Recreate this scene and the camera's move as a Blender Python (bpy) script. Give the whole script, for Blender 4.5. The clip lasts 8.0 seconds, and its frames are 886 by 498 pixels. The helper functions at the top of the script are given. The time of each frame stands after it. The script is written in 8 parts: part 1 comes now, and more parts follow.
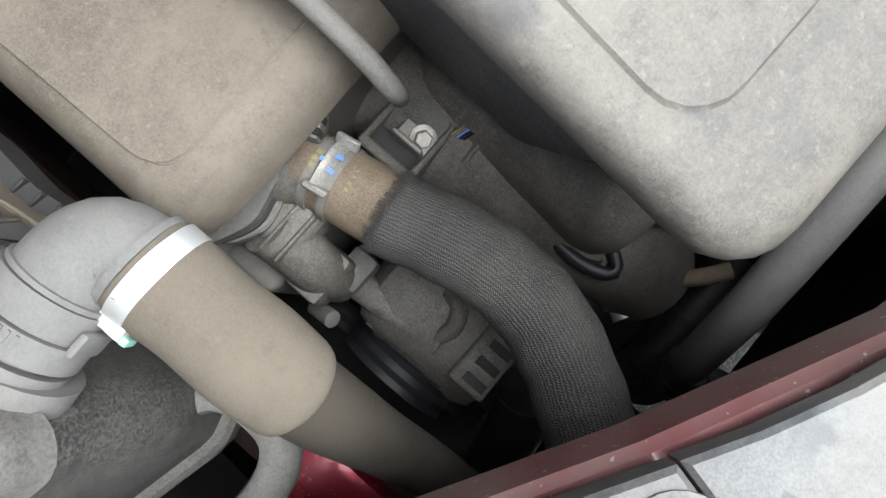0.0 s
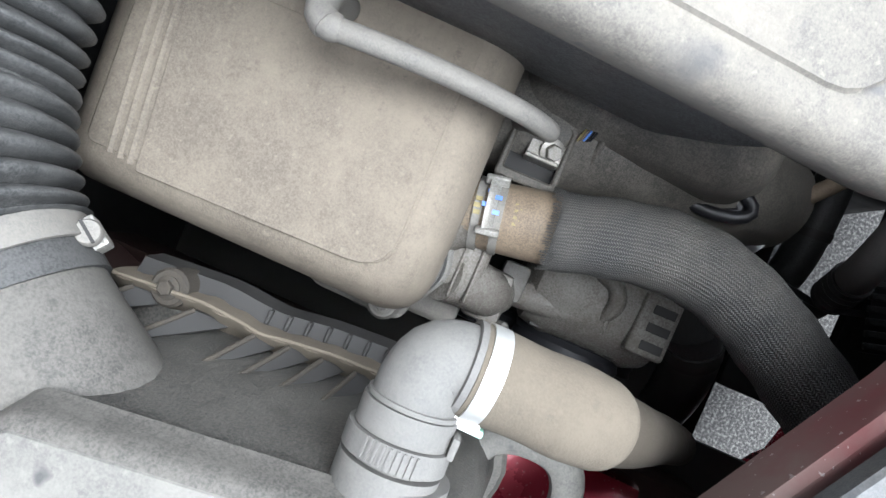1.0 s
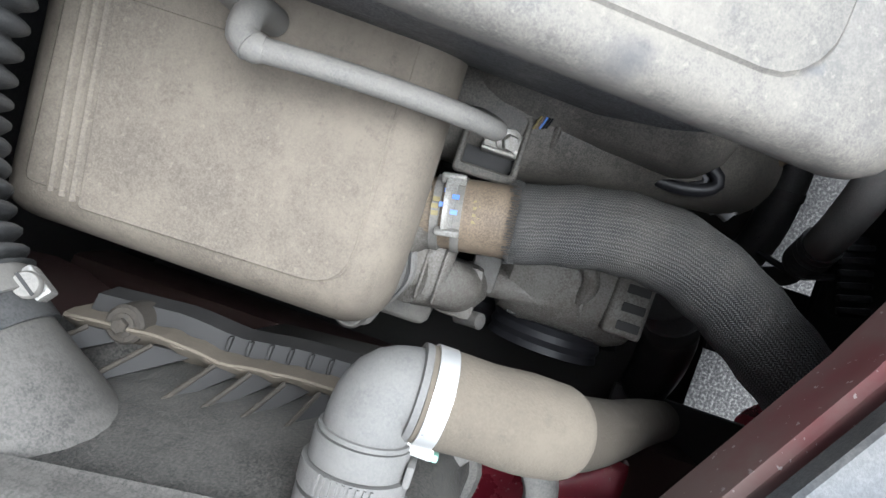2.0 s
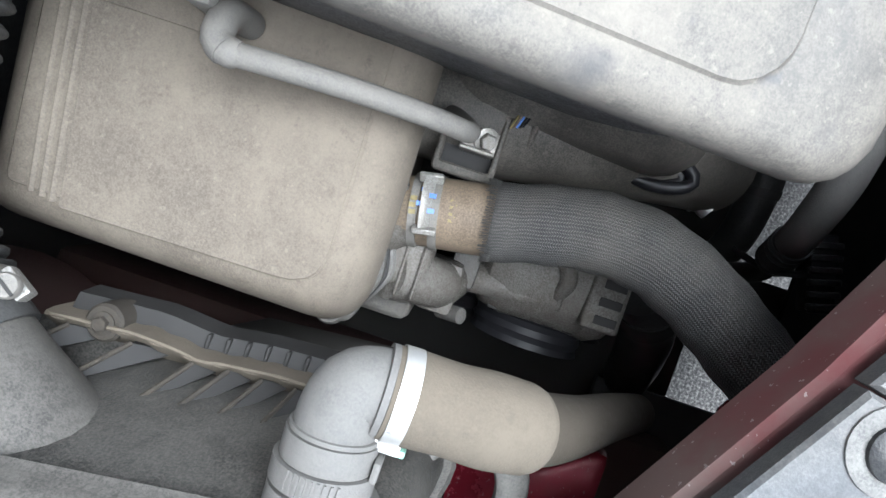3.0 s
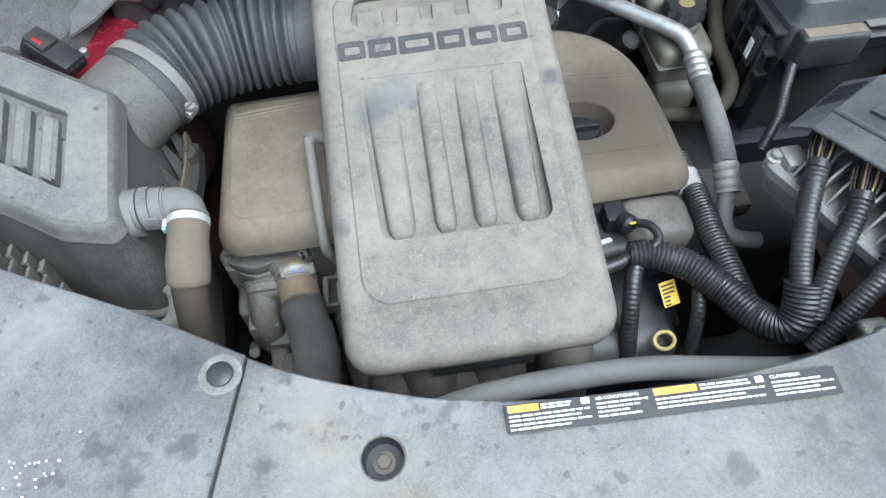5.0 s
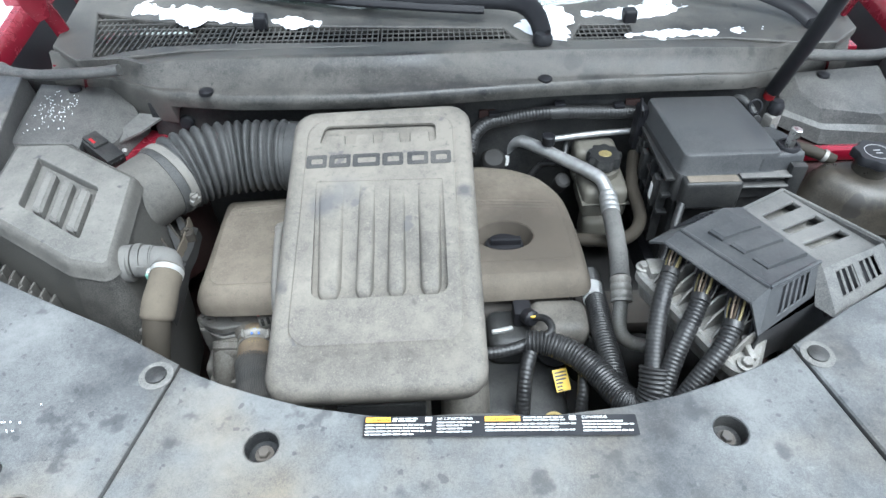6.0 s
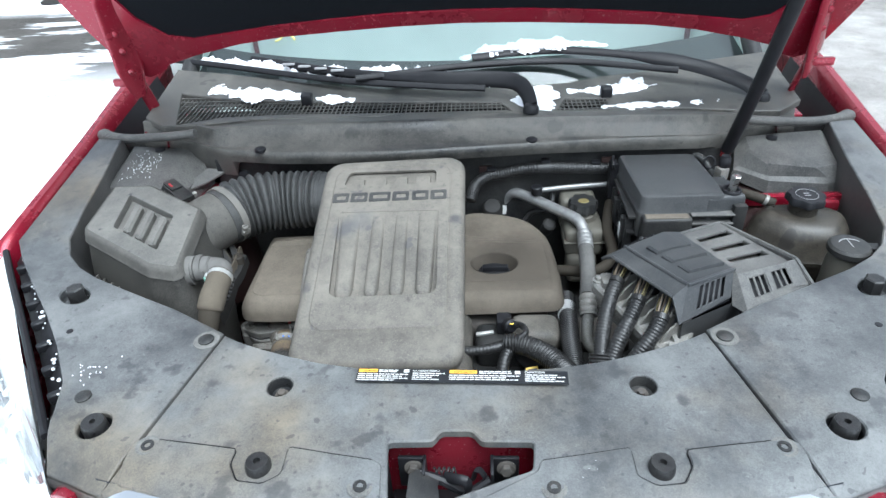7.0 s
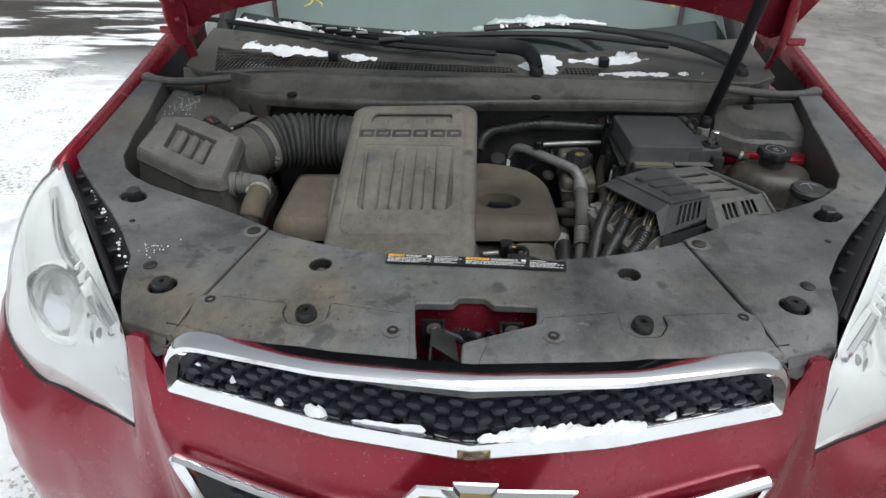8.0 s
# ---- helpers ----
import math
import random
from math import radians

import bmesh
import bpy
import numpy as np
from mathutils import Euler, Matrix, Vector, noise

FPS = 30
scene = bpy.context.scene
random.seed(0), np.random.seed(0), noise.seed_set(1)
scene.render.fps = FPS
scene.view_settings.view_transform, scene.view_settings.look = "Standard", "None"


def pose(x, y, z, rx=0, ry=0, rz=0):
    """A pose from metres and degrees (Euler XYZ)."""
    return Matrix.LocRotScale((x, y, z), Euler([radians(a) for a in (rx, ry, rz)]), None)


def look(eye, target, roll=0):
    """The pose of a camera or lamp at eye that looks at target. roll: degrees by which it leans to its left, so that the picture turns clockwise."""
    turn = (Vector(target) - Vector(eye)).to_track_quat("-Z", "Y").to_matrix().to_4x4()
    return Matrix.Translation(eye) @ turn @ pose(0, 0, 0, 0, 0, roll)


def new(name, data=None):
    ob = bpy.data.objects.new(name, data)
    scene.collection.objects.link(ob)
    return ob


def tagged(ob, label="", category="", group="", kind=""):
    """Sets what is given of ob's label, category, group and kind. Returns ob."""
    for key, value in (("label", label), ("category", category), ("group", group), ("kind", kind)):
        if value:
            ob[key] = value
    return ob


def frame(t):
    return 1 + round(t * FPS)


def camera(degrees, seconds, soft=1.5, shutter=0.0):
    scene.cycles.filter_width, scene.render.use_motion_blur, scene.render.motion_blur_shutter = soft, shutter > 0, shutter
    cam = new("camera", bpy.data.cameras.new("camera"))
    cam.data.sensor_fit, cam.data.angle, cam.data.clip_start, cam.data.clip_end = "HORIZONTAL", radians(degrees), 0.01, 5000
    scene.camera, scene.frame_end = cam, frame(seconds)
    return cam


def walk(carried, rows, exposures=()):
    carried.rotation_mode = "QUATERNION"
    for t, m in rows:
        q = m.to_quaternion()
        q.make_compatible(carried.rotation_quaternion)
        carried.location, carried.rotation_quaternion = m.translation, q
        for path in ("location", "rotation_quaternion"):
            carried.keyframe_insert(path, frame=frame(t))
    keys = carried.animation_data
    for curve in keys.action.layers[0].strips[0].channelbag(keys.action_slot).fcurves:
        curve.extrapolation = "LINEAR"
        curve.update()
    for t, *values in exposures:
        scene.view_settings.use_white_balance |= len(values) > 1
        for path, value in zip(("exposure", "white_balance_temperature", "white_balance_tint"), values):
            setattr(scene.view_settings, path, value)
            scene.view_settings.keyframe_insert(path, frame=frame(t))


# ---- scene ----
cam = camera(69.3, 8.0)
PATH = [
    (0, -0.3686, 0.1974, 1.1923, 5.36, -0.30, -49.28),
    (0.3, -0.3702, 0.2342, 1.2052, 2.78, 1.09, -57.96),
    (0.5, -0.3730, 0.2575, 1.2115, 1.69, 2.45, -61.89),
    (1, -0.3800, 0.3030, 1.2377, 0.64, 3.19, -66.63),
    (1.5, -0.3680, 0.3036, 1.2411, -0.72, 2.90, -69.95),
    (1.7, -0.3539, 0.2909, 1.2303, -1.71, 3.38, -71.77),
    (2.8, -0.3436, 0.2829, 1.2322, -3.70, 2.35, -71.59),
    (3, -0.3387, 0.2773, 1.2377, -3.46, 2.63, -71.69),
    (3.5, -0.3370, 0.2627, 1.2683, -0.24, 3.71, -68.99),
    (4, -0.3123, 0.1716, 1.3629, 14.55, 4.32, -45.15),
    (4.2, -0.2763, 0.0939, 1.3917, 18.42, 4.19, -31.50),
    (5.3, -0.1874, -0.2053, 1.5460, 37.48, 0.03, -7.28),
    (5.5, -0.1651, -0.2441, 1.5561, 41.20, -0.93, -7.18),
    (6, -0.0622, -0.3475, 1.5823, 46.80, 0.54, -1.87),
    (6.5, 0.0216, -0.4623, 1.5887, 50.75, 0.76, 3.07),
    (7, 0.0300, -0.6017, 1.6234, 55.44, 2.54, 2.16),
    (7.5, 0.0007, -0.7572, 1.6077, 58.97, 2.17, 0.41),
    (8, -0.0147, -0.8295, 1.5661, 56.77, -0.41, 2.59),
]
EXPOSURES = [(0.0, 1.92, 6100, 7), (0.5, 2.3, 5950, 7), (1.0, 2.33, 5850, 7), (1.5, 2.18, 5830, 7), (3.5, 2.24, 5720, 6), (4.0, 1.82, 5690, 5), (4.2, 1.66, 5680, 5), (5.5, 1.80, 5650, 3), (6.5, 1.84, 5650, 3), (7.0, 1.42, 5660, 3), (7.5, 0.70, 5750, 4), (8.0, 0.12, 6300, 6)]
walk(cam, [(t, pose(x, y, z, rx, ry, rz)) for t, x, y, z, rx, ry, rz in PATH], EXPOSURES)

# ---- sky and light: an overcast winter day ----
world = bpy.data.worlds.new("overcast_sky")
scene.world = world
world.use_nodes = True
wn, wl = world.node_tree.nodes, world.node_tree.links
sky = wn.new("ShaderNodeTexSky")
sky.sky_type, sky.sun_disc = "NISHITA", False
sky.sun_elevation, sky.sun_rotation = radians(68), radians(145)
sky.dust_density, sky.air_density = 4.0, 1.0
cloud = wn.new("ShaderNodeHueSaturation")
cloud.inputs["Saturation"].default_value = 0.22
wl.new(sky.outputs[0], cloud.inputs["Color"])
wl.new(cloud.outputs[0], wn["Background"].inputs["Color"])
wn["Background"].inputs["Strength"].default_value = 0.115
sun = new("sun", bpy.data.lights.new("sun", "SUN"))
sun.data.energy, sun.data.angle, sun.data.color = 1.75, radians(55), (1.0, 0.985, 0.965)
sun.matrix_world = look((1.0, -1.3, 4.4), (0, 0, 0))


# ---- materials ----
def node_mat(name):
    m = bpy.data.materials.new(name)
    m.use_nodes = True
    return m, m.node_tree.nodes, m.node_tree.links, m.node_tree.nodes["Principled BSDF"]


def noise_of(nodes, links, scale, detail=5.0, rough=0.6, coords=None):
    n = nodes.new("ShaderNodeTexNoise")
    n.inputs["Scale"].default_value, n.inputs["Detail"].default_value, n.inputs["Roughness"].default_value = scale, detail, rough
    if coords:
        links.new(coords, n.inputs["Vector"])
    return n.outputs["Fac"]


def ramp_of(nodes, links, fac, stops):
    r = nodes.new("ShaderNodeValToRGB")
    while len(r.color_ramp.elements) < len(stops):
        r.color_ramp.elements.new(0.5)
    for e, (p, c) in zip(r.color_ramp.elements, stops):
        e.position, e.color = p, (*c, 1) if len(c) == 3 else c
    links.new(fac, r.inputs["Fac"])
    return r.outputs["Color"]


def grey(v):
    return (v, v, v)


def mix_of(nodes, links, fac, a, b, kind="MIX"):
    m = nodes.new("ShaderNodeMix")
    m.data_type, m.blend_type = "RGBA", kind
    for value, socket in ((fac, m.inputs[0]), (a, m.inputs[6]), (b, m.inputs[7])):
        if isinstance(value, (int, float)):
            socket.default_value = value
        elif isinstance(value, tuple):
            socket.default_value = (*value, 1)
        else:
            links.new(value, socket)
    return m.outputs[2]


def bump_of(nodes, links, fac, strength, distance=0.001, under=None):
    b = nodes.new("ShaderNodeBump")
    b.inputs["Strength"].default_value, b.inputs["Distance"].default_value = strength, distance
    links.new(fac, b.inputs["Height"])
    if under:
        links.new(under, b.inputs["Normal"])
    return b.outputs["Normal"]


def dusty(name, base, dust, low, high, rough=0.62, patch=7.0, stain=None, grain=800.0, bump=0.3, metal=0.0, speck=0.5, coat=0.0, spec=0.3, washed=()):
    """A surface under a patchy film of dust: base shows through where the film is thin."""
    m, n, l, b = node_mat(name)
    co = n.new("ShaderNodeTexCoord").outputs["Object"]
    big = noise_of(n, l, patch, 6, 0.62, co)
    mid = noise_of(n, l, patch * 6, 5, 0.7, co)
    fine = noise_of(n, l, grain, 2, 0.5, co)
    film = ramp_of(n, l, mix_of(n, l, 0.35, big, mid), [(0.36, grey(low)), (0.62, grey(high))])
    film = mix_of(n, l, speck, film, ramp_of(n, l, fine, [(0.36, grey(0.0)), (0.64, grey(1.0))]), "OVERLAY")
    film = mix_of(n, l, 0.2, film, ramp_of(n, l, noise_of(n, l, grain * 0.42, 3, 0.6, co), [(0.36, grey(0.0)), (0.64, grey(1.0))]), "OVERLAY")
    flecks = ramp_of(n, l, noise_of(n, l, grain * 0.28, 3, 0.6, co), [(0.60, grey(0)), (0.72, grey(0.8))])
    film = mix_of(n, l, flecks, film, grey(min(1.0, high + 0.1)))
    bare = ramp_of(n, l, noise_of(n, l, grain * 0.12, 4, 0.7, co), [(0.28, grey(0.6)), (0.40, grey(0))])
    film = mix_of(n, l, bare, film, grey(low * 0.5))
    colour = mix_of(n, l, film, base, dust)
    if stain:
        spots = ramp_of(n, l, noise_of(n, l, stain[1], 3, 0.5, co), [(stain[2], grey(0)), (stain[2] + 0.03, grey(1))])
        colour = mix_of(n, l, mix_of(n, l, 1.0, spots, grey(stain[3]), "MULTIPLY"), colour, stain[0])
    for centre, reach, tint, weight in washed:
        # where oil or a hand took the dust off, with a ragged rim
        place, off, length, rag = n.new("ShaderNodeNewGeometry"), n.new("ShaderNodeVectorMath"), n.new("ShaderNodeVectorMath"), n.new("ShaderNodeMath")
        off.operation, length.operation, rag.operation = "SUBTRACT", "LENGTH", "MULTIPLY_ADD"
        off.inputs[1].default_value = centre
        l.new(place.outputs["Position"], off.inputs[0])
        l.new(off.outputs[0], length.inputs[0])
        l.new(noise_of(n, l, 0.9 / reach, 6, 0.65, place.outputs["Position"]), rag.inputs[0])
        rag.inputs[1].default_value = 1.5 * reach
        l.new(length.outputs["Value"], rag.inputs[2])
        scaled = n.new("ShaderNodeMath")
        scaled.operation = "DIVIDE"
        scaled.inputs[1].default_value = 2.5 * reach
        l.new(rag.outputs[0], scaled.inputs[0])
        colour = mix_of(n, l, ramp_of(n, l, scaled.outputs[0], [(0.42, grey(weight)), (0.72, grey(0.0))]), colour, tint)
    l.new(colour, b.inputs["Base Color"])
    l.new(ramp_of(n, l, film, [(0.0, grey(max(0.25, rough - 0.25))), (0.8, grey(min(0.95, rough + 0.15)))]), b.inputs["Roughness"])
    b.inputs["Metallic"].default_value = metal
    b.inputs["Coat Weight"].default_value = coat
    b.inputs["Specular IOR Level"].default_value = spec
    l.new(bump_of(n, l, fine, bump, 0.0006, bump_of(n, l, mid, bump * 0.5, 0.0015)), b.inputs["Normal"])
    return m


def plain(name, colour, rough, metal=0.0, coat=0.0, vary=0.25, scale=40.0, bump=0.05, spec=0.5):
    m, n, l, b = node_mat(name)
    co = n.new("ShaderNodeTexCoord").outputs["Object"]
    f = noise_of(n, l, scale, 6, 0.65, co)
    dark = tuple(c * (1 - vary) for c in colour)
    light = tuple(min(1, c * (1 + vary)) for c in colour)
    l.new(ramp_of(n, l, f, [(0.3, dark), (0.7, light)]), b.inputs["Base Color"])
    l.new(ramp_of(n, l, f, [(0.3, grey(max(0.02, rough - 0.08))), (0.7, grey(min(1, rough + 0.08)))]), b.inputs["Roughness"])
    b.inputs["Metallic"].default_value, b.inputs["Coat Weight"].default_value, b.inputs["Specular IOR Level"].default_value = metal, coat, spec
    if bump:
        l.new(bump_of(n, l, noise_of(n, l, scale * 12, 3, 0.5, co), bump, 0.0006), b.inputs["Normal"])
    return m


def shield_mat():
    """Black moulded plastic under weathered dust: soft grey film, brown washes, dark finger smudges and drip spots."""
    m, n, l, b = node_mat("weathered_shield_plastic")
    co = n.new("ShaderNodeTexCoord").outputs["Object"]
    film = ramp_of(n, l, mix_of(n, l, 0.3, noise_of(n, l, 4.5, 5, 0.55, co), noise_of(n, l, 30.0, 6, 0.7, co)), [(0.35, grey(0.14)), (0.50, grey(0.51)), (0.62, grey(0.81))])
    fine = noise_of(n, l, 900.0, 2, 0.5, co)
    film = mix_of(n, l, 0.22, film, ramp_of(n, l, fine, [(0.36, grey(0.0)), (0.64, grey(1.0))]), "OVERLAY")
    film = mix_of(n, l, 0.16, film, ramp_of(n, l, noise_of(n, l, 330.0, 3, 0.6, co), [(0.36, grey(0.0)), (0.64, grey(1.0))]), "OVERLAY")
    dark = ramp_of(n, l, noise_of(n, l, 17.0, 4, 0.55, co), [(0.60, grey(0)), (0.645, grey(0.6)), (0.70, grey(0.75))])
    film = mix_of(n, l, dark, film, grey(0.12))
    drops = ramp_of(n, l, noise_of(n, l, 75.0, 2, 0.4, co), [(0.68, grey(0)), (0.71, grey(0.6))])
    film = mix_of(n, l, drops, film, grey(0.10))
    pale = ramp_of(n, l, noise_of(n, l, 55.0, 4, 0.6, co), [(0.66, grey(0)), (0.74, grey(0.5))])
    film = mix_of(n, l, pale, film, grey(0.95))
    tone = mix_of(n, l, ramp_of(n, l, noise_of(n, l, 3.2, 5, 0.6, co), [(0.48, grey(0)), (0.66, grey(0.85))]), (0.190, 0.194, 0.192), (0.222, 0.186, 0.134))
    l.new(mix_of(n, l, film, (0.022, 0.024, 0.028), tone), b.inputs["Base Color"])
    l.new(ramp_of(n, l, film, [(0.0, grey(0.36)), (0.8, grey(0.62))]), b.inputs["Roughness"])
    b.inputs["Specular IOR Level"].default_value = 0.42
    l.new(bump_of(n, l, fine, 0.3, 0.0006, bump_of(n, l, noise_of(n, l, 60.0, 4, 0.6, co), 0.12, 0.0012)), b.inputs["Normal"])
    return m


SHIELD = shield_mat()
TRIM = dusty("fender_trim_plastic", (0.020, 0.021, 0.023), (0.165, 0.160, 0.149), 0.15, 0.65, 0.5, 5.0)
COWL = dusty("dusty_cowl_plastic", (0.014, 0.015, 0.016), (0.118, 0.111, 0.099), 0.06, 0.92, 0.5, 4.0, stain=((0.018, 0.019, 0.02), 14.0, 0.64, 0.45), spec=0.4)
RESON = dusty("dusty_resonator_plastic", (0.045, 0.043, 0.041), (0.188, 0.172, 0.148), 0.32, 0.95, 0.6, 8.0, speck=0.25, stain=((0.07, 0.070, 0.075), 22.0, 0.68, 0.6), washed=(((-0.216, 0.377, 1.003), 0.030, (0.075, 0.076, 0.082), 0.75), ((-0.185, 0.40, 1.01), 0.035, (0.10, 0.10, 0.104), 0.5), ((-0.276, 0.250, 0.967), 0.020, (0.050, 0.051, 0.056), 0.85), ((-0.258, 0.132, 0.943), 0.014, (0.055, 0.056, 0.060), 0.8), ((-0.011, 0.388, 1.005), 0.016, (0.06, 0.06, 0.064), 0.8)))
# darker copy of the resonator plastic: the wall's shade is in the colour
RESWALL = dusty("shaded_resonator_wall_plastic", (0.034, 0.035, 0.038), (0.075, 0.074, 0.073), 0.2, 0.7, 0.55, 12.0, bump=0.4)
LETTER = dusty("dark_letter_plastic", (0.030, 0.031, 0.034), (0.110, 0.104, 0.094), 0.15, 0.5, 0.55, 20.0)
COVER = dusty("brown_dust_cover_plastic", (0.054, 0.046, 0.038), (0.178, 0.153, 0.122), 0.45, 0.95, 0.75, 11.0, speck=0.3, bump=0.4, washed=(((0.075, 0.47, 0.87), 0.075, (0.040, 0.034, 0.029), 0.7), ((0.12, 0.44, 0.85), 0.17, (0.056, 0.047, 0.037), 0.85)))
AIRBOX = dusty("grey_dust_box_plastic", (0.03, 0.031, 0.032), (0.175, 0.168, 0.153), 0.4, 0.9, 0.62, 9.0, speck=0.3, stain=((0.03, 0.032, 0.036), 30.0, 0.7, 0.7))
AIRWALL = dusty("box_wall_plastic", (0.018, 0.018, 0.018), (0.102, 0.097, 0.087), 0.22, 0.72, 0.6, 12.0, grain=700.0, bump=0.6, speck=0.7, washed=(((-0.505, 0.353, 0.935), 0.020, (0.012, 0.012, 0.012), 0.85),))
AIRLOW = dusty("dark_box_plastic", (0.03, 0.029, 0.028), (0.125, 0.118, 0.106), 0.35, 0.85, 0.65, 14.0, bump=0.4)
RUBBER = dusty("dusty_black_rubber", (0.008, 0.008, 0.009), (0.048, 0.047, 0.045), 0.08, 0.50, 0.45, 20.0, bump=0.35, spec=0.45)
DUCTRUB = dusty("grey_dust_duct_rubber", (0.016, 0.017, 0.018), (0.092, 0.091, 0.088), 0.22, 0.7, 0.55, 14.0, bump=0.35)
BLACK = plain("black_plastic", (0.012, 0.012, 0.014), 0.48, spec=0.3)
BLACKDUST = dusty("black_plastic_light_dust", (0.011, 0.012, 0.014), (0.065, 0.063, 0.058), 0.10, 0.55, 0.45, 12.0)
SLATE = dusty("slate_black_cover_plastic", (0.026, 0.028, 0.032), (0.100, 0.100, 0.098), 0.14, 0.6, 0.48, 7.0, speck=0.25)
DEEP = plain("grimy_dark_metal", (0.022, 0.021, 0.02), 0.7, 0.2)
SLEEVE = dusty("tan_dust_hose_sleeve", (0.060, 0.050, 0.038), (0.112, 0.095, 0.073), 0.5, 0.95, 0.8, 16.0, bump=0.45)
TANPIPE = dusty("dull_brown_pipe", (0.019, 0.016, 0.012), (0.042, 0.035, 0.026), 0.4, 0.9, 0.7, 16.0, bump=0.4)
PIPEGREY = dusty("grey_dust_pipe", (0.10, 0.098, 0.093), (0.19, 0.178, 0.158), 0.35, 0.85, 0.6, 18.0, bump=0.4)
MANIFOLD = dusty("dusty_manifold_plastic", (0.030, 0.028, 0.026), (0.140, 0.128, 0.110), 0.25, 0.8, 0.6, 14.0, bump=0.35)
STEELDUST = dusty("dusty_zinc_steel", (0.34, 0.33, 0.31), (0.22, 0.20, 0.17), 0.2, 0.7, 0.45, 40.0, metal=0.6)
RIMDUST = dusty("brown_caked_rim_dust", (0.018, 0.016, 0.014), (0.056, 0.048, 0.038), 0.20, 0.85, 0.8, 26.0, bump=0.6)
ELBOW = dusty("pale_dust_elbow", (0.075, 0.074, 0.072), (0.138, 0.133, 0.124), 0.45, 0.95, 0.6, 20.0, bump=0.4)
HOSEBROWN = dusty("brown_hose_rubber", (0.07, 0.055, 0.04), (0.20, 0.155, 0.11), 0.35, 0.85, 0.65, 22.0)
CASTLIGHT = dusty("pale_cast_aluminium", (0.15, 0.142, 0.13), (0.080, 0.071, 0.059), 0.2, 0.85, 0.55, 26.0, grain=600.0, bump=0.9, speck=0.7)
CAST = dusty("dusty_cast_aluminium", (0.14, 0.138, 0.134), (0.100, 0.092, 0.080), 0.25, 0.9, 0.6, 22.0, metal=0.1, bump=0.6)
BLOCK = dusty("engine_block_metal", (0.07, 0.07, 0.07), (0.12, 0.105, 0.09), 0.3, 0.9, 0.7, 18.0, metal=0.3, bump=0.5)
ALU = plain("bright_aluminium_tube", (0.38, 0.38, 0.375), 0.48, 0.7, vary=0.2, scale=60)
ALUDULL = dusty("dull_aluminium_hose", (0.34, 0.34, 0.33), (0.21, 0.195, 0.17), 0.3, 0.85, 0.55, 25.0, metal=0.5)
STEEL = plain("bright_steel", (0.60, 0.59, 0.57), 0.3, 0.95, vary=0.15, scale=90)
BAND = plain("white_steel_band", (0.55, 0.55, 0.53), 0.35, 0.6, vary=0.08, scale=90)
CHROME = plain("chrome", (0.86, 0.87, 0.88), 0.07, 1.0, vary=0.03, scale=8, bump=0.0)
TRANS = dusty("yellowed_translucent_tank", (0.13, 0.126, 0.105), (0.13, 0.118, 0.098), 0.3, 0.8, 0.5, 20.0)
TANK = dusty("dark_coolant_tank", (0.020, 0.018, 0.015), (0.074, 0.064, 0.050), 0.05, 0.75, 0.42, 8.0, stain=((0.014, 0.013, 0.012), 16.0, 0.60, 0.7), spec=0.4)
MODGREY = dusty("grey_module_plastic", (0.035, 0.036, 0.038), (0.165, 0.160, 0.150), 0.25, 0.75, 0.55, 10.0)
FADED = plain("faded_yellow_print", (0.19, 0.155, 0.065), 0.6, vary=0.3, scale=300)
YELLOW = plain("yellow_print", (0.62, 0.42, 0.05), 0.5, vary=0.06)
TANRING = plain("tan_dipstick_plastic", (0.34, 0.26, 0.10), 0.5, vary=0.15, scale=80)
ORANGE = plain("orange_print", (0.80, 0.42, 0.05), 0.5, vary=0.06)
WHITEP = plain("white_print", (0.72, 0.72, 0.70), 0.5, vary=0.05)
GREYP = plain("grey_print", (0.34, 0.34, 0.34), 0.5, vary=0.05)
WORN = dusty("worn_ring_plastic", (0.05, 0.05, 0.05), (0.18, 0.176, 0.165), 0.3, 0.9, 0.7, 60.0)
BLUEP = plain("blue_print", (0.10, 0.20, 0.55), 0.5, vary=0.05)
GREENP = plain("green_tag", (0.22, 0.42, 0.34), 0.4, vary=0.1)
NAVY = dusty("blue_black_grille_plastic", (0.016, 0.019, 0.030), (0.060, 0.064, 0.078), 0.1, 0.5, 0.45, 14.0)
PALEBACK = plain("windscreen_brightness_grey", (0.60, 0.64, 0.63), 0.8, vary=0.1, scale=3)
REDP = plain("red_plastic", (0.30, 0.015, 0.02), 0.35, vary=0.1)
LABEL = plain("black_label", (0.018, 0.019, 0.022), 0.35, vary=0.1)
def brick_mat():
    """Red brick under peeling cream paint; each brick keeps its own share of it."""
    m, n, l, b = node_mat("peeling_painted_brick")
    co = n.new("ShaderNodeTexCoord").outputs["Object"]
    own = n.new("ShaderNodeObjectInfo").outputs["Random"]
    peel = ramp_of(n, l, mix_of(n, l, 0.35, own, noise_of(n, l, 9.0, 5, 0.7, co)), [(0.66, grey(0)), (0.74, grey(1))])
    l.new(mix_of(n, l, peel, (0.46, 0.40, 0.31), (0.30, 0.13, 0.08)), b.inputs["Base Color"])
    b.inputs["Roughness"].default_value = 0.9
    l.new(bump_of(n, l, noise_of(n, l, 40.0, 4, 0.6, co), 0.4, 0.004), b.inputs["Normal"])
    return m


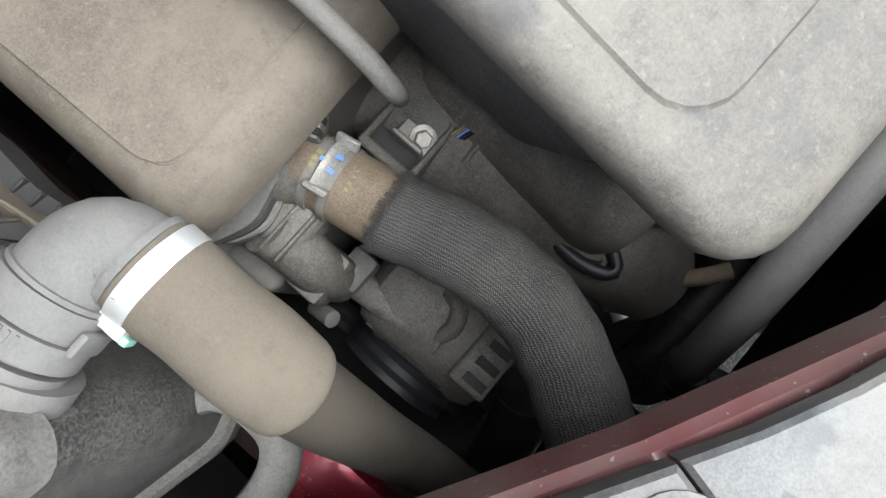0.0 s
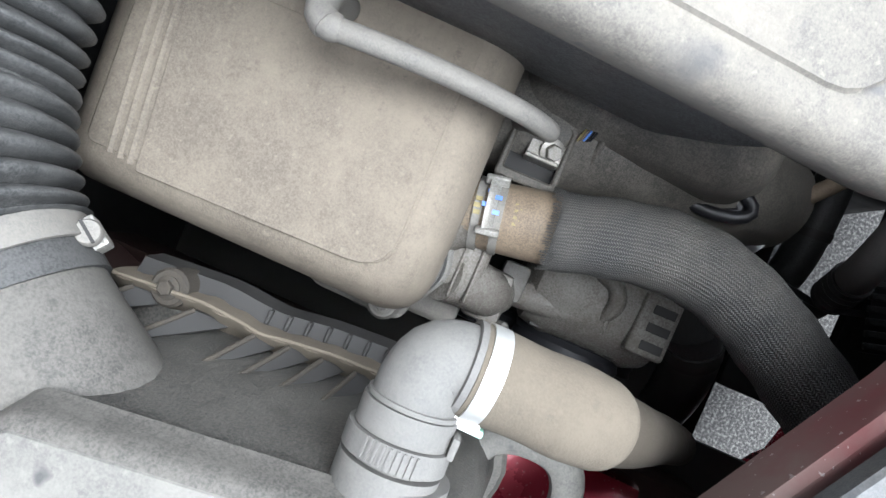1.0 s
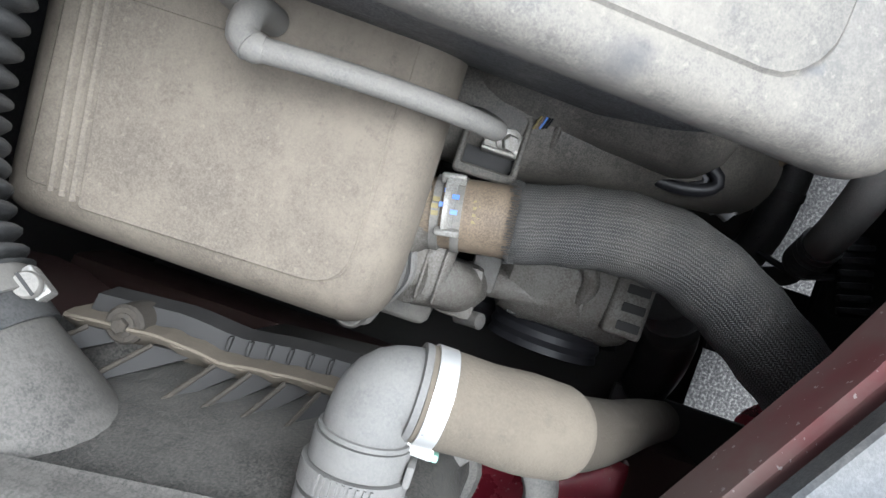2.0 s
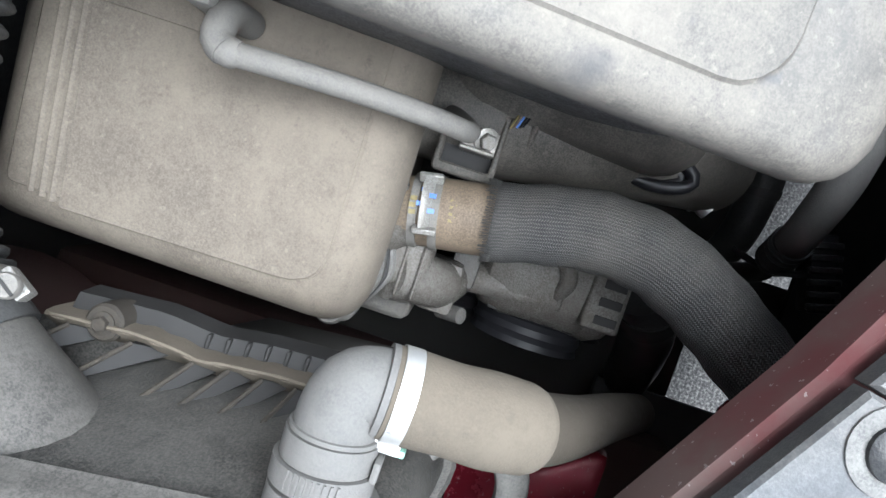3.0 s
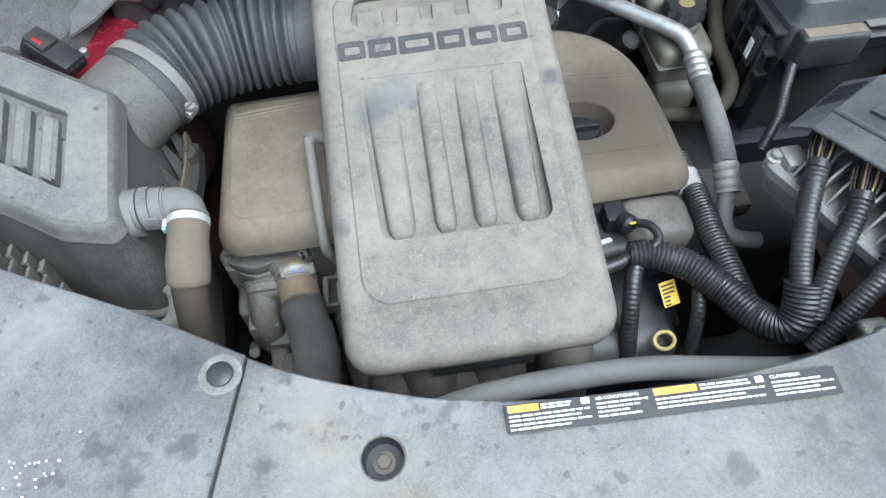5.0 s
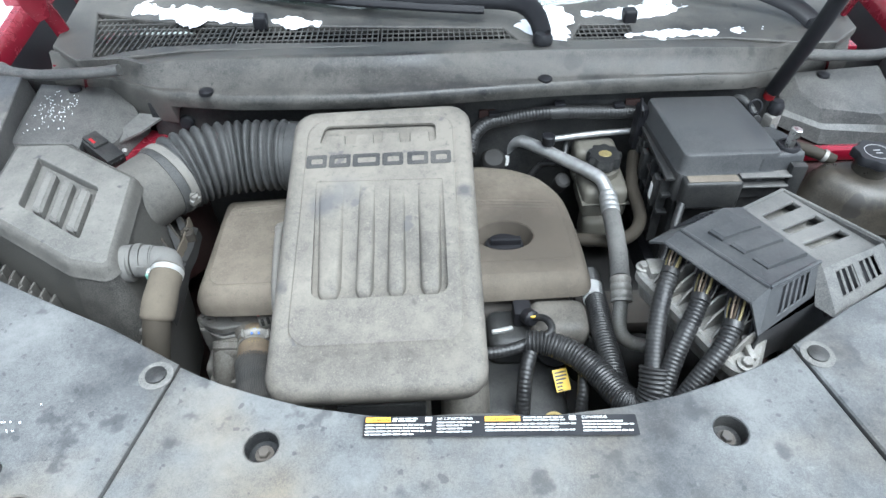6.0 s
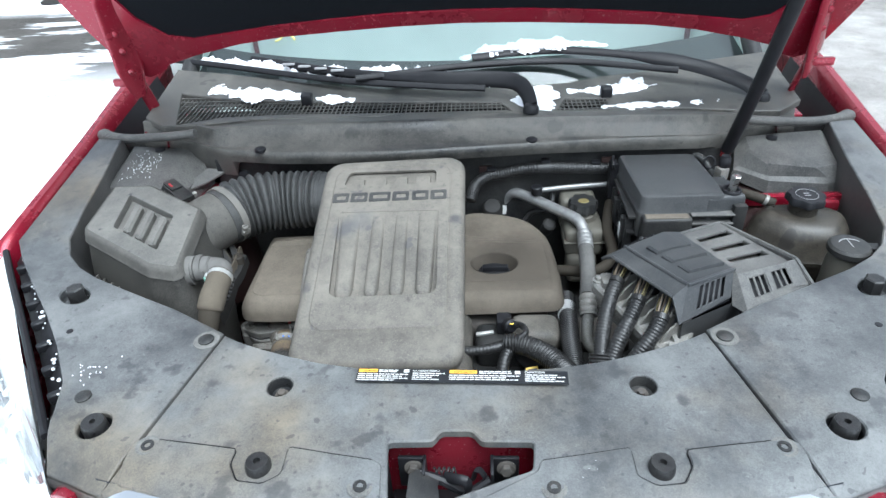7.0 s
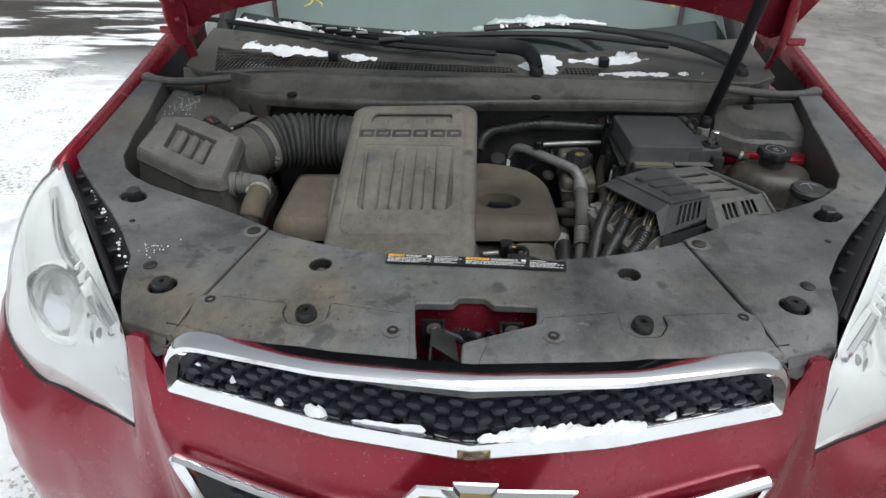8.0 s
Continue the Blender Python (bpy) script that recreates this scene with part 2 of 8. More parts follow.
BRICKM = brick_mat()
MORTAR = plain("mortar", (0.36, 0.33, 0.29), 0.95, vary=0.15, scale=15)
WOODM = plain("shovel_wood", (0.26, 0.15, 0.08), 0.7, vary=0.2)


def paint_mat(name, colour, dirt, start=0.40):
    m, n, l, b = node_mat(name)
    co = n.new("ShaderNodeTexCoord").outputs["Object"]
    f = ramp_of(n, l, noise_of(n, l, 5.0, 8, 0.7, co), [(start, grey(0)), (start + 0.30, grey(dirt))])
    spots = ramp_of(n, l, noise_of(n, l, 260.0, 2, 0.5, co), [(0.68, grey(0)), (0.72, grey(0.5 * dirt + 0.22))])
    l.new(mix_of(n, l, spots, mix_of(n, l, f, colour, (0.22, 0.17, 0.15)), (0.5, 0.46, 0.44)), b.inputs["Base Color"])
    l.new(ramp_of(n, l, f, [(0.0, grey(0.24)), (0.6, grey(0.55))]), b.inputs["Roughness"])
    b.inputs["Metallic"].default_value, b.inputs["Coat Weight"].default_value, b.inputs["Coat Roughness"].default_value = 0.4, 0.30, 0.08
    return m


RED = paint_mat("metallic_red_paint", (0.25, 0.007, 0.025), 0.14)
REDDUST = paint_mat("dusty_red_paint", (0.19, 0.024, 0.034), 0.85, 0.20)
# near-black copy of the red paint: shade deep in the bay is in it
INNER = dusty("shaded_inner_red_paint", (0.032, 0.007, 0.008), (0.045, 0.030, 0.026), 0.3, 0.9, 0.7, 9.0)
GOLD = plain("brushed_gold", (0.62, 0.47, 0.24), 0.4, 0.55, vary=0.08, scale=20)


def braid_mat(name, base, light, around, along, depth):
    """Woven sleeve: herringbone threads that follow the tube's own u (round) and v (metres along)."""
    m, n, l, b = node_mat(name)
    uv = n.new("ShaderNodeUVMap").outputs[0]
    sep = n.new("ShaderNodeSeparateXYZ")
    l.new(uv, sep.inputs[0])

    def calc(op, a, c):
        k = n.new("ShaderNodeMath")
        k.operation = op
        for v, s in ((a, k.inputs[0]), (c, k.inputs[1])):
            if isinstance(v, (int, float)):
                s.default_value = v
            else:
                l.new(v, s)
        return k.outputs[0]

    wander = n.new("ShaderNodeTexCoord").outputs["Object"]
    u = calc("ADD", calc("MULTIPLY", sep.outputs[0], around), calc("MULTIPLY", noise_of(n, l, 120.0, 2, 0.5, wander), 0.55))
    zig = calc("PINGPONG", u, 0.5)
    thread_wave = calc("SINE", calc("MULTIPLY", calc("ADD", calc("MULTIPLY", sep.outputs[1], along), calc("MULTIPLY", zig, 2.2)), 2 * math.pi), 0.0)
    seam = calc("COSINE", calc("MULTIPLY", u, 4 * math.pi), 0.0)
    weave = calc("ADD", calc("MULTIPLY", thread_wave, 0.6), calc("MULTIPLY", seam, -0.45))
    co = n.new("ShaderNodeTexCoord").outputs["Object"]
    dirt = noise_of(n, l, 14.0, 6, 0.7, co)
    thread = ramp_of(n, l, calc("ADD", calc("MULTIPLY", weave, 0.5), 0.5), [(0.25, base), (0.62, tuple(0.45 * c for c in light)), (0.92, light)])
    l.new(mix_of(n, l, ramp_of(n, l, dirt, [(0.4, grey(0)), (0.75, grey(0.35))]), thread, (0.16, 0.145, 0.12)), b.inputs["Base Color"])
    b.inputs["Roughness"].default_value = 0.75
    l.new(bump_of(n, l, weave, 0.8, depth), b.inputs["Normal"])
    return m


BRAID = braid_mat("woven_hose_sleeve", (0.020, 0.020, 0.021), (0.104, 0.101, 0.096), 36, 560, 0.0008)


def glass_mat(name, tint, rough, ior=1.5, whitening=0.0):
    """A thin clear sheet: what passes is tinted, what is mirrored grows towards the edge of view."""
    m, n, l, b = node_mat(name)
    clear, gloss, mix, fres = n.new("ShaderNodeBsdfTransparent"), n.new("ShaderNodeBsdfGlossy"), n.new("ShaderNodeMixShader"), n.new("ShaderNodeFresnel")
    clear.inputs["Color"].default_value = (*tint, 1)
    gloss.inputs["Roughness"].default_value, fres.inputs["IOR"].default_value = rough, ior
    l.new(fres.outputs[0], mix.inputs[0])
    l.new(clear.outputs[0], mix.inputs[1])
    l.new(gloss.outputs[0], mix.inputs[2])
    out = mix.outputs[0]
    if whitening:
        # white diffuse share mixed in: painted brightness over the clear lens
        veil, both = n.new("ShaderNodeBsdfDiffuse"), n.new("ShaderNodeMixShader")
        veil.inputs["Color"].default_value = (0.86, 0.88, 0.89, 1)
        both.inputs[0].default_value = whitening
        l.new(out, both.inputs[1])
        l.new(veil.outputs[0], both.inputs[2])
        out = both.outputs[0]
    l.new(out, n["Material Output"].inputs["Surface"])
    return m


LENS = glass_mat("clear_lamp_lens", (0.97, 0.98, 0.98), 0.03, 1.5, 0.10)
PANE = glass_mat("windscreen_glass", (0.74, 0.86, 0.84), 0.02, 1.9)
LAMPGREY = plain("lamp_housing_silver", (0.92, 0.93, 0.93), 0.34, 0.15, vary=0.05, scale=12)
LAMPDARK = plain("lamp_housing_grey", (0.22, 0.22, 0.22), 0.45, vary=0.1)
INTERIOR = plain("dark_dashboard", (0.03, 0.032, 0.034), 0.6)
PAD = plain("black_hood_pad", (0.005, 0.006, 0.008), 0.95, vary=0.3, scale=200, bump=0.3, spec=0.15)
MARKER = plain("pale_yellow_marker", (0.62, 0.58, 0.16), 0.6, vary=0.2, scale=30)
REDPOLE = plain("red_shovel_handle", (0.45, 0.04, 0.04), 0.5)
STEELBLUE = plain("blue_grey_pole", (0.07, 0.09, 0.12), 0.6, vary=0.3)


def snow_mat():
    m, n, l, b = node_mat("snow")
    co = n.new("ShaderNodeTexCoord").outputs["Object"]
    l.new(ramp_of(n, l, noise_of(n, l, 60, 5, 0.6, co), [(0.3, (0.80, 0.83, 0.87)), (0.7, (0.93, 0.94, 0.95))]), b.inputs["Base Color"])
    b.inputs["Roughness"].default_value = 0.85
    b.inputs["Subsurface Weight"].default_value = 0.0
    l.new(bump_of(n, l, noise_of(n, l, 300, 4, 0.6, co), 0.5, 0.003), b.inputs["Normal"])
    return m


SNOW = snow_mat()


def ground_mat():
    """Wet asphalt with tracked snow: deep on the car's one side, thin tracks beyond it."""
    m, n, l, b = node_mat("asphalt_with_snow")
    co = n.new("ShaderNodeTexCoord").outputs["Object"]
    sep = n.new("ShaderNodeSeparateXYZ")
    l.new(co, sep.inputs[0])
    stretch = n.new("ShaderNodeMapping")
    stretch.inputs["Scale"].default_value = (0.35, 1.6, 1.0)
    stretch.inputs["Rotation"].default_value = (0, 0, radians(-14))
    l.new(co, stretch.inputs["Vector"])
    lane = noise_of(n, l, 1.1, 7, 0.62, stretch.outputs[0])
    grit = noise_of(n, l, 130.0, 4, 0.7, co)
    big = noise_of(n, l, 0.5, 5, 0.6, co)
    tar = ramp_of(n, l, mix_of(n, l, 0.5, grit, noise_of(n, l, 3.0, 6, 0.7, co)), [(0.3, (0.06, 0.057, 0.053)), (0.52, (0.29, 0.275, 0.26)), (0.72, (0.50, 0.48, 0.45))])

    cells = n.new("ShaderNodeTexVoronoi")
    cells.feature = "DISTANCE_TO_EDGE"
    cells.inputs["Scale"].default_value = 0.42
    bent = n.new("ShaderNodeVectorMath")
    wob = n.new("ShaderNodeTexNoise")
    wob.inputs["Scale"].default_value = 4.0
    l.new(co, wob.inputs["Vector"])
    l.new(co, bent.inputs[0])
    l.new(wob.outputs["Color"], bent.inputs[1])
    l.new(bent.outputs[0], cells.inputs["Vector"])
    crack = ramp_of(n, l, cells.outputs["Distance"], [(0.0, grey(0.7)), (0.007, grey(0.0))])
    tar = mix_of(n, l, crack, tar, (0.045, 0.042, 0.04))
    damp = ramp_of(n, l, noise_of(n, l, 0.8, 5, 0.6, co), [(0.42, grey(0.0)), (0.62, grey(0.5))])
    tar = mix_of(n, l, damp, tar, (0.085, 0.078, 0.072))
    edge_x, edge_y = n.new("ShaderNodeMath"), n.new("ShaderNodeMath")
    for k, axis in ((edge_x, 0), (edge_y, 1)):
        k.operation = "MULTIPLY_ADD"
        l.new(big, k.inputs[0])
        k.inputs[1].default_value = 1.6
        l.new(sep.outputs[axis], k.inputs[2])

    def gate(value, lo, hi):
        k = n.new("ShaderNodeMapRange")
        k.inputs[1].default_value, k.inputs[2].default_value = lo, hi
        l.new(value, k.inputs[0])
        return k.outputs[0]

    # snow lies where x is negative; close to the car it is unbroken
    side = gate(edge_x.outputs[0], 0.05, -0.35)
    near = gate(sep.outputs[1], 4.6, 3.4)
    cover = mix_of(n, l, near, ramp_of(n, l, lane, [(0.50, grey(0)), (0.54, grey(1))]), grey(1.0))
    ahead = gate(edge_y.outputs[0], -0.30, -0.75)
    cover = mix_of(n, l, ahead, mix_of(n, l, 1.0, cover, side, "MULTIPLY"), grey(1.0))
    wallside = gate(sep.outputs[1], 6.1, 6.6)
    # strip beside the snow darkened: shade around the car, put into the asphalt colour
    dimmed = gate(edge_x.outputs[0], 1.55, 1.0)
    tar = mix_of(n, l, mix_of(n, l, 1.0, dimmed, grey(0.80), "MULTIPLY"), tar, (0.022, 0.021, 0.020))
    bare = ramp_of(n, l, big, [(0.62, grey(1)), (0.68, grey(0.25))])
    cover = mix_of(n, l, 1.0, cover, bare, "MULTIPLY")
    cover = mix_of(n, l, mix_of(n, l, 1.0, wallside, side, "MULTIPLY"), cover, grey(0.9))
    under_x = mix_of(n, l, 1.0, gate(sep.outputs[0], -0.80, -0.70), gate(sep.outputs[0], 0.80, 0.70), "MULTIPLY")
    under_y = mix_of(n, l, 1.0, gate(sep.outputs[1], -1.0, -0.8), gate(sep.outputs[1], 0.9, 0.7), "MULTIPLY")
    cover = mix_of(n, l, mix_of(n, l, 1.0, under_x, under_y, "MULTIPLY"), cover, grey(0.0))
    # gravel below the car, with the car's own shade in its colour
    shaded_stones = ramp_of(n, l, noise_of(n, l, 190.0, 3, 0.6, co), [(0.38, (0.010, 0.010, 0.010)), (0.50, (0.035, 0.034, 0.033)), (0.66, (0.13, 0.127, 0.12))])
    tar = mix_of(n, l, mix_of(n, l, 1.0, under_x, under_y, "MULTIPLY"), tar, mix_of(n, l, 0.75, tar, shaded_stones))
    white = ramp_of(n, l, noise_of(n, l, 9.0, 7, 0.65, co), [(0.3, (0.72, 0.75, 0.79)), (0.7, (0.90, 0.91, 0.92))])
    tufts = ramp_of(n, l, mix_of(n, l, 0.55, noise_of(n, l, 1.7, 4, 0.6, co), noise_of(n, l, 38.0, 5, 0.7, co)), [(0.56, grey(0)), (0.60, grey(0.7))])
    white = mix_of(n, l, tufts, white, (0.16, 0.13, 0.10))
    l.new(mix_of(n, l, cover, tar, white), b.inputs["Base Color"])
    l.new(ramp_of(n, l, cover, [(0, grey(0.75)), (1, grey(0.9))]), b.inputs["Roughness"])
    b.inputs["Specular IOR Level"].default_value = 0.2
    l.new(bump_of(n, l, grit, 0.5, 0.006, bump_of(n, l, noise_of(n, l, 6, 6, 0.6, co), 0.3, 0.03)), b.inputs["Normal"])
    return m


GROUND = ground_mat()


# ---- mesh tools ----
ROOTS = {}


def thing(name, at, label, category, group=""):
    e = new(name)
    e.location = at
    e.empty_display_size = 0.05
    ROOTS[e.name] = Matrix.Translation(at)
    return tagged(e, label, category, group)


def part(name, bm, material, parent=None, label="", sharp=38.0):
    me = bpy.data.meshes.new(name)
    bmesh.ops.recalc_face_normals(bm, faces=bm.faces)
    bm.to_mesh(me)
    bm.free()
    for p in me.polygons:
        p.use_smooth = True
    me.set_sharp_from_angle(angle=radians(sharp))
    me.materials.append(material)
    ob = new(name, me)
    if parent:
        ob.parent = parent
        ob.matrix_parent_inverse = ROOTS.get(parent.name, Matrix()).inverted()
    if label:
        ob["label"] = label
    return ob


def solo(name, bm, material, label, category, group="", kind="", sharp=38.0):
    return tagged(part(name, bm, material, None, "", sharp), label, category, group, kind)


def again(name, mesh, m, parent):
    """One more piece on a shared mesh, at the world pose m."""
    ob = new(name, mesh)
    ob.parent = parent
    ob.matrix_parent_inverse = ROOTS.get(parent.name, Matrix()).inverted()
    ob.matrix_basis = m
    return ob


def stack(loops, bottom=True, top=True, closed=False, bm=None):
    """A skin over loops of equal count, one above the other."""
    bm = bm or bmesh.new()
    rings = [[bm.verts.new(p) for p in loop] for loop in loops]
    n = len(rings[0])
    pairs = list(zip(rings, rings[1:])) + ([(rings[-1], rings[0])] if closed else [])
    for a, b in pairs:
        for i in range(n):
            bm.faces.new((a[i], a[(i + 1) % n], b[(i + 1) % n], b[i]))
    if bottom and not closed:
        bm.faces.new(rings[0][::-1])
    if top and not closed:
        bm.faces.new(rings[-1])
    return bm


def sheet(rows, bm=None):
    """An open grid of points."""
    bm = bm or bmesh.new()
    vs = [[bm.verts.new(p) for p in row] for row in rows]
    for a, b in zip(vs, vs[1:]):
        for i in range(len(a) - 1):
            bm.faces.new((a[i], a[i + 1], b[i + 1], b[i]))
    return bm


def rrect(cx, cy, hx, hy, r, z, n=5):
    out = []
    for qx, qy, a0 in ((1, 1, 0), (-1, 1, 90), (-1, -1, 180), (1, -1, 270)):
        for k in range(n + 1):
            a = radians(a0 + 90 * k / n)
            out.append(Vector((cx + qx * (hx - r) + r * math.cos(a), cy + qy * (hy - r) + r * math.sin(a), z)))
    return out


def ellipse(cx, cy, a, b, n=24, turn=0.0):
    c, s = math.cos(radians(turn)), math.sin(radians(turn))
    pts = [(a * math.cos(2 * math.pi * k / n), b * math.sin(2 * math.pi * k / n)) for k in range(n)]
    return [(cx + x * c - y * s, cy + x * s + y * c) for x, y in pts]


def rounded(poly, r, n=4):
    """A polygon in the plane with its corners rounded. r: one radius or one for each corner."""
    out, k = [], len(poly)
    radii = r if isinstance(r, (list, tuple)) else [r] * k
    for i in range(k):
        p, a, b = Vector(poly[i][:2]), Vector(poly[i - 1][:2]), Vector(poly[(i + 1) % k][:2])
        cut = min(radii[i], 0.48 * (a - p).length, 0.48 * (b - p).length)
        if cut <= 1e-5:
            out.append((p.x, p.y))
            continue
        s, e = p + (a - p).normalized() * cut, p + (b - p).normalized() * cut
        for j in range(n + 1):
            t = j / n
            q = s * (1 - t) ** 2 + p * 2 * t * (1 - t) + e * t * t
            out.append((q.x, q.y))
    return out


def area_of(poly):
    return 0.5 * sum(a[0] * b[1] - b[0] * a[1] for a, b in zip(poly, poly[1:] + poly[:1]))


def inset(poly, d):
    """The polygon moved inwards by d (outwards for minus)."""
    sign, n, out = (1 if area_of(poly) > 0 else -1), len(poly), []
    for i in range(n):
        p, a, b = Vector(poly[i]), Vector(poly[i - 1]), Vector(poly[(i + 1) % n])
        u, v = (p - a), (b - p)
        u = u.normalized() if u.length > 1e-9 else v.normalized()
        v = v.normalized() if v.length > 1e-9 else u
        nu, nv = Vector((-u.y, u.x)), Vector((-v.y, v.x))
        m = nu + nv
        m = m / max(0.35, m.length_squared / 2) if m.length > 1e-6 else nu
        q = p + sign * d * m
        out.append((q.x, q.y))
    return out


def plate(outer, holes=(), z0=0.0, z1=0.01, chamfer=0.0015, zf=None, bm=None, under=True):
    """A slab with a plan outline and holes through it; zf(x, y) lifts it."""
    bm = bm or bmesh.new()
    loops = [list(outer)] + [list(h) for h in holes]
    lift = zf or (lambda x, y: 0.0)

    def ring(loop, z):
        return [bm.verts.new((x, y, z + lift(x, y))) for x, y in loop]

    def fill(rings):
        edges = []
        for r in rings:
            for i in range(len(r)):
                edges.append(bm.edges.get((r[i], r[(i + 1) % len(r)])) or bm.edges.new((r[i], r[(i + 1) % len(r)])))
        bmesh.ops.triangle_fill(bm, use_beauty=True, use_dissolve=False, edges=edges)

    tops, walls, lows = [], [], []
    for k, loop in enumerate(loops):
        tops.append(ring(inset(loop, chamfer if k == 0 else -chamfer), z1))
        walls.append(ring(loop, z1 - chamfer))
        lows.append(ring(loop, z0))
    fill(tops)
    for a, b, c in zip(tops, walls, lows):
        n = len(a)
        for p, q in ((a, b), (b, c)):
            for i in range(n):
                bm.faces.new((p[i], p[(i + 1) % n], q[(i + 1) % n], q[i]))
    if under:
        fill(lows)
    return bm


def draped(outer, holes, z0, z1, chamfer, zf, xs, ys):
    """A plate cut along lines of x and y, then laid over the surface zf."""
    bm = plate(outer, holes, z0, z1, chamfer)
    for axis, values in ((0, xs), (1, ys)):
        for v in values:
            at = Vector((v, 0, 0)) if axis == 0 else Vector((0, v, 0))
            bmesh.ops.bisect_plane(bm, geom=bm.verts[:] + bm.edges[:] + bm.faces[:], plane_co=at, plane_no=Vector((1, 0, 0)) if axis == 0 else Vector((0, 1, 0)))
    for v in bm.verts:
        v.co.z += zf(v.co.x, v.co.y)
    return bm


def box(x0, x1, y0, y1, z0, z1, bevel=0.003, seg=2, m=None, bm=None):
    made = bmesh.new()
    bmesh.ops.create_cube(made, size=1.0, matrix=Matrix.Translation(((x0 + x1) / 2, (y0 + y1) / 2, (z0 + z1) / 2)) @ Matrix.Diagonal((x1 - x0, y1 - y0, z1 - z0, 1)))
    if bevel:
        bmesh.ops.bevel(made, geom=list(made.edges), offset=bevel, segments=seg, affect="EDGES", profile=0.6)
    if m is not None:
        bmesh.ops.transform(made, matrix=m, verts=made.verts)
    return join(bm, made)


def join(bm, made):
    if bm is None:
        return made
    me = bpy.data.meshes.new("tmp")
    made.to_mesh(me)
    made.free()
    bm.from_mesh(me)
    bpy.data.meshes.remove(me)
    return bm


def aim(p, d):
    """A pose at p whose z axis runs along d."""
    return Matrix.Translation(p) @ Vector(d).to_track_quat("Z", "Y").to_matrix().to_4x4()


def lathe(profile, seg=24, m=None, bm=None, caps=True):
    m = m or Matrix()
    loops = [[m @ Vector((max(r, 1e-4) * math.cos(2 * math.pi * k / seg), max(r, 1e-4) * math.sin(2 * math.pi * k / seg), z)) for k in range(seg)] for r, z in profile]
    return stack(loops, caps, caps, bm=bm)


def smooth_path(pts, step):
    """Points at even steps on a smooth line through pts."""
    ps = [Vector(p) for p in pts]
    ps = [ps[0] * 2 - ps[1]] + ps + [ps[-1] * 2 - ps[-2]]
    fine = []
    for i in range(1, len(ps) - 2):
        a, b, c, d = ps[i - 1 : i + 3]
        for k in range(24):
            t = k / 24
            fine.append(0.5 * ((2 * b) + (c - a) * t + (2 * a - 5 * b + 4 * c - d) * t * t + (3 * b - a - 3 * c + d) * t**3))
    fine.append(ps[-2])
    out, left = [fine[0]], step
    total = sum((q - p).length for p, q in zip(fine, fine[1:]))
    count = max(2, round(total / step))
    step = total / count
    left = step
    for p, q in zip(fine, fine[1:]):
        d = (q - p).length
        while d >= left - 1e-9 and d > 0:
            p = p + (q - p) * (left / d)
            out.append(p)
            d, left = (q - p).length, step
        left -= d
    while len(out) <= count:
        out.append(fine[-1])
    return out[: count + 1], total


def tube(pts, r, seg=14, step=0.01, rf=None, bm=None, caps=True, flat=1.0):
    """A tube along a smooth line; rf(s, total) gives the radius at s metres along it."""
    bm = bm or bmesh.new()
    line, total = smooth_path(pts, step)
    n = len(line)
    uv = bm.loops.layers.uv.verify()
    side = None
    rings, at = [], 0.0
    for i, p in enumerate(line):
        d = (line[min(i + 1, n - 1)] - line[max(i - 1, 0)]).normalized()
        if side is None:
            side = d.orthogonal().normalized()
        side = (side - d * side.dot(d)).normalized()
        up = d.cross(side)
        if i:
            at += (p - line[i - 1]).length
        rad = rf(at, total) if rf else r
        rings.append(([bm.verts.new(p + rad * (math.cos(2 * math.pi * k / seg) * side + flat * math.sin(2 * math.pi * k / seg) * up)) for k in range(seg)], at))
    for (a, sa), (b, sb) in zip(rings, rings[1:]):
        for k in range(seg):
            f = bm.faces.new((a[k], a[(k + 1) % seg], b[(k + 1) % seg], b[k]))
            for lp, (u, v) in zip(f.loops, ((k, sa), (k + 1, sa), (k + 1, sb), (k, sb))):
                lp[uv].uv = (u / seg, v)
    if caps:
        bm.faces.new(rings[0][0][::-1])
        bm.faces.new(rings[-1][0])
    return bm


def loom(pts, r, name="loom", pitch=0.006, seg=12, material=None, parent=None):
    """Corrugated conduit."""
    return part(name, tube(pts, r, seg, pitch / 4, lambda s, t: r * (1.0 + 0.10 * math.copysign(abs(math.sin(math.pi * s / pitch)) ** 0.6, 1) - 0.05)), material or RUBBER, parent, sharp=60)


def hexbolt(p, d, r, material=None, parent=None, name="bolt", flange=1.5, h=None):
    h = h or r * 1.1
    m = aim(p, d)
    bm = lathe([(r * flange, 0), (r * flange, r * 0.25), (r * 1.05, r * 0.4)], 20, m)
    lathe([(r, r * 0.3), (r, h), (r * 0.85, h + r * 0.12)], 6, m, bm)
    return part(name, bm, material or STEEL, parent)


def words(text, size, m, material, parent, name="lettering"):
    c = bpy.data.curves.new(name, "FONT")
    c.body, c.size, c.extrude = text, size, 0.0001
    tmp = bpy.data.objects.new(name, c)
    scene.collection.objects.link(tmp)
    me = bpy.data.meshes.new_from_object(tmp.evaluated_get(bpy.context.evaluated_depsgraph_get()))
    bpy.data.objects.remove(tmp)
    me.materials.clear()
    me.materials.append(material)
    me.transform(m)
    ob = new(name, me)
    ob.parent = parent
    ob.matrix_parent_inverse = ROOTS.get(parent.name, Matrix()).inverted()
    return ob


def table(x, xs, ys):
    return float(np.interp(x, xs, ys))


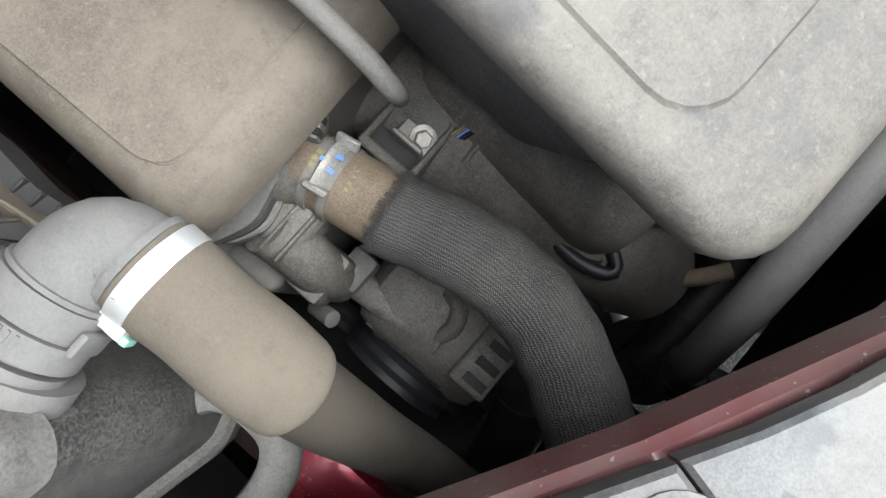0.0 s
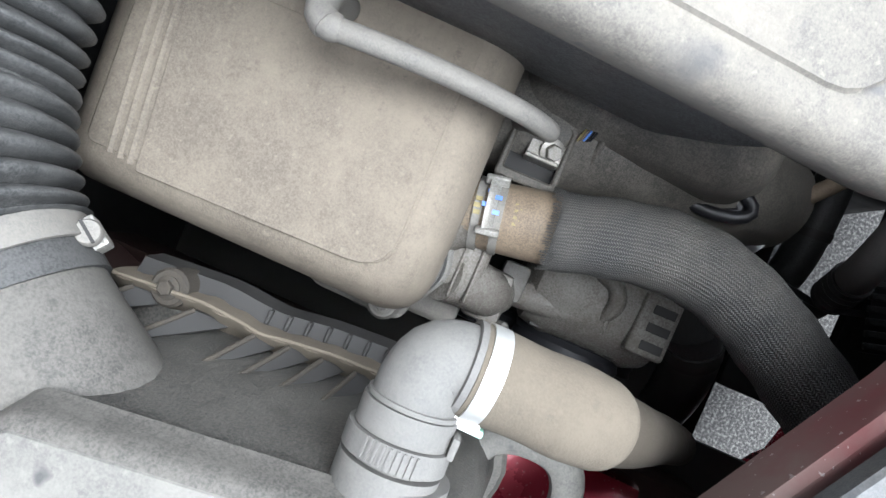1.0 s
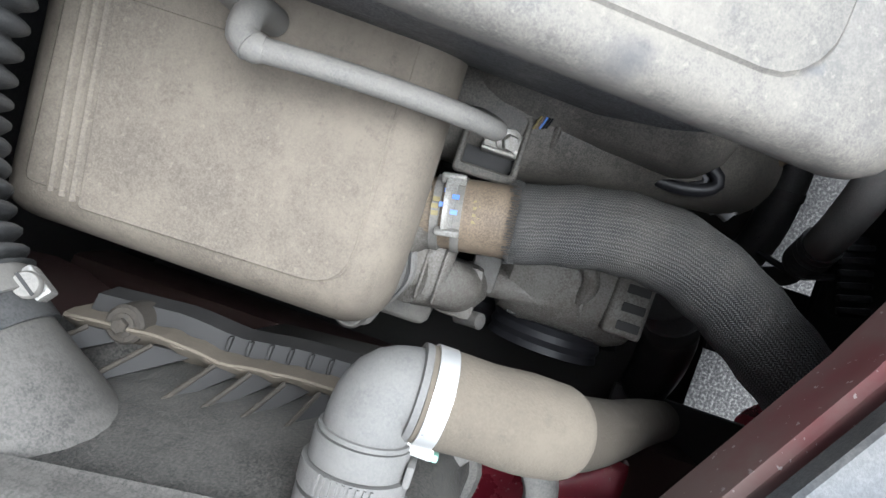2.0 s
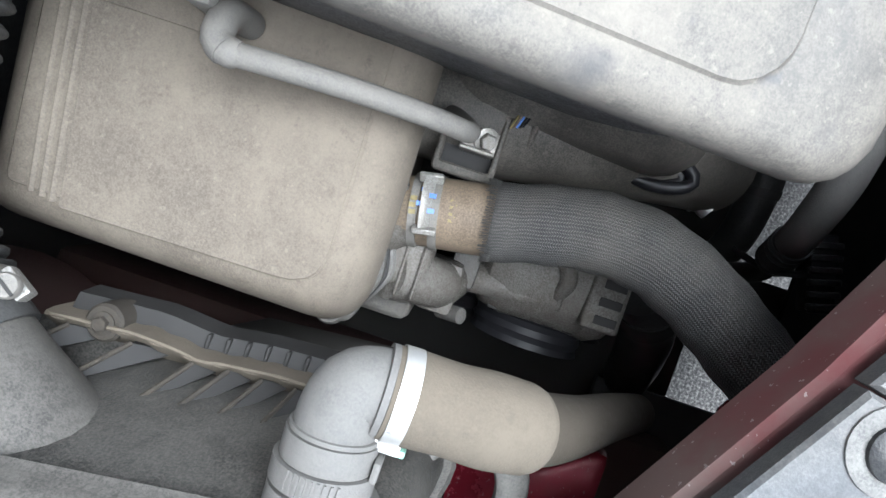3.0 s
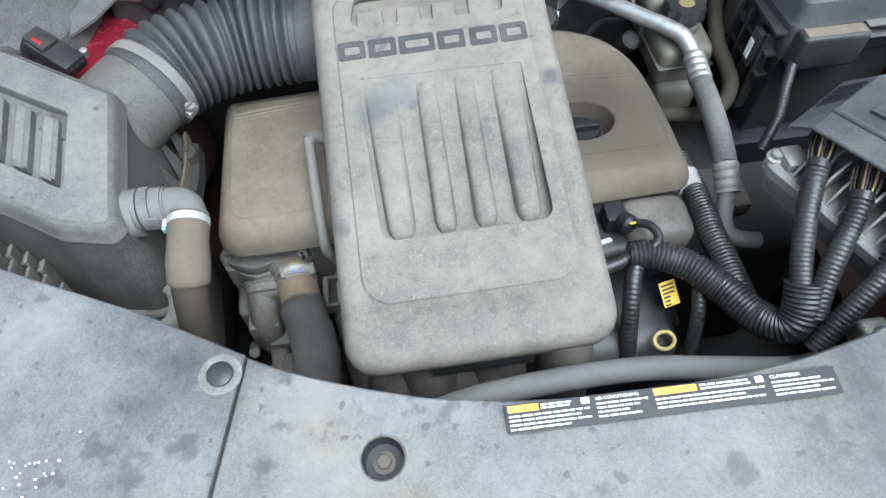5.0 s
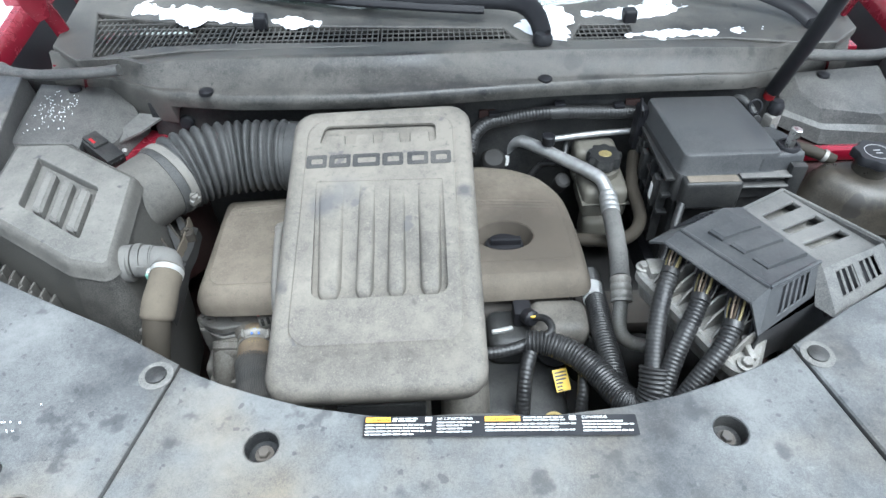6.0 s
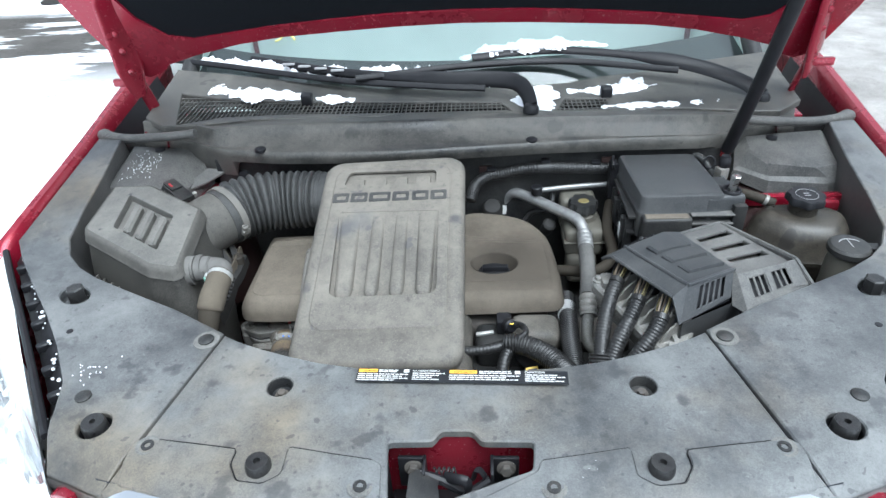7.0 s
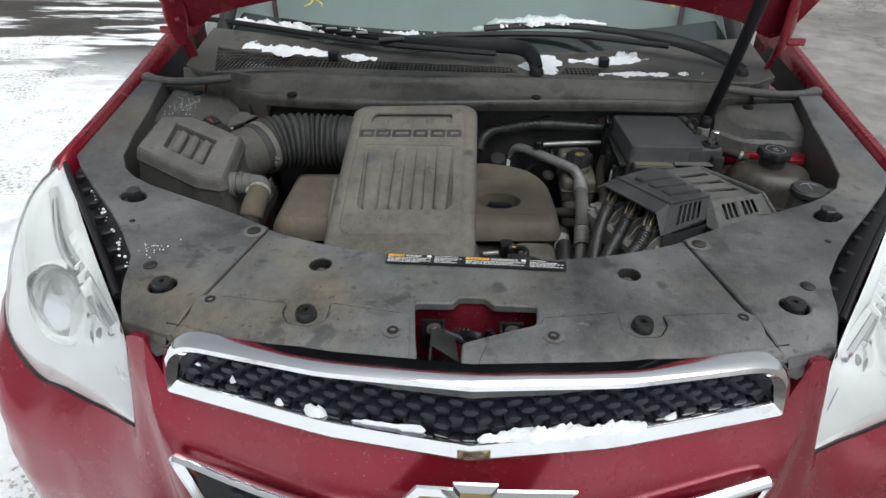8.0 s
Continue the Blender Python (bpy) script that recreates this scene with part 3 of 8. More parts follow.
# ---- ground ----
solo("ground", sheet([[(-400, -400, 0), (400, -400, 0)], [(-400, 400, 0), (400, 400, 0)]]), GROUND, "wet grey asphalt lot partly under tracked snow", "ground", kind="structure")

# ---- the car's body ----
car = thing("car", (0, 0, 0), "metallic red crossover car with its hood open", "car")
PLAN_X = [0, 0.2, 0.42, 0.5, 0.55, 0.61, 0.68, 0.734, 0.80, 0.857, 0.88, 0.90, 0.91]
PLAN_Y = [-0.245, -0.220, -0.165, -0.145, -0.130, -0.092, -0.057, -0.032, 0.003, 0.043, 0.078, 0.18, 0.40]
TOP_X = [0, 0.40, 0.452, 0.460, 0.467, 0.48, 0.505, 0.522, 0.548, 0.61, 0.68, 0.734, 0.80, 0.857, 0.88, 0.90, 0.91]
TOP_Z = [0.848, 0.848, 0.86, 0.93, 0.952, 0.958, 0.948, 0.855, 0.737, 0.724, 0.716, 0.718, 0.702, 0.738, 0.777, 0.86, 0.95]


def nose(x):
    return table(abs(x), PLAN_X, PLAN_Y)


def fascia():
    xs = [i * 0.91 / 60 for i in range(-60, 61)]
    rows = []
    for k in range(12):
        f = k / 11
        row = []
        for x in xs:
            top = table(abs(x), TOP_X, TOP_Z)
            z = top + (0.30 - top) * f
            belly = -0.024 * min(1.0, f * 7) ** 0.6 - 0.012 * math.sin(math.pi * min(1.0, f * 1.1)) + 0.016 * min(1.0, max(0.0, (abs(x) - 0.470) / 0.022)) * min(1.0, f * 8)
            corner = max(0.0, min(1.0, (abs(x) - 0.50) / 0.30))
            flare = corner * min(1.0, f * 2.2) ** 0.8
            fold = 0.012 * corner * math.sin(math.pi * min(1.0, f * 2.6))
            row.append((x + math.copysign(0.040 * flare + fold, x), nose(x) + belly * (1.0 if abs(x) < 0.7 else 0.8) - 0.055 * flare - fold, z))
        rows.append(row)
    rows.insert(0, [(x, y + 0.02, z - 0.006) for x, y, z in rows[0]])
    return sheet(rows)


part("bumper", fascia(), RED, car)
# unseen lip added under the bumper to keep sky light off the ground
part("chin", sheet([[(x, nose(x) - 0.03 - d, z) for x in [i * 0.80 / 20 for i in range(-20, 21)]] for d, z in ((0.0, 0.31), (0.05, 0.28), (0.10, 0.22), (0.09, 0.17), (0.07, 0.165))]), BLACK, car)

for side in (-1, 1):
    # fender: lip under the trim, crown, and the flank down to the wheel
    rows = []
    for y, x, z in ((0.30, 0.882, 0.93), (0.36, 0.872, 0.988), (0.46, 0.872, 1.002), (0.60, 0.880, 1.014), (0.75, 0.890, 1.028), (0.90, 0.905, 1.040), (1.06, 0.918, 1.055), (1.30, 0.930, 1.075), (1.60, 0.935, 1.09)):
        rows.append([(side * px, y, pz) for px, pz in ((x - 0.028, z - 0.06), (x - 0.024, z - 0.012), (x - 0.014, z - 0.001), (x, z), (x + 0.014, z - 0.012), (x + 0.026, z - 0.045), (x + 0.034, z - 0.12), (x + 0.03, z - 0.3), (x + 0.02, 0.35))])
    part("fender", sheet(rows), RED, car)
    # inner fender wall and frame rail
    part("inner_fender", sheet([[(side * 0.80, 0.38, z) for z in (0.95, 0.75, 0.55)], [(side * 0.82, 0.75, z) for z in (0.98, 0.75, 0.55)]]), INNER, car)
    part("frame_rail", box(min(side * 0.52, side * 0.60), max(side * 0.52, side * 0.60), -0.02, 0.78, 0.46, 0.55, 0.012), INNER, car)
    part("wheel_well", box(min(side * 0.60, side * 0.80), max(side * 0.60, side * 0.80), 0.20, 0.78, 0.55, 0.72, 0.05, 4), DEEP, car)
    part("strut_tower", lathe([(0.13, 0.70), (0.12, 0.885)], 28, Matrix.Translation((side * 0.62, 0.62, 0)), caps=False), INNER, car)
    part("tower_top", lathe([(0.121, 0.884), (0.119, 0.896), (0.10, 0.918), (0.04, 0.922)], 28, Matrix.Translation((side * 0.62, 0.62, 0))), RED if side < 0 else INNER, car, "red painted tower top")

part("rail_bracket", box(-0.62, -0.515, 0.08, 0.22, 0.60, 0.645, 0.012), RED, car, "red painted rail bracket")
part("tie_bar", plate(
    [(-0.62, 0.19), (-0.50, 0.13), (-0.43, 0.07), (-0.30, 0.0), (0.30, 0.0), (0.43, 0.07), (0.50, 0.13), (0.62, 0.19), (0.62, 0.245), (0.50, 0.189), (0.357, 0.108), (0.25, 0.058), (0.12, 0.030), (0, 0.022), (-0.12, 0.030), (-0.25, 0.060), (-0.357, 0.112), (-0.50, 0.194), (-0.62, 0.250)],
    (), 0.925, 0.962, 0.004), REDDUST, car, "dusty red radiator support panel")
part("latch_panel", box(-0.16, 0.16, -0.075, -0.06, 0.80, 0.975, 0.004), RED, car)
part("firewall_mat", box(-0.57, 0.58, 0.697, 0.7045, 0.35, 0.985, 0.002), BLACKDUST, car, "black felt bulkhead mat")
part("firewall", box(-0.57, 0.58, 0.705, 0.74, 0.35, 1.02, 0.01), BLACKDUST, car, "black insulated bulkhead")
part("fan_shroud", box(-0.10, 0.45, -0.03, 0.012, 0.30, 0.90, 0.01), BLACK, car)
part("shroud_top", box(-0.16, 0.34, 0.000, 0.048, 0.838, 0.852, 0.006, 3), TRIM, car, "dusty fan shroud")
part("fan_shroud", box(-0.45, -0.10, -0.06, -0.03, 0.62, 0.90, 0.01), BLACK, car)
# black block added to fill a dark gap where bright ground showed
part("fan_motor", box(-0.150, 0.10, -0.115, 0.012, 0.32, 0.52, 0.03, 3), BLACK, car)
part("side_bulkhead", box(-0.82, -0.57, 0.775, 0.80, 0.35, 1.0, 0.01), BLACKDUST, car)
part("side_bulkhead", box(0.58, 0.82, 0.775, 0.80, 0.35, 1.0, 0.01), BLACKDUST, car)
# dark plates added to hide bright ground between the hoses
part("splash_guard", box(-0.62, -0.474, -0.10, 0.08, 0.488, 0.50, 0.003), DEEP, car)
part("splash_guard", box(-0.405, -0.312, -0.10, 0.0, 0.488, 0.50, 0.003), DEEP, car)
part("undertray", box(-0.80, 0.80, -0.055, 0.80, 0.34, 0.36, 0.004), DEEP, car)
part("radiator", box(-0.42, 0.42, -0.085, -0.062, 0.55, 0.86, 0.006), DEEP, car)
part("subframe", box(-0.42, 0.48, 0.30, 0.70, 0.22, 0.30, 0.02), DEEP, car)

# ---- hood, standing open on a rod ----
HV, HN = Vector((0, -0.40, 0.9165)), Vector((0, -0.9165, -0.40))
HOOD = Matrix(((1, 0, 0, 0), (0, HV.y, -HN.y, 0.842), (0, HV.z, -HN.z, 1.164), (0, 0, 0, 1)))
half = [(0.0, 0.092), (0.14, 0.088), (0.27, 0.080), (0.40, 0.070), (0.50, 0.054), (0.61, 0.026), (0.68, 0.002), (0.705, -0.02), (0.74, -0.035), (0.775, -0.02), (0.795, 0.03), (0.82, 0.10), (0.845, 0.20), (0.862, 0.34), (0.866, 0.55), (0.84, 0.75), (0.74, 0.88), (0.45, 0.97), (0.0, 1.0)]
outline = half + [(-x, y) for x, y in reversed(half[1:-1])]
bm = plate(outline, (), 0.0, 0.022, 0.006)
bmesh.ops.transform(bm, matrix=HOOD, verts=bm.verts)
hood = part("hood", bm, RED, car, "open red hood with a black underside pad")
edge = [(x * 0.985, 0.012 + y * 0.97) for x, y in half]
ridge = edge + [(-x, y) for x, y in reversed(edge[1:-1])]
inner = [(0.0, 0.132), (0.14, 0.129), (0.27, 0.120), (0.40, 0.108), (0.50, 0.094), (0.585, 0.082), (0.64, 0.092), (0.69, 0.14), (0.735, 0.24), (0.755, 0.38), (0.755, 0.60), (0.70, 0.80), (0.40, 0.90), (0.0, 0.92)]
inner = inner + [(-x, y) for x, y in reversed(inner[1:-1])]
bm = plate(ridge, [inner], -0.022, 0.002, 0.004)
bmesh.ops.transform(bm, matrix=HOOD, verts=bm.verts)
part("hood_frame", bm, RED, hood)
bm = plate(inset(inner, -0.004), (), -0.016, -0.001, 0.003)
bmesh.ops.transform(bm, matrix=HOOD, verts=bm.verts)
part("insulation_pad", bm, PAD, hood, "black felt insulation pad")
for side in (-1, 1):
    bm = tube([(side * 0.752, 0.86, 1.02), (side * 0.753, 0.84, 1.08), (side * 0.752, 0.815, 1.13), (side * 0.748, 0.80, 1.18)], 0.014, 10, 0.015, flat=0.5)
    tube([(side * 0.750, 0.803, 1.10), (side * 0.752, 0.800, 1.13), (side * 0.748, 0.79, 1.20), (side * 0.735, 0.762, 1.30), (side * 0.725, 0.74, 1.35)], 0.030, 14, 0.01, lambda s, t: 0.013 + 0.019 * min(1.0, s / 0.07) ** 0.8 - 0.010 * max(0.0, (s - t + 0.03) / 0.03) ** 2, flat=0.35, bm=bm)
    box(min(side * 0.755, side * 0.80), max(side * 0.755, side * 0.80), 0.79, 0.803, 1.128, 1.146, 0.004, bm=bm)
    box(min(side * 0.70, side * 0.76), max(side * 0.70, side * 0.76), 0.78, 0.88, 1.0, 1.022, 0.004, bm=bm)
    hinge = part("hood_hinge", bm, RED, car)
    for y, z in ((0.778, 1.215), (0.768, 1.255), (0.787, 1.165)):
        part("hinge_bolt", lathe([(0.0075, -0.004), (0.0075, 0.001), (0.005, 0.0025)], 14, aim((side * 0.742, y - 0.008, z), (0, -1, -0.3))), RED, hinge)
    # painted gutter between fender and cowl
    part("gutter", sheet([[(side * x, y, z) for x, z in ((0.69, 1.02), (0.705, 0.955), (0.76, 0.94), (0.81, 0.935), (0.84, 0.95))] for y in (0.745, 0.85, 0.98, 1.12)]), RED, car)
    part("gutter_lining", sheet([[(side * (x - 0.020), y, z) for x, z in ((0.862 + 0.03 * (y - 0.75), 1.012 + 0.1 * (y - 0.75)), (0.853, 0.98), (0.845, 0.94))] for y in (0.76, 0.85, 0.98, 1.10)]), BLACK, car)
rod = thing("hood_prop", (0.570, 0.69, 0.97), "black hood prop strut standing in the corner of the bay", "strut")
part("cylinder", tube([(0.570, 0.686, 0.985), (0.580, 0.632, 1.15), (0.600, 0.53, 1.52)], 0.0135, 14, 0.05), BLACK, rod)
part("rod", tube([(0.600, 0.53, 1.50), (0.612, 0.47, 1.80)], 0.008, 12, 0.05), BLACK, rod)
part("socket", lathe([(0.007, 0), (0.010, 0.003), (0.010, 0.014), (0.008, 0.016)], 16, aim((0.569, 0.692, 0.966), (0.06, -0.3, 1))), REDP, rod, "red plastic socket")

# ---- windscreen and cabin front ----
def base_y(x):
    return 0.895 + 0.17 * (abs(x) / 0.7) ** 2.2


rows = [[(x, base_y(x) + 0.9 * f, 1.062 + 0.52 * f - 0.05 * (abs(x) / 0.75) ** 3 * f) for x in [i * 0.72 / 14 for i in range(-14, 15)]] for f in (0, 0.15, 0.4, 0.7, 1.0)]
shield_glass = part("windshield", sheet(rows), PANE, car, "greenish windscreen glass")
shield_glass.visible_shadow = False
part("dashboard", sheet([[(x, base_y(x) + 0.02, 1.045), (x, base_y(x) + 0.17, 1.075), (x, base_y(x) + 0.20, 1.03)] for x in [i * 0.74 / 6 for i in range(-6, 7)]]), INTERIOR, car)
# pale sheets added behind the glass to give the windscreen its sky brightness
part("seat_back", box(-0.78, 0.78, 1.75, 1.80, 0.5, 1.62, 0.02), PALEBACK, car, "pale grey sheet added to brighten the windscreen")
part("cabin_floor", box(-0.78, 0.78, 1.1, 1.78, 0.60, 0.64, 0.02), PALEBACK, car)
for side in (-1, 1):
    # same pale sheet at the sides, so the outer glass stays bright
    part("door_trim", box(min(side * 0.80, side * 0.82), max(side * 0.80, side * 0.82), 1.12, 1.78, 0.62, 1.12, 0.01), PALEBACK, car)
    part("pillar", tube([(side * 0.735, 1.02, 1.05), (side * 0.74, 1.25, 1.17), (side * 0.70, 1.75, 1.45)], 0.022, 10, 0.06), BLACKDUST, car)

# ---- the rest of the car, behind the windscreen ----
for side in (-1, 1):
    part("door_side", sheet([[(side * x, y, z) for x, z in ((0.90, 0.32), (0.945, 0.45), (0.955, 0.70), (0.945, 0.95), (0.915, 1.08 + 0.02 * (y - 1.5)))] for y in (1.55, 1.9, 2.5, 3.2, 3.9, 4.25, 4.38)]), RED, car)
    part("side_window", sheet([[(side * 0.912, y, 1.08 + 0.02 * (y - 1.5)), (side * (0.86 if y < 1.7 else 0.74), y + 0.05, top)] for y, top in ((1.25, 1.14), (1.75, 1.46), (2.2, 1.60), (2.9, 1.63), (3.6, 1.58), (4.1, 1.45))]), PANE, car).visible_shadow = False
    for y in (0.55, 3.30):
        hub = aim((side * 0.83, y, 0.345), (side, 0, 0))
        wheel = part("wheel", lathe([(0.20, -0.10), (0.33, -0.10), (0.352, -0.07), (0.355, 0.0), (0.352, 0.06), (0.33, 0.085), (0.235, 0.09), (0.225, 0.06)], 40, hub, caps=False), RUBBER, car, "black rubber tyre")
        part("rim", lathe([(0.228, 0.07), (0.215, 0.055), (0.06, 0.045), (0.05, 0.07), (0.004, 0.072)], 40, hub, caps=False), ALUDULL, wheel)
# unseen roof, left clear so that daylight brightens the pale sheets
part("roof", sheet([[(x * w, y, z - 0.05 * abs(x) ** 3) for x in (-1, -0.8, -0.4, 0, 0.4, 0.8, 1)] for y, z, w in ((1.80, 1.575, 0.68), (2.1, 1.64, 0.72), (2.7, 1.68, 0.74), (3.5, 1.66, 0.74), (4.15, 1.56, 0.72))]), PANE, car, "clear roof out of view, lets light into the cabin").visible_shadow = False
part("tailgate", sheet([[(x, y, z) for x in (-0.88, -0.6, 0, 0.6, 0.88)] for y, z in ((4.15, 1.54), (4.36, 1.10), (4.46, 0.80), (4.44, 0.32))]), RED, car)

# ---- cowl ----
def lip_y(x):
    return table(x, [-0.76, -0.70, -0.65, -0.60, -0.525, -0.463, -0.396, -0.27, -0.148, -0.038, 0.096, 0.218, 0.339, 0.51, 0.56, 0.61, 0.66, 0.72, 0.76], [0.768, 0.758, 0.745, 0.715, 0.674, 0.660, 0.647, 0.639, 0.640, 0.646, 0.659, 0.669, 0.674, 0.682, 0.697, 0.720, 0.746, 0.760, 0.768])


def bead_y(x):
    return max(0.720 - 0.03 * max(0.0, (abs(x) - 0.54) / 0.1), lip_y(x) + 0.022)


def cowl_skin():
    xs = [i * 0.01 for i in range(-76, 75)]
    rows = []
    for f, z in ((0.30, 0.955), (0.05, 0.995), (-0.01, 1.008), (0.0, 1.016), (0.06, 1.0215), (0.12, 1.0235), (0.30, 1.0235), (0.38, 1.0265), (0.70, 1.038), (0.88, 1.049), (0.95, 1.0555), (1.0, 1.058), (1.10, 1.0575), (1.14, 1.052), (1.5, 1.050)):
        row = []
        for x in xs:
            a, b = lip_y(x), bead_y(x)
            z2 = z if z > 0.96 else 0.993 - 0.040 * max(0.0, min(1.0, (-0.507 - x) / 0.012), min(1.0, (x - 0.545) / 0.012))
            row.append((x, a + (b - a) * f if f <= 1 else b + (f - 1) * 0.1, z2 - 0.012 * min(1.3, (abs(x) / 0.66) ** 4) + (0.0012 * noise.noise(Vector((x * 9, z * 50, 0))))))
        rows.append(row)
    return sheet(rows)


cowl = thing("cowl_panel", (0, 0.7, 1.0), "dusty black plastic cowl panel below the windscreen", "cowl")
part("face", cowl_skin(), COWL, cowl)
MESH_L = [(-0.660, 0.748), (-0.600, 0.772), (-0.558, 0.787), (-0.43, 0.793), (0.108, 0.780), (0.085, 0.832), (-0.44, 0.864), (-0.59, 0.882), (-0.708, 0.915)]
MESH_R = [(0.207, 0.776), (0.322, 0.774), (0.330, 0.836), (0.236, 0.840)]
part("deck", plate([(-0.755, 0.80), (-0.69, 0.742), (-0.63, 0.742), (-0.50, 0.768), (0.50, 0.768), (0.63, 0.742), (0.69, 0.742), (0.755, 0.80), (0.76, 1.04), (0.62, 1.01), (0.40, 0.95), (0.15, 0.915), (-0.15, 0.915), (-0.40, 0.95), (-0.62, 1.01), (-0.76, 1.04)],
    [MESH_L, MESH_R], 1.036, 1.0505, 0.002, lambda x, y: max(0.0, (y - 0.84)) * 0.16), COWL, cowl)
part("drain_wall", sheet([[(x, base_y(x) - 0.012, z) for x in [i * 0.74 / 16 for i in range(-16, 17)]] for z in (0.985, 1.050)]), BLACK, cowl)
part("drain", box(-0.70, 0.70, 0.757, 0.95, 0.985, 0.998, 0.003), BLACK, cowl)


def vent_bars(outline, x0, x1, pitch=0.0105):
    """A lattice of thin bars inside an outline."""
    n = len(outline)

    def spans(value, axis):
        hits = []
        for i in range(n):
            a, b = outline[i], outline[(i + 1) % n]
            if (a[axis] - value) * (b[axis] - value) < 0:
                t = (value - a[axis]) / (b[axis] - a[axis])
                hits.append(a[1 - axis] + t * (b[1 - axis] - a[1 - axis]))
        return sorted(hits)

    bm = bmesh.new()
    x = x0
    while x < x1:
        h = spans(x, 0)
        for h in [h[k : k + 2] for k in range(0, len(h) - 1, 2)]:
            box(x - 0.0011, x + 0.0011, h[0], h[1], 1.0462, 1.0475 + max(0.0, h[1] - 0.84) * 0.08, 0, bm=bm)
        x += pitch
    y = 0.752
    while y < 0.93:
        h = spans(y, 1)
        for h in [h[k : k + 2] for k in range(0, len(h) - 1, 2)]:
            a, b = max(h[0], x0), min(h[1], x1)
            if b - a > 0.01:
                box(a, b, y - 0.0022, y + 0.0022, 1.0465, 1.0478 + max(0.0, y - 0.84) * 0.16, 0, bm=bm)
        y += pitch * 1.7
    return bm


for outline, x0, x1 in ((MESH_L, -0.705, -0.43), (MESH_L, -0.425, -0.15), (MESH_L, -0.145, 0.107), (MESH_R, 0.208, 0.330)):
    tagged(part("vent_mesh", vent_bars(outline, x0, x1), COWL, cowl), kind="stuff")
for x, y in ((-0.446, 0.664), (0.147, 0.679)):
    part("push_clip", lathe([(0.0125, -0.004), (0.0125, 0.002), (0.009, 0.0045), (0.002, 0.005)], 18, Matrix.Translation((x, y, 1.0235))), BLACK, cowl)
for x, y in ((-0.379, 0.862), (0.332, 0.850)):
    part("washer_nozzle", box(x - 0.013, x + 0.013, y - 0.012, y + 0.014, 1.045, 1.074, 0.006, 3), BLACK, cowl)
for side in (-1, 1):
    # rubber corner that joins the cowl to the fender trim
    part("corner_seal", tube([(side * 0.858, 0.775, 1.018), (side * 0.83, 0.758, 1.022), (side * 0.77, 0.742, 1.022), (side * 0.70, 0.728, 1.030), (side * 0.64, 0.708, 1.042), (side * 0.60, 0.704, 1.048)], 0.013, 12, 0.01, lambda s, t: 0.010 + 0.006 * math.exp(-((s - 0.012) / 0.018) ** 2)), TRIM, cowl)

# ---- wipers ----
def wiper(pts, blade, spine):
    w = thing("windshield_wiper", pts[0], "black windscreen wiper with slotted arm, snow beside it", "wiper", "windscreen wipers")
    part("arm", tube(pts, 0.011, 10, 0.02, lambda s, t: (0.019 if s < 0.36 * t else 0.019 - 0.008 * min(1.0, (s / t - 0.36) / 0.08)), flat=0.36), BLACK, w)
    part("blade", tube(blade, 0.0085, 8, 0.03, flat=0.7), BLACK, w)
    part("hub", lathe([(0.018, 0), (0.018, 0.010), (0.013, 0.018), (0.004, 0.020)], 18, Matrix.Translation(Vector(pts[0]) - Vector((0, 0, 0.012)))), BLACK, w)
    for p in spine:
        part("slot", box(p[0] - 0.016, p[0] + 0.016, p[1] - 0.005, p[1] + 0.005, p[2] - 0.002, p[2] + 0.002, 0.0015), GREYP, w)


wiper([(0.150, 0.755, 1.068), (0.143, 0.80, 1.085), (0.118, 0.845, 1.094), (0.05, 0.862, 1.096), (-0.07, 0.872, 1.096), (-0.31, 0.935, 1.098), (-0.56, 1.045, 1.10)],
      [(-0.81, 1.10, 1.092), (-0.63, 1.03, 1.092), (-0.31, 0.915, 1.085), (-0.07, 0.862, 1.082), (0.05, 0.845, 1.08)], [(-0.355, 0.948, 1.1045), (-0.40, 0.966, 1.105), (-0.445, 0.984, 1.1055), (-0.31, 0.93, 1.1045)])
wiper([(0.668, 0.800, 1.062), (0.630, 0.832, 1.084), (0.535, 0.885, 1.106), (0.41, 0.935, 1.116), (0.25, 0.985, 1.118), (0.12, 0.985, 1.116), (0.02, 0.962, 1.114)],
      [(-0.26, 0.89, 1.096), (0.0, 0.935, 1.104), (0.25, 0.945, 1.104), (0.495, 0.865, 1.102)], [(0.08, 0.982, 1.1225), (0.13, 0.986, 1.123), (0.18, 0.988, 1.1235), (0.23, 0.986, 1.1235)])

# ---- headlamps ----
LAMP_IN = [(0.548, -0.128, 0.742), (0.522, -0.138, 0.86), (0.507, -0.143, 0.952), (0.562, -0.066, 0.961), (0.624, 0.018, 0.965), (0.724, 0.158, 0.969), (0.811, 0.284, 0.974), (0.866, 0.352, 0.978)]
LAMP_OUT = [(0.548, -0.128, 0.742), (0.61, -0.09, 0.730), (0.68, -0.055, 0.723), (0.734, -0.03, 0.724), (0.798, 0.005, 0.708), (0.857, 0.045, 0.745), (0.881, 0.08, 0.784), (0.891, 0.13, 0.827), (0.897, 0.19, 0.88), (0.888, 0.27, 0.944), (0.866, 0.352, 0.978)]


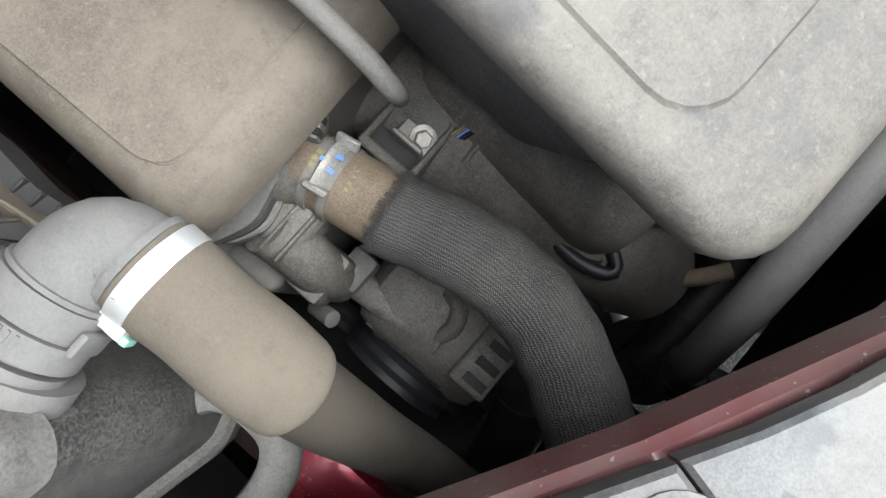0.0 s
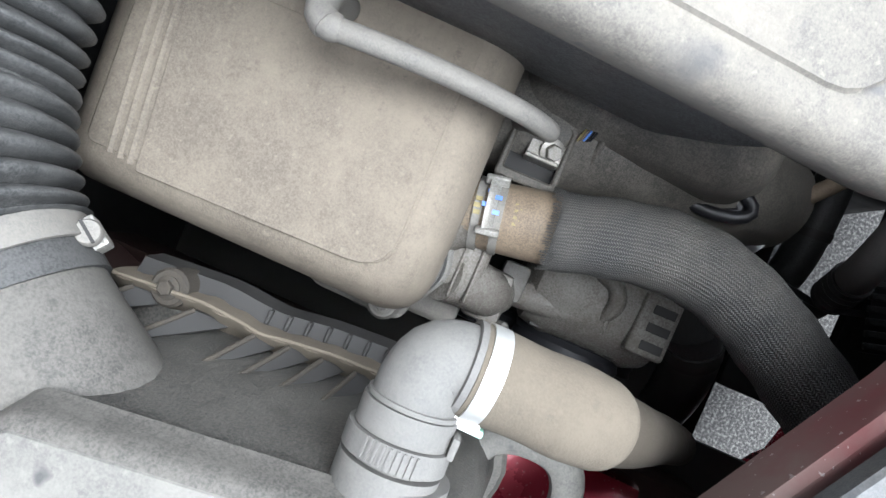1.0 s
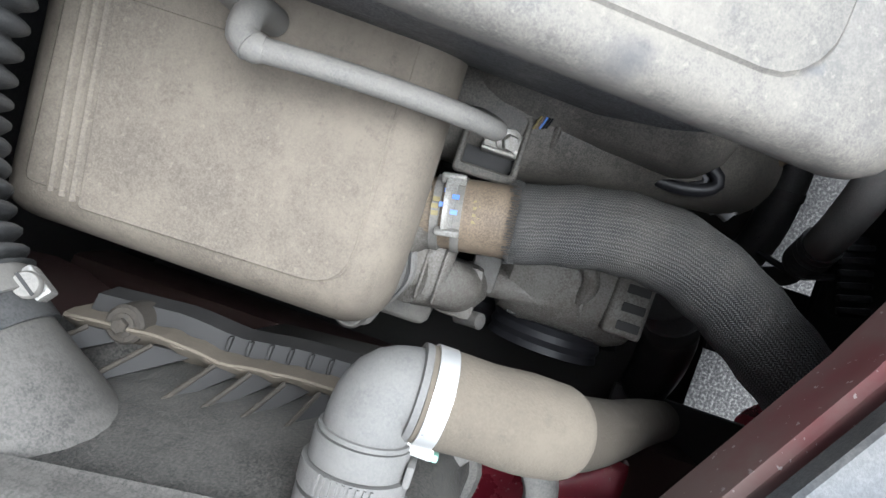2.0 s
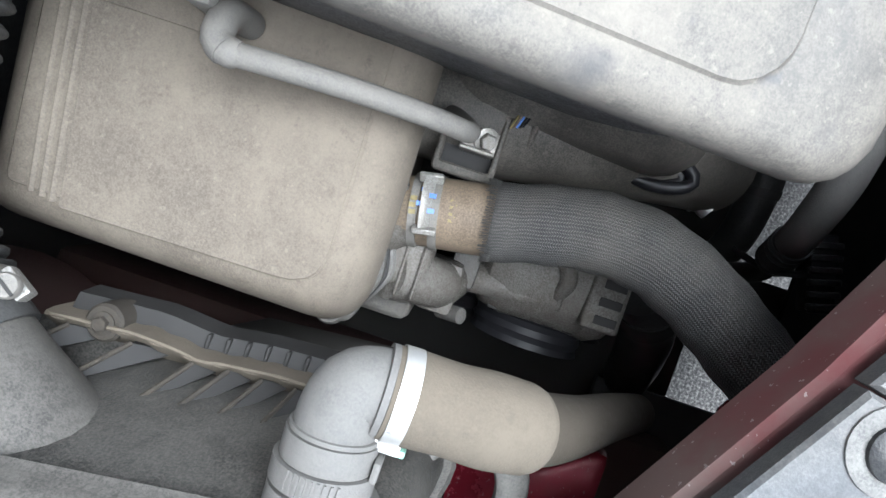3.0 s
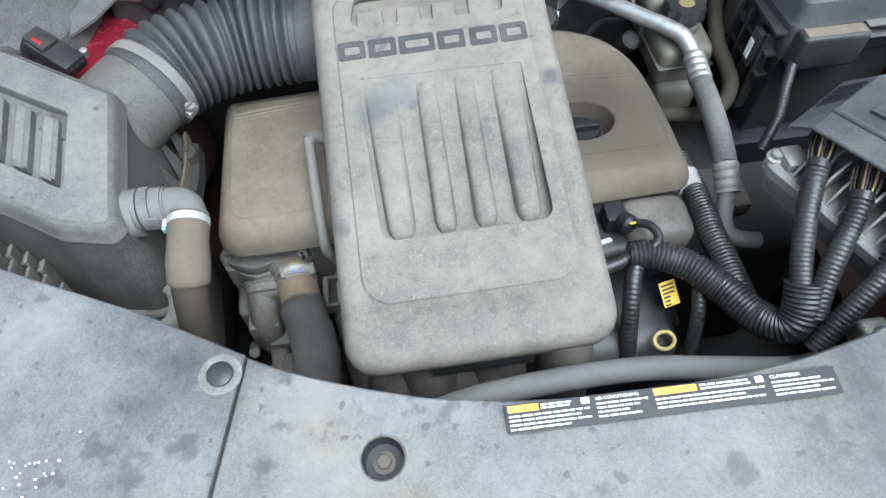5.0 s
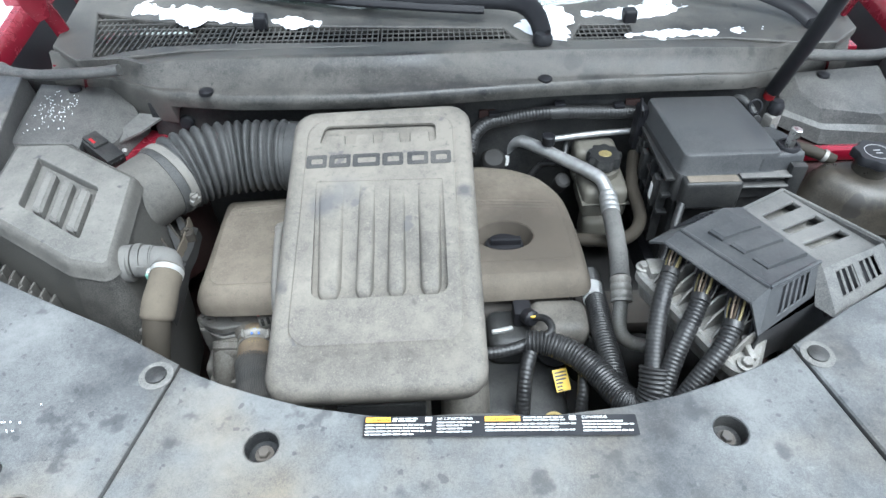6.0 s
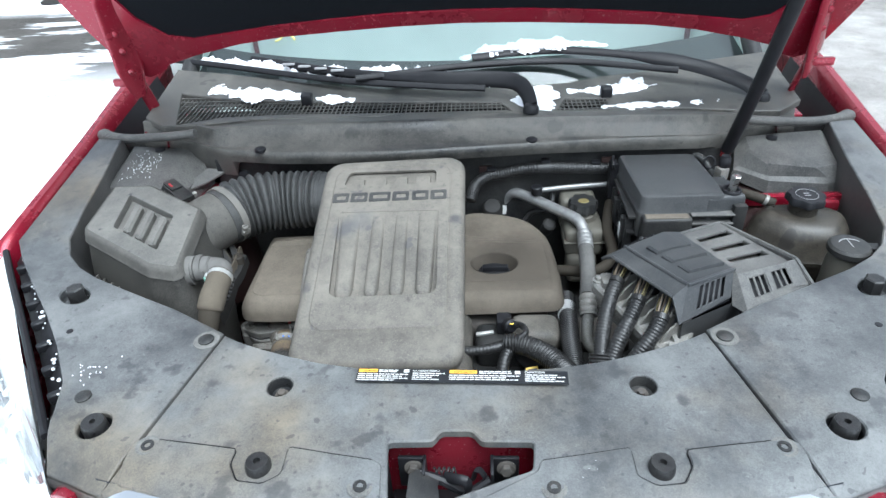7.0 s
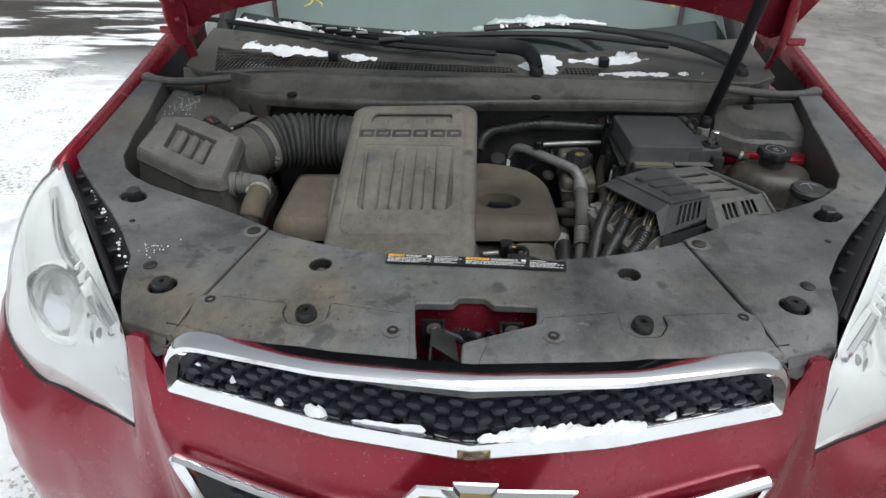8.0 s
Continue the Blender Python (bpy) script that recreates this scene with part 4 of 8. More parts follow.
def lamp_skin(side, grow, depth):
    a, _ = smooth_path([Vector((side * x, y, z)) for x, y, z in LAMP_IN], 0.02)
    b, _ = smooth_path([Vector((side * x, y, z)) for x, y, z in LAMP_OUT], 0.02)
    n, rows = 26, []
    pick = lambda line, f: line[min(len(line) - 1, round(f * (len(line) - 1)))]
    for i in range(n + 1):
        p, q = pick(a, i / n), pick(b, i / n)
        row = []
        for k in range(13):
            f = grow + (1 - 2 * grow) * k / 12
            swell = max(0.0, math.sin(math.pi * f)) ** 0.7 * 0.035 * max(0.0, math.sin(math.pi * i / n)) ** 0.6
            out = Vector((side * 0.40, -0.70, 0.58)).normalized()
            push = (0.004 + depth * max(0.0, math.sin(math.pi * f)) ** 0.5 * max(0.0, math.sin(math.pi * i / n)) ** 0.5) if depth else 0.0
            row.append(p.lerp(q, f) + out * (swell - push))
        rows.append(row)
    return sheet(rows)


for side in (-1, 1):
    lamp = thing("headlight", (side * 0.68, 0.05, 0.88), "large clear headlamp, lens whitened for brightness, with a round reflector", "headlight", "front headlamps")
    lens = part("lens", lamp_skin(side, 0.0, 0.0), LENS, lamp)
    lens.visible_shadow = False
    part("housing", lamp_skin(side, 0.0, 0.05), LAMPGREY, lamp, "silver reflector housing")
    d = Vector((side * 0.30, -0.88, 0.36)).normalized()
    c = Vector((side * 0.715, 0.030, 0.865))
    part("reflector", lathe([(0.072, 0.012), (0.076, 0.010), (0.078, 0.0), (0.070, 0.004), (0.066, -0.01), (0.045, -0.035), (0.02, -0.045)], 32, aim(c, d), caps=False), LAMPGREY, lamp)
    part("projector_lens", lathe([(0.062, 0.0), (0.058, 0.010), (0.045, 0.020), (0.025, 0.027), (0.002, 0.029)], 32, aim(c, d)), LENS, lamp, "clear round lens").visible_shadow = False
    for k in range(5):
        part("lens_flute", box(-0.0045, 0.0045, -0.0012, 0.0012, -0.030, 0.030, 0.001, 1, aim(c - d * 0.012, d) @ Matrix.Translation((-0.030 + 0.015 * k, 0, 0)) @ Matrix.Rotation(radians(90), 4, "X")), LAMPGREY if k % 2 else LAMPDARK, lamp)
    c2 = Vector((side * 0.602, -0.052, 0.872))
    part("side_reflector", lathe([(0.034, 0.006), (0.036, 0.004), (0.036, 0.0), (0.028, -0.012), (0.006, -0.02)], 24, aim(c2, d), caps=False), CHROME, lamp)
    part("side_bulb", lathe([(0.010, -0.02), (0.010, 0.004), (0.006, 0.010), (0.001, 0.012)], 14, aim(c2, d)), LAMPDARK, lamp)
    part("divider", tube([(side * 0.545, -0.10, 0.925), (side * 0.63, -0.01, 0.935), (side * 0.73, 0.10, 0.945), (side * 0.84, 0.27, 0.955)], 0.014, 10, 0.02, flat=0.5), CHROME, lamp)
    part("divider_shadow_line", tube([(side * 0.553, -0.10, 0.912), (side * 0.637, -0.012, 0.920), (side * 0.735, 0.095, 0.930)], 0.0035, 8, 0.02), LAMPDARK, lamp)
    for k in range(9):
        p = Vector((side * (0.556 + 0.010 * k), -0.095 + 0.009 * k, 0.838 - 0.004 * k))
        part("wedge_rib", box(-0.0011, 0.0011, -0.012, 0.004, -0.024, 0.024 - 0.001 * k, 0, m=Matrix.Translation(p)), CHROME, lamp)
    part("edge_seal", tube([(side * x, y - 0.002, z) for x, y, z in LAMP_OUT], 0.0024, 8, 0.02), BLACK, lamp)
    part("bezel", tube([c + Vector((side * 0.062 * math.cos(radians(a)), -0.012 + 0.02 * math.cos(radians(a)), 0.074 * math.sin(radians(a)))) for a in range(-170, 75, 15)], 0.0035, 8, 0.01), LAMPDARK, lamp)
    for k in range(6):
        part("reflector_rib", box(-0.0012, 0.0012, -0.03, 0.0, -0.045, 0.045, 0, m=Matrix.Translation((side * (0.625 + 0.020 * k), -0.005 + 0.028 * k, 0.905))), LAMPGREY, lamp)
    part("bulb_cover", box(-0.014, 0.014, -0.016, 0.016, -0.020, 0.020, 0.006, 2, Matrix.Translation((side * 0.628, -0.01, 0.868))), LAMPDARK, lamp)
    # ribbed seal strip between lamp and shield
    strip = thing("lamp_seal_strip", (side * 0.66, 0.12, 0.975), "black ribbed plastic strip with flecks of snow beside the headlamp", "trim", "headlamp seal strips")
    line, _ = smooth_path([(side * 0.543, -0.055, 0.957), (side * 0.611, 0.040, 0.963), (side * 0.702, 0.164, 0.969), (side * 0.786, 0.275, 0.974), (side * 0.840, 0.350, 0.980)], 0.02)
    part("channel", tube([p + Vector((-side * 0.02, 0.005, -0.016)) for p in line], 0.030, 8, 0.02, flat=0.28), BLACK, strip)
    for i in range(1, len(line) - 1, 3):
        t = (line[i + 1] - line[i - 1]).normalized()
        m = Matrix.Translation(line[i] + Vector((-side * 0.012, 0.004, -0.002))) @ Matrix.Rotation(math.atan2(t.y, t.x), 4, "Z")
        part("rib", box(-0.006, 0.006, -0.012, 0.012, -0.014, 0.001, 0.002, 1, m), BLACK, strip)
    part("bead", tube([p + Vector((side * 0.008, -0.006, 0.0)) for p in line], 0.006, 8, 0.02), BLACK, strip)

# ---- grille ----
def frame_loop(dt, db, ds, push):
    """One closed line round the grille's opening: drawn in by dt above, db below, ds at the ends."""
    X, rl = 0.458 - ds, 0.004
    top = lambda x: 0.990 - 0.047 * x - dt
    low = lambda x: 0.839 + 0.034 * x + db
    x0 = X - 0.085
    half = [(k / 14 * x0, top(k / 14 * x0)) for k in range(15)]
    z0 = top(x0)
    bend = [(x0, z0), (X - 0.040, z0 - 0.001), (X - 0.014, z0 - 0.018), (X - 0.006, z0 - 0.066 + dt * 0.5)]
    for k in range(1, 11):
        u = k / 10
        w = ((1 - u) ** 3, 3 * u * (1 - u) ** 2, 3 * u * u * (1 - u), u ** 3)
        half.append((sum(a * p[0] for a, p in zip(w, bend)), sum(a * p[1] for a, p in zip(w, bend))))
    half += [(X, low(X) + rl), (X - 0.001, low(X) + 0.0012), (X - rl, low(X - rl))]
    half += [((X - rl) * (1 - k / 14), low((X - rl) * (1 - k / 14))) for k in range(1, 15)]
    full = half + [(-x, z) for x, z in half[-2:0:-1]]
    return [Vector((x, nose(x) + 0.006 + 0.002 * (x / 0.458) ** 2 - push, z)) for x, z in full]


grille = thing("front_grille", (0, -0.22, 0.88), "chrome-framed black honeycomb grille with snow along its lower edge", "grille")
part("chrome_frame", stack([frame_loop(*a) for a in ((0, 0, 0, -0.02), (0, 0, 0, 0.003), (0.0025, 0.003, 0.003, 0.013), (0.0045, 0.0055, 0.006, 0.0160), (0.0120, 0.009, 0.009, 0.0170), (0.0130, 0.028, 0.025, 0.0095), (0.0145, 0.031, 0.028, 0.0), (0.0155, 0.033, 0.030, -0.030))], False, False), CHROME, grille, sharp=25)
cols = [i * 0.440 / 40 for i in range(-40, 41)]
rows = []
for k in range(5):
    row = []
    for x in cols:
        row.append((x, nose(x) + 0.024, 0.919 + 0.053 * (1 - k / 2)))
    rows.append(row)
part("grille_backing", sheet(rows), NAVY, grille)


def hex_mesh():
    w, h, c = 0.0108, 0.0052, 0.0048
    face = [(-w, 0), (-w + c, h), (w - c, h), (w, 0), (w - c, -h), (-w + c, -h)]
    loops = [[Vector((x * s, d, z * s)) for x, z in face] for s, d in ((1.10, 0.012), (1.06, 0.001), (1.0, -0.0035), (0.93, -0.0042))]
    bm = stack(loops, False, True)
    me = bpy.data.meshes.new("honeycomb_stud")
    bmesh.ops.recalc_face_normals(bm, faces=bm.faces)
    bm.to_mesh(me)
    bm.free()
    me.materials.append(NAVY)
    return me


stud_mesh = hex_mesh()
for r in range(-4, 5):
    for c in range(-11, 12):
        x = (c + (0.5 if r % 2 else 0.0)) * 0.0385
        z = 0.918 + r * 0.0165
        if 0.878 < z < 0.962 and abs(x) < 0.422:
            again("honeycomb_stud", stud_mesh, Matrix.Translation((x, nose(x) + 0.012, z)) @ Matrix.Rotation(math.copysign(0.22, x) if abs(x) > 0.01 else 0.0, 4, "Z"), grille)

lower = thing("lower_grille", (0, -0.25, 0.70), "lower black grille with a chrome edge", "grille")
for side in (-1, 1):
    pts = [(side * 0.40, nose(0.40) - 0.044, 0.60), (side * 0.430, nose(0.43) - 0.046, 0.70), (side * 0.446, nose(0.446) - 0.044, 0.755), (side * 0.43, nose(0.43) - 0.046, 0.762), (side * 0.25, nose(0.25) - 0.048, 0.738), (side * 0.0, nose(0) - 0.048, 0.73)]
    part("chrome_edge", tube(pts, 0.010, 8, 0.012, flat=0.7), CHROME, lower)
rows = [[(x, nose(x) - 0.046, 0.735 * (1 - f) + 0.57 * f) for x in [i * 0.42 / 16 for i in range(-16, 17)]] for f in (0, 0.5, 1)]
part("mesh_panel", sheet(rows), BLACK, lower)
for r in range(4):
    for c in range(-9, 10):
        x = (c + (0.5 if r % 2 else 0)) * 0.0385
        z = 0.722 - 0.0175 * r
        if abs(x) < 0.39 and abs(x) > 0.16:
            again("honeycomb_stud", stud_mesh, Matrix.Translation((x, nose(x) - 0.052, z)), lower)

# the maker's badge, as a plain cross-shaped plate
badge = thing("front_badge", (0, -0.28, 0.80), "plain gold plate with a chrome border on the nose", "emblem")


def badge_loop(s, y):
    pts = [(-0.135, -0.062), (-0.078, 0.022), (-0.030, 0.022), (-0.030, 0.034), (0.030, 0.034), (0.030, 0.022), (0.135, 0.022), (0.078, -0.062), (0.030, -0.062), (0.030, -0.074), (-0.030, -0.074), (-0.030, -0.062)]
    flat = inset(pts[::-1], s)
    return [Vector((0.009 + x, y - 0.01 + 0.03 * abs(x), 0.820 + z)) for x, z in flat]


part("border", stack([badge_loop(0.0, -0.287), badge_loop(0.001, -0.291), badge_loop(0.010, -0.296), badge_loop(0.0115, -0.292)], False, False), CHROME, badge)
part("plate", stack([badge_loop(0.009, -0.28), badge_loop(0.011, -0.291)], False, True), GOLD, badge)

# ---- sight shield over the radiator ----
def crown(x, y):
    fold = -0.195 + 0.078 * min(1.0, (x / 0.41) ** 2)
    return 0.006 - 0.02 * (x / 0.42) ** 2 * 0.5 - 0.03 * max(0.0, -0.12 - y) * 2 - 0.012 * max(0.0, -0.15 - y) * 8 - 0.32 * max(0.0, fold - y)


edge_in = [(0.355, 0.107), (0.330, 0.093), (0.300, 0.079), (0.25, 0.060), (0.2, 0.044), (0.135, 0.031), (0.07, 0.024), (0.0, 0.022)]
edge_in = edge_in + [(-x, y) for x, y in reversed(edge_in[:-1])]
seam_r, seam_l = [(0.407, -0.115), (0.427, -0.152)], [(-0.427, -0.152), (-0.407, -0.115)]
front = [(-0.30, -0.188), (-0.20, -0.212), (-0.10, -0.230), (0.0, -0.239), (0.10, -0.230), (0.20, -0.212), (0.30, -0.188)]
opening = rounded([(-0.085, -0.095), (-0.030, -0.094), (-0.020, -0.078), (0.018, -0.078), (0.030, -0.094), (0.093, -0.094), (0.089, -0.133), (-0.014, -0.172), (-0.016, -0.212), (-0.072, -0.212), (-0.079, -0.16)], 0.006)
HOLES = [(-0.243, 0.0), (0.243, 0.0)]
shield = thing("radiator_shield", (0, -0.05, 0.98), "dusty stained black plastic shield over the radiator", "radiator cover")
outer = edge_in + seam_l[::-1] + front + seam_r[::-1]
outer = outer[::-1]
CUT_X, CUT_Y = [0.06 * k for k in range(-7, 8)], [0.08, 0.04, 0.0, -0.04, -0.08, -0.11] + [-0.12 - 0.012 * k for k in range(10)]
part("centre_panel", draped(outer, [opening] + [ellipse(x, y, 0.0175, 0.0175, 20) for x, y in HOLES], 0.972, 0.984, 0.002, crown, CUT_X, CUT_Y), SHIELD, shield)
for x, y in HOLES:
    m = Matrix.Translation((x, y, 0.985 + crown(x, y)))
    part("well", lathe([(0.0178, -0.002), (0.0165, -0.010), (0.0160, -0.0195), (0.002, -0.020)], 20, m, caps=False), BLACKDUST, shield)
    hexbolt((x, y, 0.9655 + crown(x, y)), (0, 0, 1), 0.0065, BLOCK, shield, "well_bolt")

for side in (-1, 1):
    def sided(pts):
        return [(side * x, y) for x, y in pts]

    panel = [(0.3566, 0.1085), (0.452, 0.165), (0.545, 0.211), (0.625, 0.252), (0.672, 0.284), (0.708, 0.320), (0.735, 0.37), (0.753, 0.466), (0.769, 0.582), (0.80, 0.752), (0.858, 0.752), (0.850, 0.60), (0.842, 0.47), (0.836, 0.370), (0.80, 0.318), (0.745, 0.252), (0.66, 0.155), (0.605, 0.085), (0.555, 0.010), (0.538, -0.045), (0.531, -0.080), (0.516, -0.121), (0.485, -0.132), (0.450, -0.146), (0.434, -0.1515), (0.4290, -0.1505), (0.4088, -0.115)]
    hole = ellipse(0.471, -0.066, 0.0215, 0.0215, 24)
    pit = ellipse(0.640, 0.205, 0.030, 0.020, 20, 30)
    side_panel = thing("fender_shield", (side * 0.6, 0.1, 0.98), "dusty black plastic side shield with rubber stop and fasteners", "fender cover", "side shields")
    bm = draped(sided(panel) if side < 0 else sided(panel)[::-1], [sided(hole), sided(pit)], 0.974, 0.986, 0.002,
                lambda x, y: -0.55 * max(0.0, -0.115 + 0.45 * max(0.0, abs(x) - 0.415) - y) + 0.038 * max(0.0, min(1.0, (y - 0.32) / 0.45)) - 0.05 * max(0.0, abs(x) - 0.79), [side * (0.43 + 0.03 * k) for k in range(14)], [-0.14 + 0.014 * k for k in range(9)] + [0.1, 0.2, 0.3, 0.4, 0.5, 0.6, 0.7])
    part("panel", bm, SHIELD, side_panel)
    wall = [(0.625, 0.252), (0.672, 0.284), (0.708, 0.320), (0.735, 0.37), (0.753, 0.466), (0.769, 0.582), (0.80, 0.752)]
    rise = lambda y: 0.982 + 0.038 * max(0.0, min(1.0, (y - 0.32) / 0.45))
    part("skirt", sheet([[(side * x, y, rise(y)) for x, y in wall], [(side * (x - 0.004), y + 0.003, rise(y) - 0.05) for x, y in wall], [(side * (x - 0.012), y + 0.006, rise(y) - 0.14) for x, y in wall]]), TRIM, side_panel)
    lipline = [(0.540, -0.040), (0.533, -0.080), (0.518, -0.122), (0.485, -0.134), (0.450, -0.148), (0.436, -0.153)]
    drop = lambda x, y: 0.984 - 0.55 * max(0.0, -0.115 + 0.45 * (x - 0.415) - y)
    part("front_face", sheet([[(side * x, y, drop(x, y)) for x, y in lipline], [(side * (x + 0.003), y - 0.002, drop(x, y) - 0.014) for x, y in lipline], [(side * (x + 0.002), y + 0.002, 0.925) for x, y in lipline]]), SHIELD, side_panel)
    part("lower_flap", stack([[Vector((side * x, y, z - t)) for x, y, z in ((0.516, -0.116, 0.950), (0.528, -0.098, 0.952), (0.490, -0.136, 0.938), (0.455, -0.158, 0.930), (0.436, -0.158, 0.938))] for t in (0.005, 0.0)]), TRIM, side_panel, "dusty lower flap")
    base = Matrix.Translation((side * 0.471, -0.066, 0.972))
    part("rubber_stop", lathe([(0.021, -0.012), (0.0165, -0.008), (0.0155, 0.016), (0.0140, 0.021), (0.004, 0.021), (0.0035, 0.012)], 24, base), RUBBER, side_panel)
    part("stop_cup", lathe([(0.0218, 0.01), (0.0205, -0.016), (0.004, -0.018)], 24, base, caps=False), BLACK, side_panel)
    m = Matrix.Translation((side * 0.640, 0.208, 0.978))
    part("pit_floor", lathe([(0.032, 0.004), (0.028, -0.014), (0.002, -0.015)], 20, m, caps=False), SHIELD, side_panel)
    hexbolt((side * 0.640, 0.210, 0.968), (0, 0, 1), 0.0145, RUBBER, side_panel, "hood_bumper", 1.05, 0.028)
    part("push_clip", lathe([(0.011, -0.002), (0.011, 0.002), (0.008, 0.0035), (0.001, 0.004)], 18, Matrix.Translation((side * 0.510, -0.018, 0.986))), BLACKDUST, side_panel)
    part("small_hole", lathe([(0.0052, -0.001), (0.0052, 0.0006), (0.001, 0.0008)], 14, Matrix.Translation((side * 0.600, 0.115, 0.9862))), BLACK, side_panel)
    m = Matrix.Translation((side * 0.377, 0.092, 0.9865))
    clip = part("push_clip", lathe([(0.0190, -0.002), (0.0190, 0.0006), (0.0140, 0.0012), (0.0135, 0.001)], 24, m), WORN, side_panel, "pale worn ring")
    part("clip_head", lathe([(0.0120, 0.0), (0.0115, 0.003), (0.008, 0.0048), (0.001, 0.0052)], 22, m), BLACKDUST, clip)

# front closing strip of the shield, with a fold round each hood stop
for side in (-1, 1):
    strip_pts = [(0.408, -0.092), (0.395, -0.086), (0.30, -0.101), (0.270, -0.106), (0.272, -0.128), (0.258, -0.150), (0.226, -0.154), (0.206, -0.142), (0.205, -0.104), (0.150, -0.115), (0.098, -0.124), (0.094, -0.138), (0.02, -0.176), (0.0, -0.226), (0.10, -0.216), (0.20, -0.198), (0.30, -0.176), (0.408, -0.146)]
    if side < 0:
        strip_pts = strip_pts[:11] + [(0.088, -0.130), (0.084, -0.21), (0.10, -0.2155)] + strip_pts[15:]
    pts = rounded([(side * x, y) for x, y in strip_pts], 0.005)
    if area_of(pts) < 0:
        pts = pts[::-1]
    part("closing_strip", draped(pts, (), 0.980, 0.9884, 0.0012, crown, CUT_X, CUT_Y), SHIELD, shield)
    back = [(side * x, y) for x, y in strip_pts[:11]]
    part("strip_joint", tube([(x, y + 0.0012, 0.9856 + crown(x, y)) for x, y in rounded(back, 0.005)[1:-1]], 0.0012, 6, 0.006), BLACK, shield, "dark joint line")
    for x, y in ((0.386, -0.078 - 0.02), (0.110, -0.158)):
        m = Matrix.Translation((side * x, y, 0.9878 + crown(x, y)))
        clip = part("push_clip", lathe([(0.0150, -0.001), (0.0150, 0.0006), (0.0120, 0.0010), (0.0105, 0.0002), (0.008, 0.0002)], 24, m), WORN, shield, "pale worn fastener ring")
        part("clip_head", lathe([(0.0085, -0.001), (0.008, 0.0016), (0.004, 0.0018), (0.0035, 0.0004)], 18, m), BLACKDUST, clip)
    m = Matrix.Translation((side * 0.236, -0.130, 0.984 + crown(0.236, -0.13)))
    part("rubber_stop", lathe([(0.0155, -0.002), (0.0150, 0.008), (0.0132, 0.0125), (0.0045, 0.0125), (0.004, 0.006)], 24, m), RUBBER, shield)

# ---- hood latch in the opening ----
latch = thing("hood_latch", (0, -0.14, 0.92), "black steel hood latch in the shield's opening", "latch")
part("side_wall", box(-0.094, -0.088, -0.215, -0.09, 0.86, 0.968, 0.002), BLACK, latch)
part("side_wall", box(-0.012, 0.10, -0.185, -0.178, 0.86, 0.955, 0.002), BLACK, latch)
part("floor_plate", box(-0.09, 0.10, -0.205, -0.07, 0.86, 0.866, 0.002), BLACK, latch)
part("front_plate", sheet([[(-0.078, -0.165, 0.925), (-0.010, -0.165, 0.925)], [(-0.076, -0.190, 0.950), (-0.012, -0.190, 0.950)], [(-0.074, -0.216, 0.964), (-0.014, -0.216, 0.964)]]), SHIELD, latch)
for x in (-0.058, 0.058):
    part("wing", box(x - 0.018, x + 0.018, -0.094, -0.088, 0.900, 0.956, 0.002), BLACK, latch)
    part("wing_fold", box(x - 0.018 if x > 0 else x + 0.014, x - 0.014 if x > 0 else x + 0.018, -0.118, -0.088, 0.905, 0.957, 0.001), BLACK, latch)
    hexbolt((x + 0.002, -0.095, 0.940), (0, -1, 0.25), 0.008, BLOCK, latch)
part("catch_plate", box(-0.060, -0.0565, -0.200, -0.118, 0.905, 0.958, 0.001, 1), BLACKDUST, latch)
part("catch_plate", sheet([[(-0.060, -0.150, 0.9595), (-0.018, -0.168, 0.944)], [(-0.058, -0.122, 0.9635), (-0.024, -0.130, 0.952)], [(-0.050, -0.108, 0.955), (-0.022, -0.112, 0.945)]]), BLACKDUST, latch)
part("bar", tube([(-0.048, -0.110, 0.950), (-0.02, -0.116, 0.943), (0.006, -0.122, 0.930), (0.018, -0.12, 0.928), (0.040, -0.112, 0.940)], 0.006, 8, 0.006), BLACK, latch)
part("hook", tube([(-0.016, -0.112, 0.945), (-0.002, -0.124, 0.957), (0.010, -0.128, 0.958), (0.013, -0.128, 0.944), (0.008, -0.125, 0.925)], 0.0065, 8, 0.005, flat=0.45), BLACK, latch)
part("hook", tube([(0.018, -0.105, 0.930), (0.024, -0.108, 0.955), (0.031, -0.110, 0.948), (0.034, -0.108, 0.938)], 0.005, 8, 0.005, flat=0.5), BLACK, latch)
part("spring", tube([(-0.030 + 0.0012 * k, -0.107 + 0.004 * math.sin(k * 1.25), 0.950 + 0.004 * math.cos(k * 1.25)) for k in range(24)], 0.0012, 6, 0.002), BLACKDUST, latch)
part("cable", tube([(-0.04, -0.15, 0.93), (-0.03, -0.17, 0.90), (-0.02, -0.185, 0.87)], 0.004, 8, 0.01), BLACK, latch)

# ---- warning label on the shield ----
tag = thing("warning_label", (0, 0.01, 0.985), "black refrigerant warning label with white print and orange blocks", "label")
TAGM = Matrix.Translation((0.0035, 0.0090, 0.9882 + crown(0, 0.0))) @ Matrix.Rotation(radians(-1.5), 4, "Z")
part("backing", plate(rounded([(-0.142, -0.012), (0.142, -0.012), (0.142, 0.012), (-0.142, 0.012)], 0.001), (), 0, 0.0005, 0.0001, bm=None), LABEL, tag)
tag.children[0].data.transform(TAGM)


def tag_bar(x, y, w, h, material, name="print_line"):
    ob = part(name, box(x, x + w, y - h / 2, y + h / 2, 0.0004, 0.0007, 0), material, tag)
    ob.data.transform(TAGM)


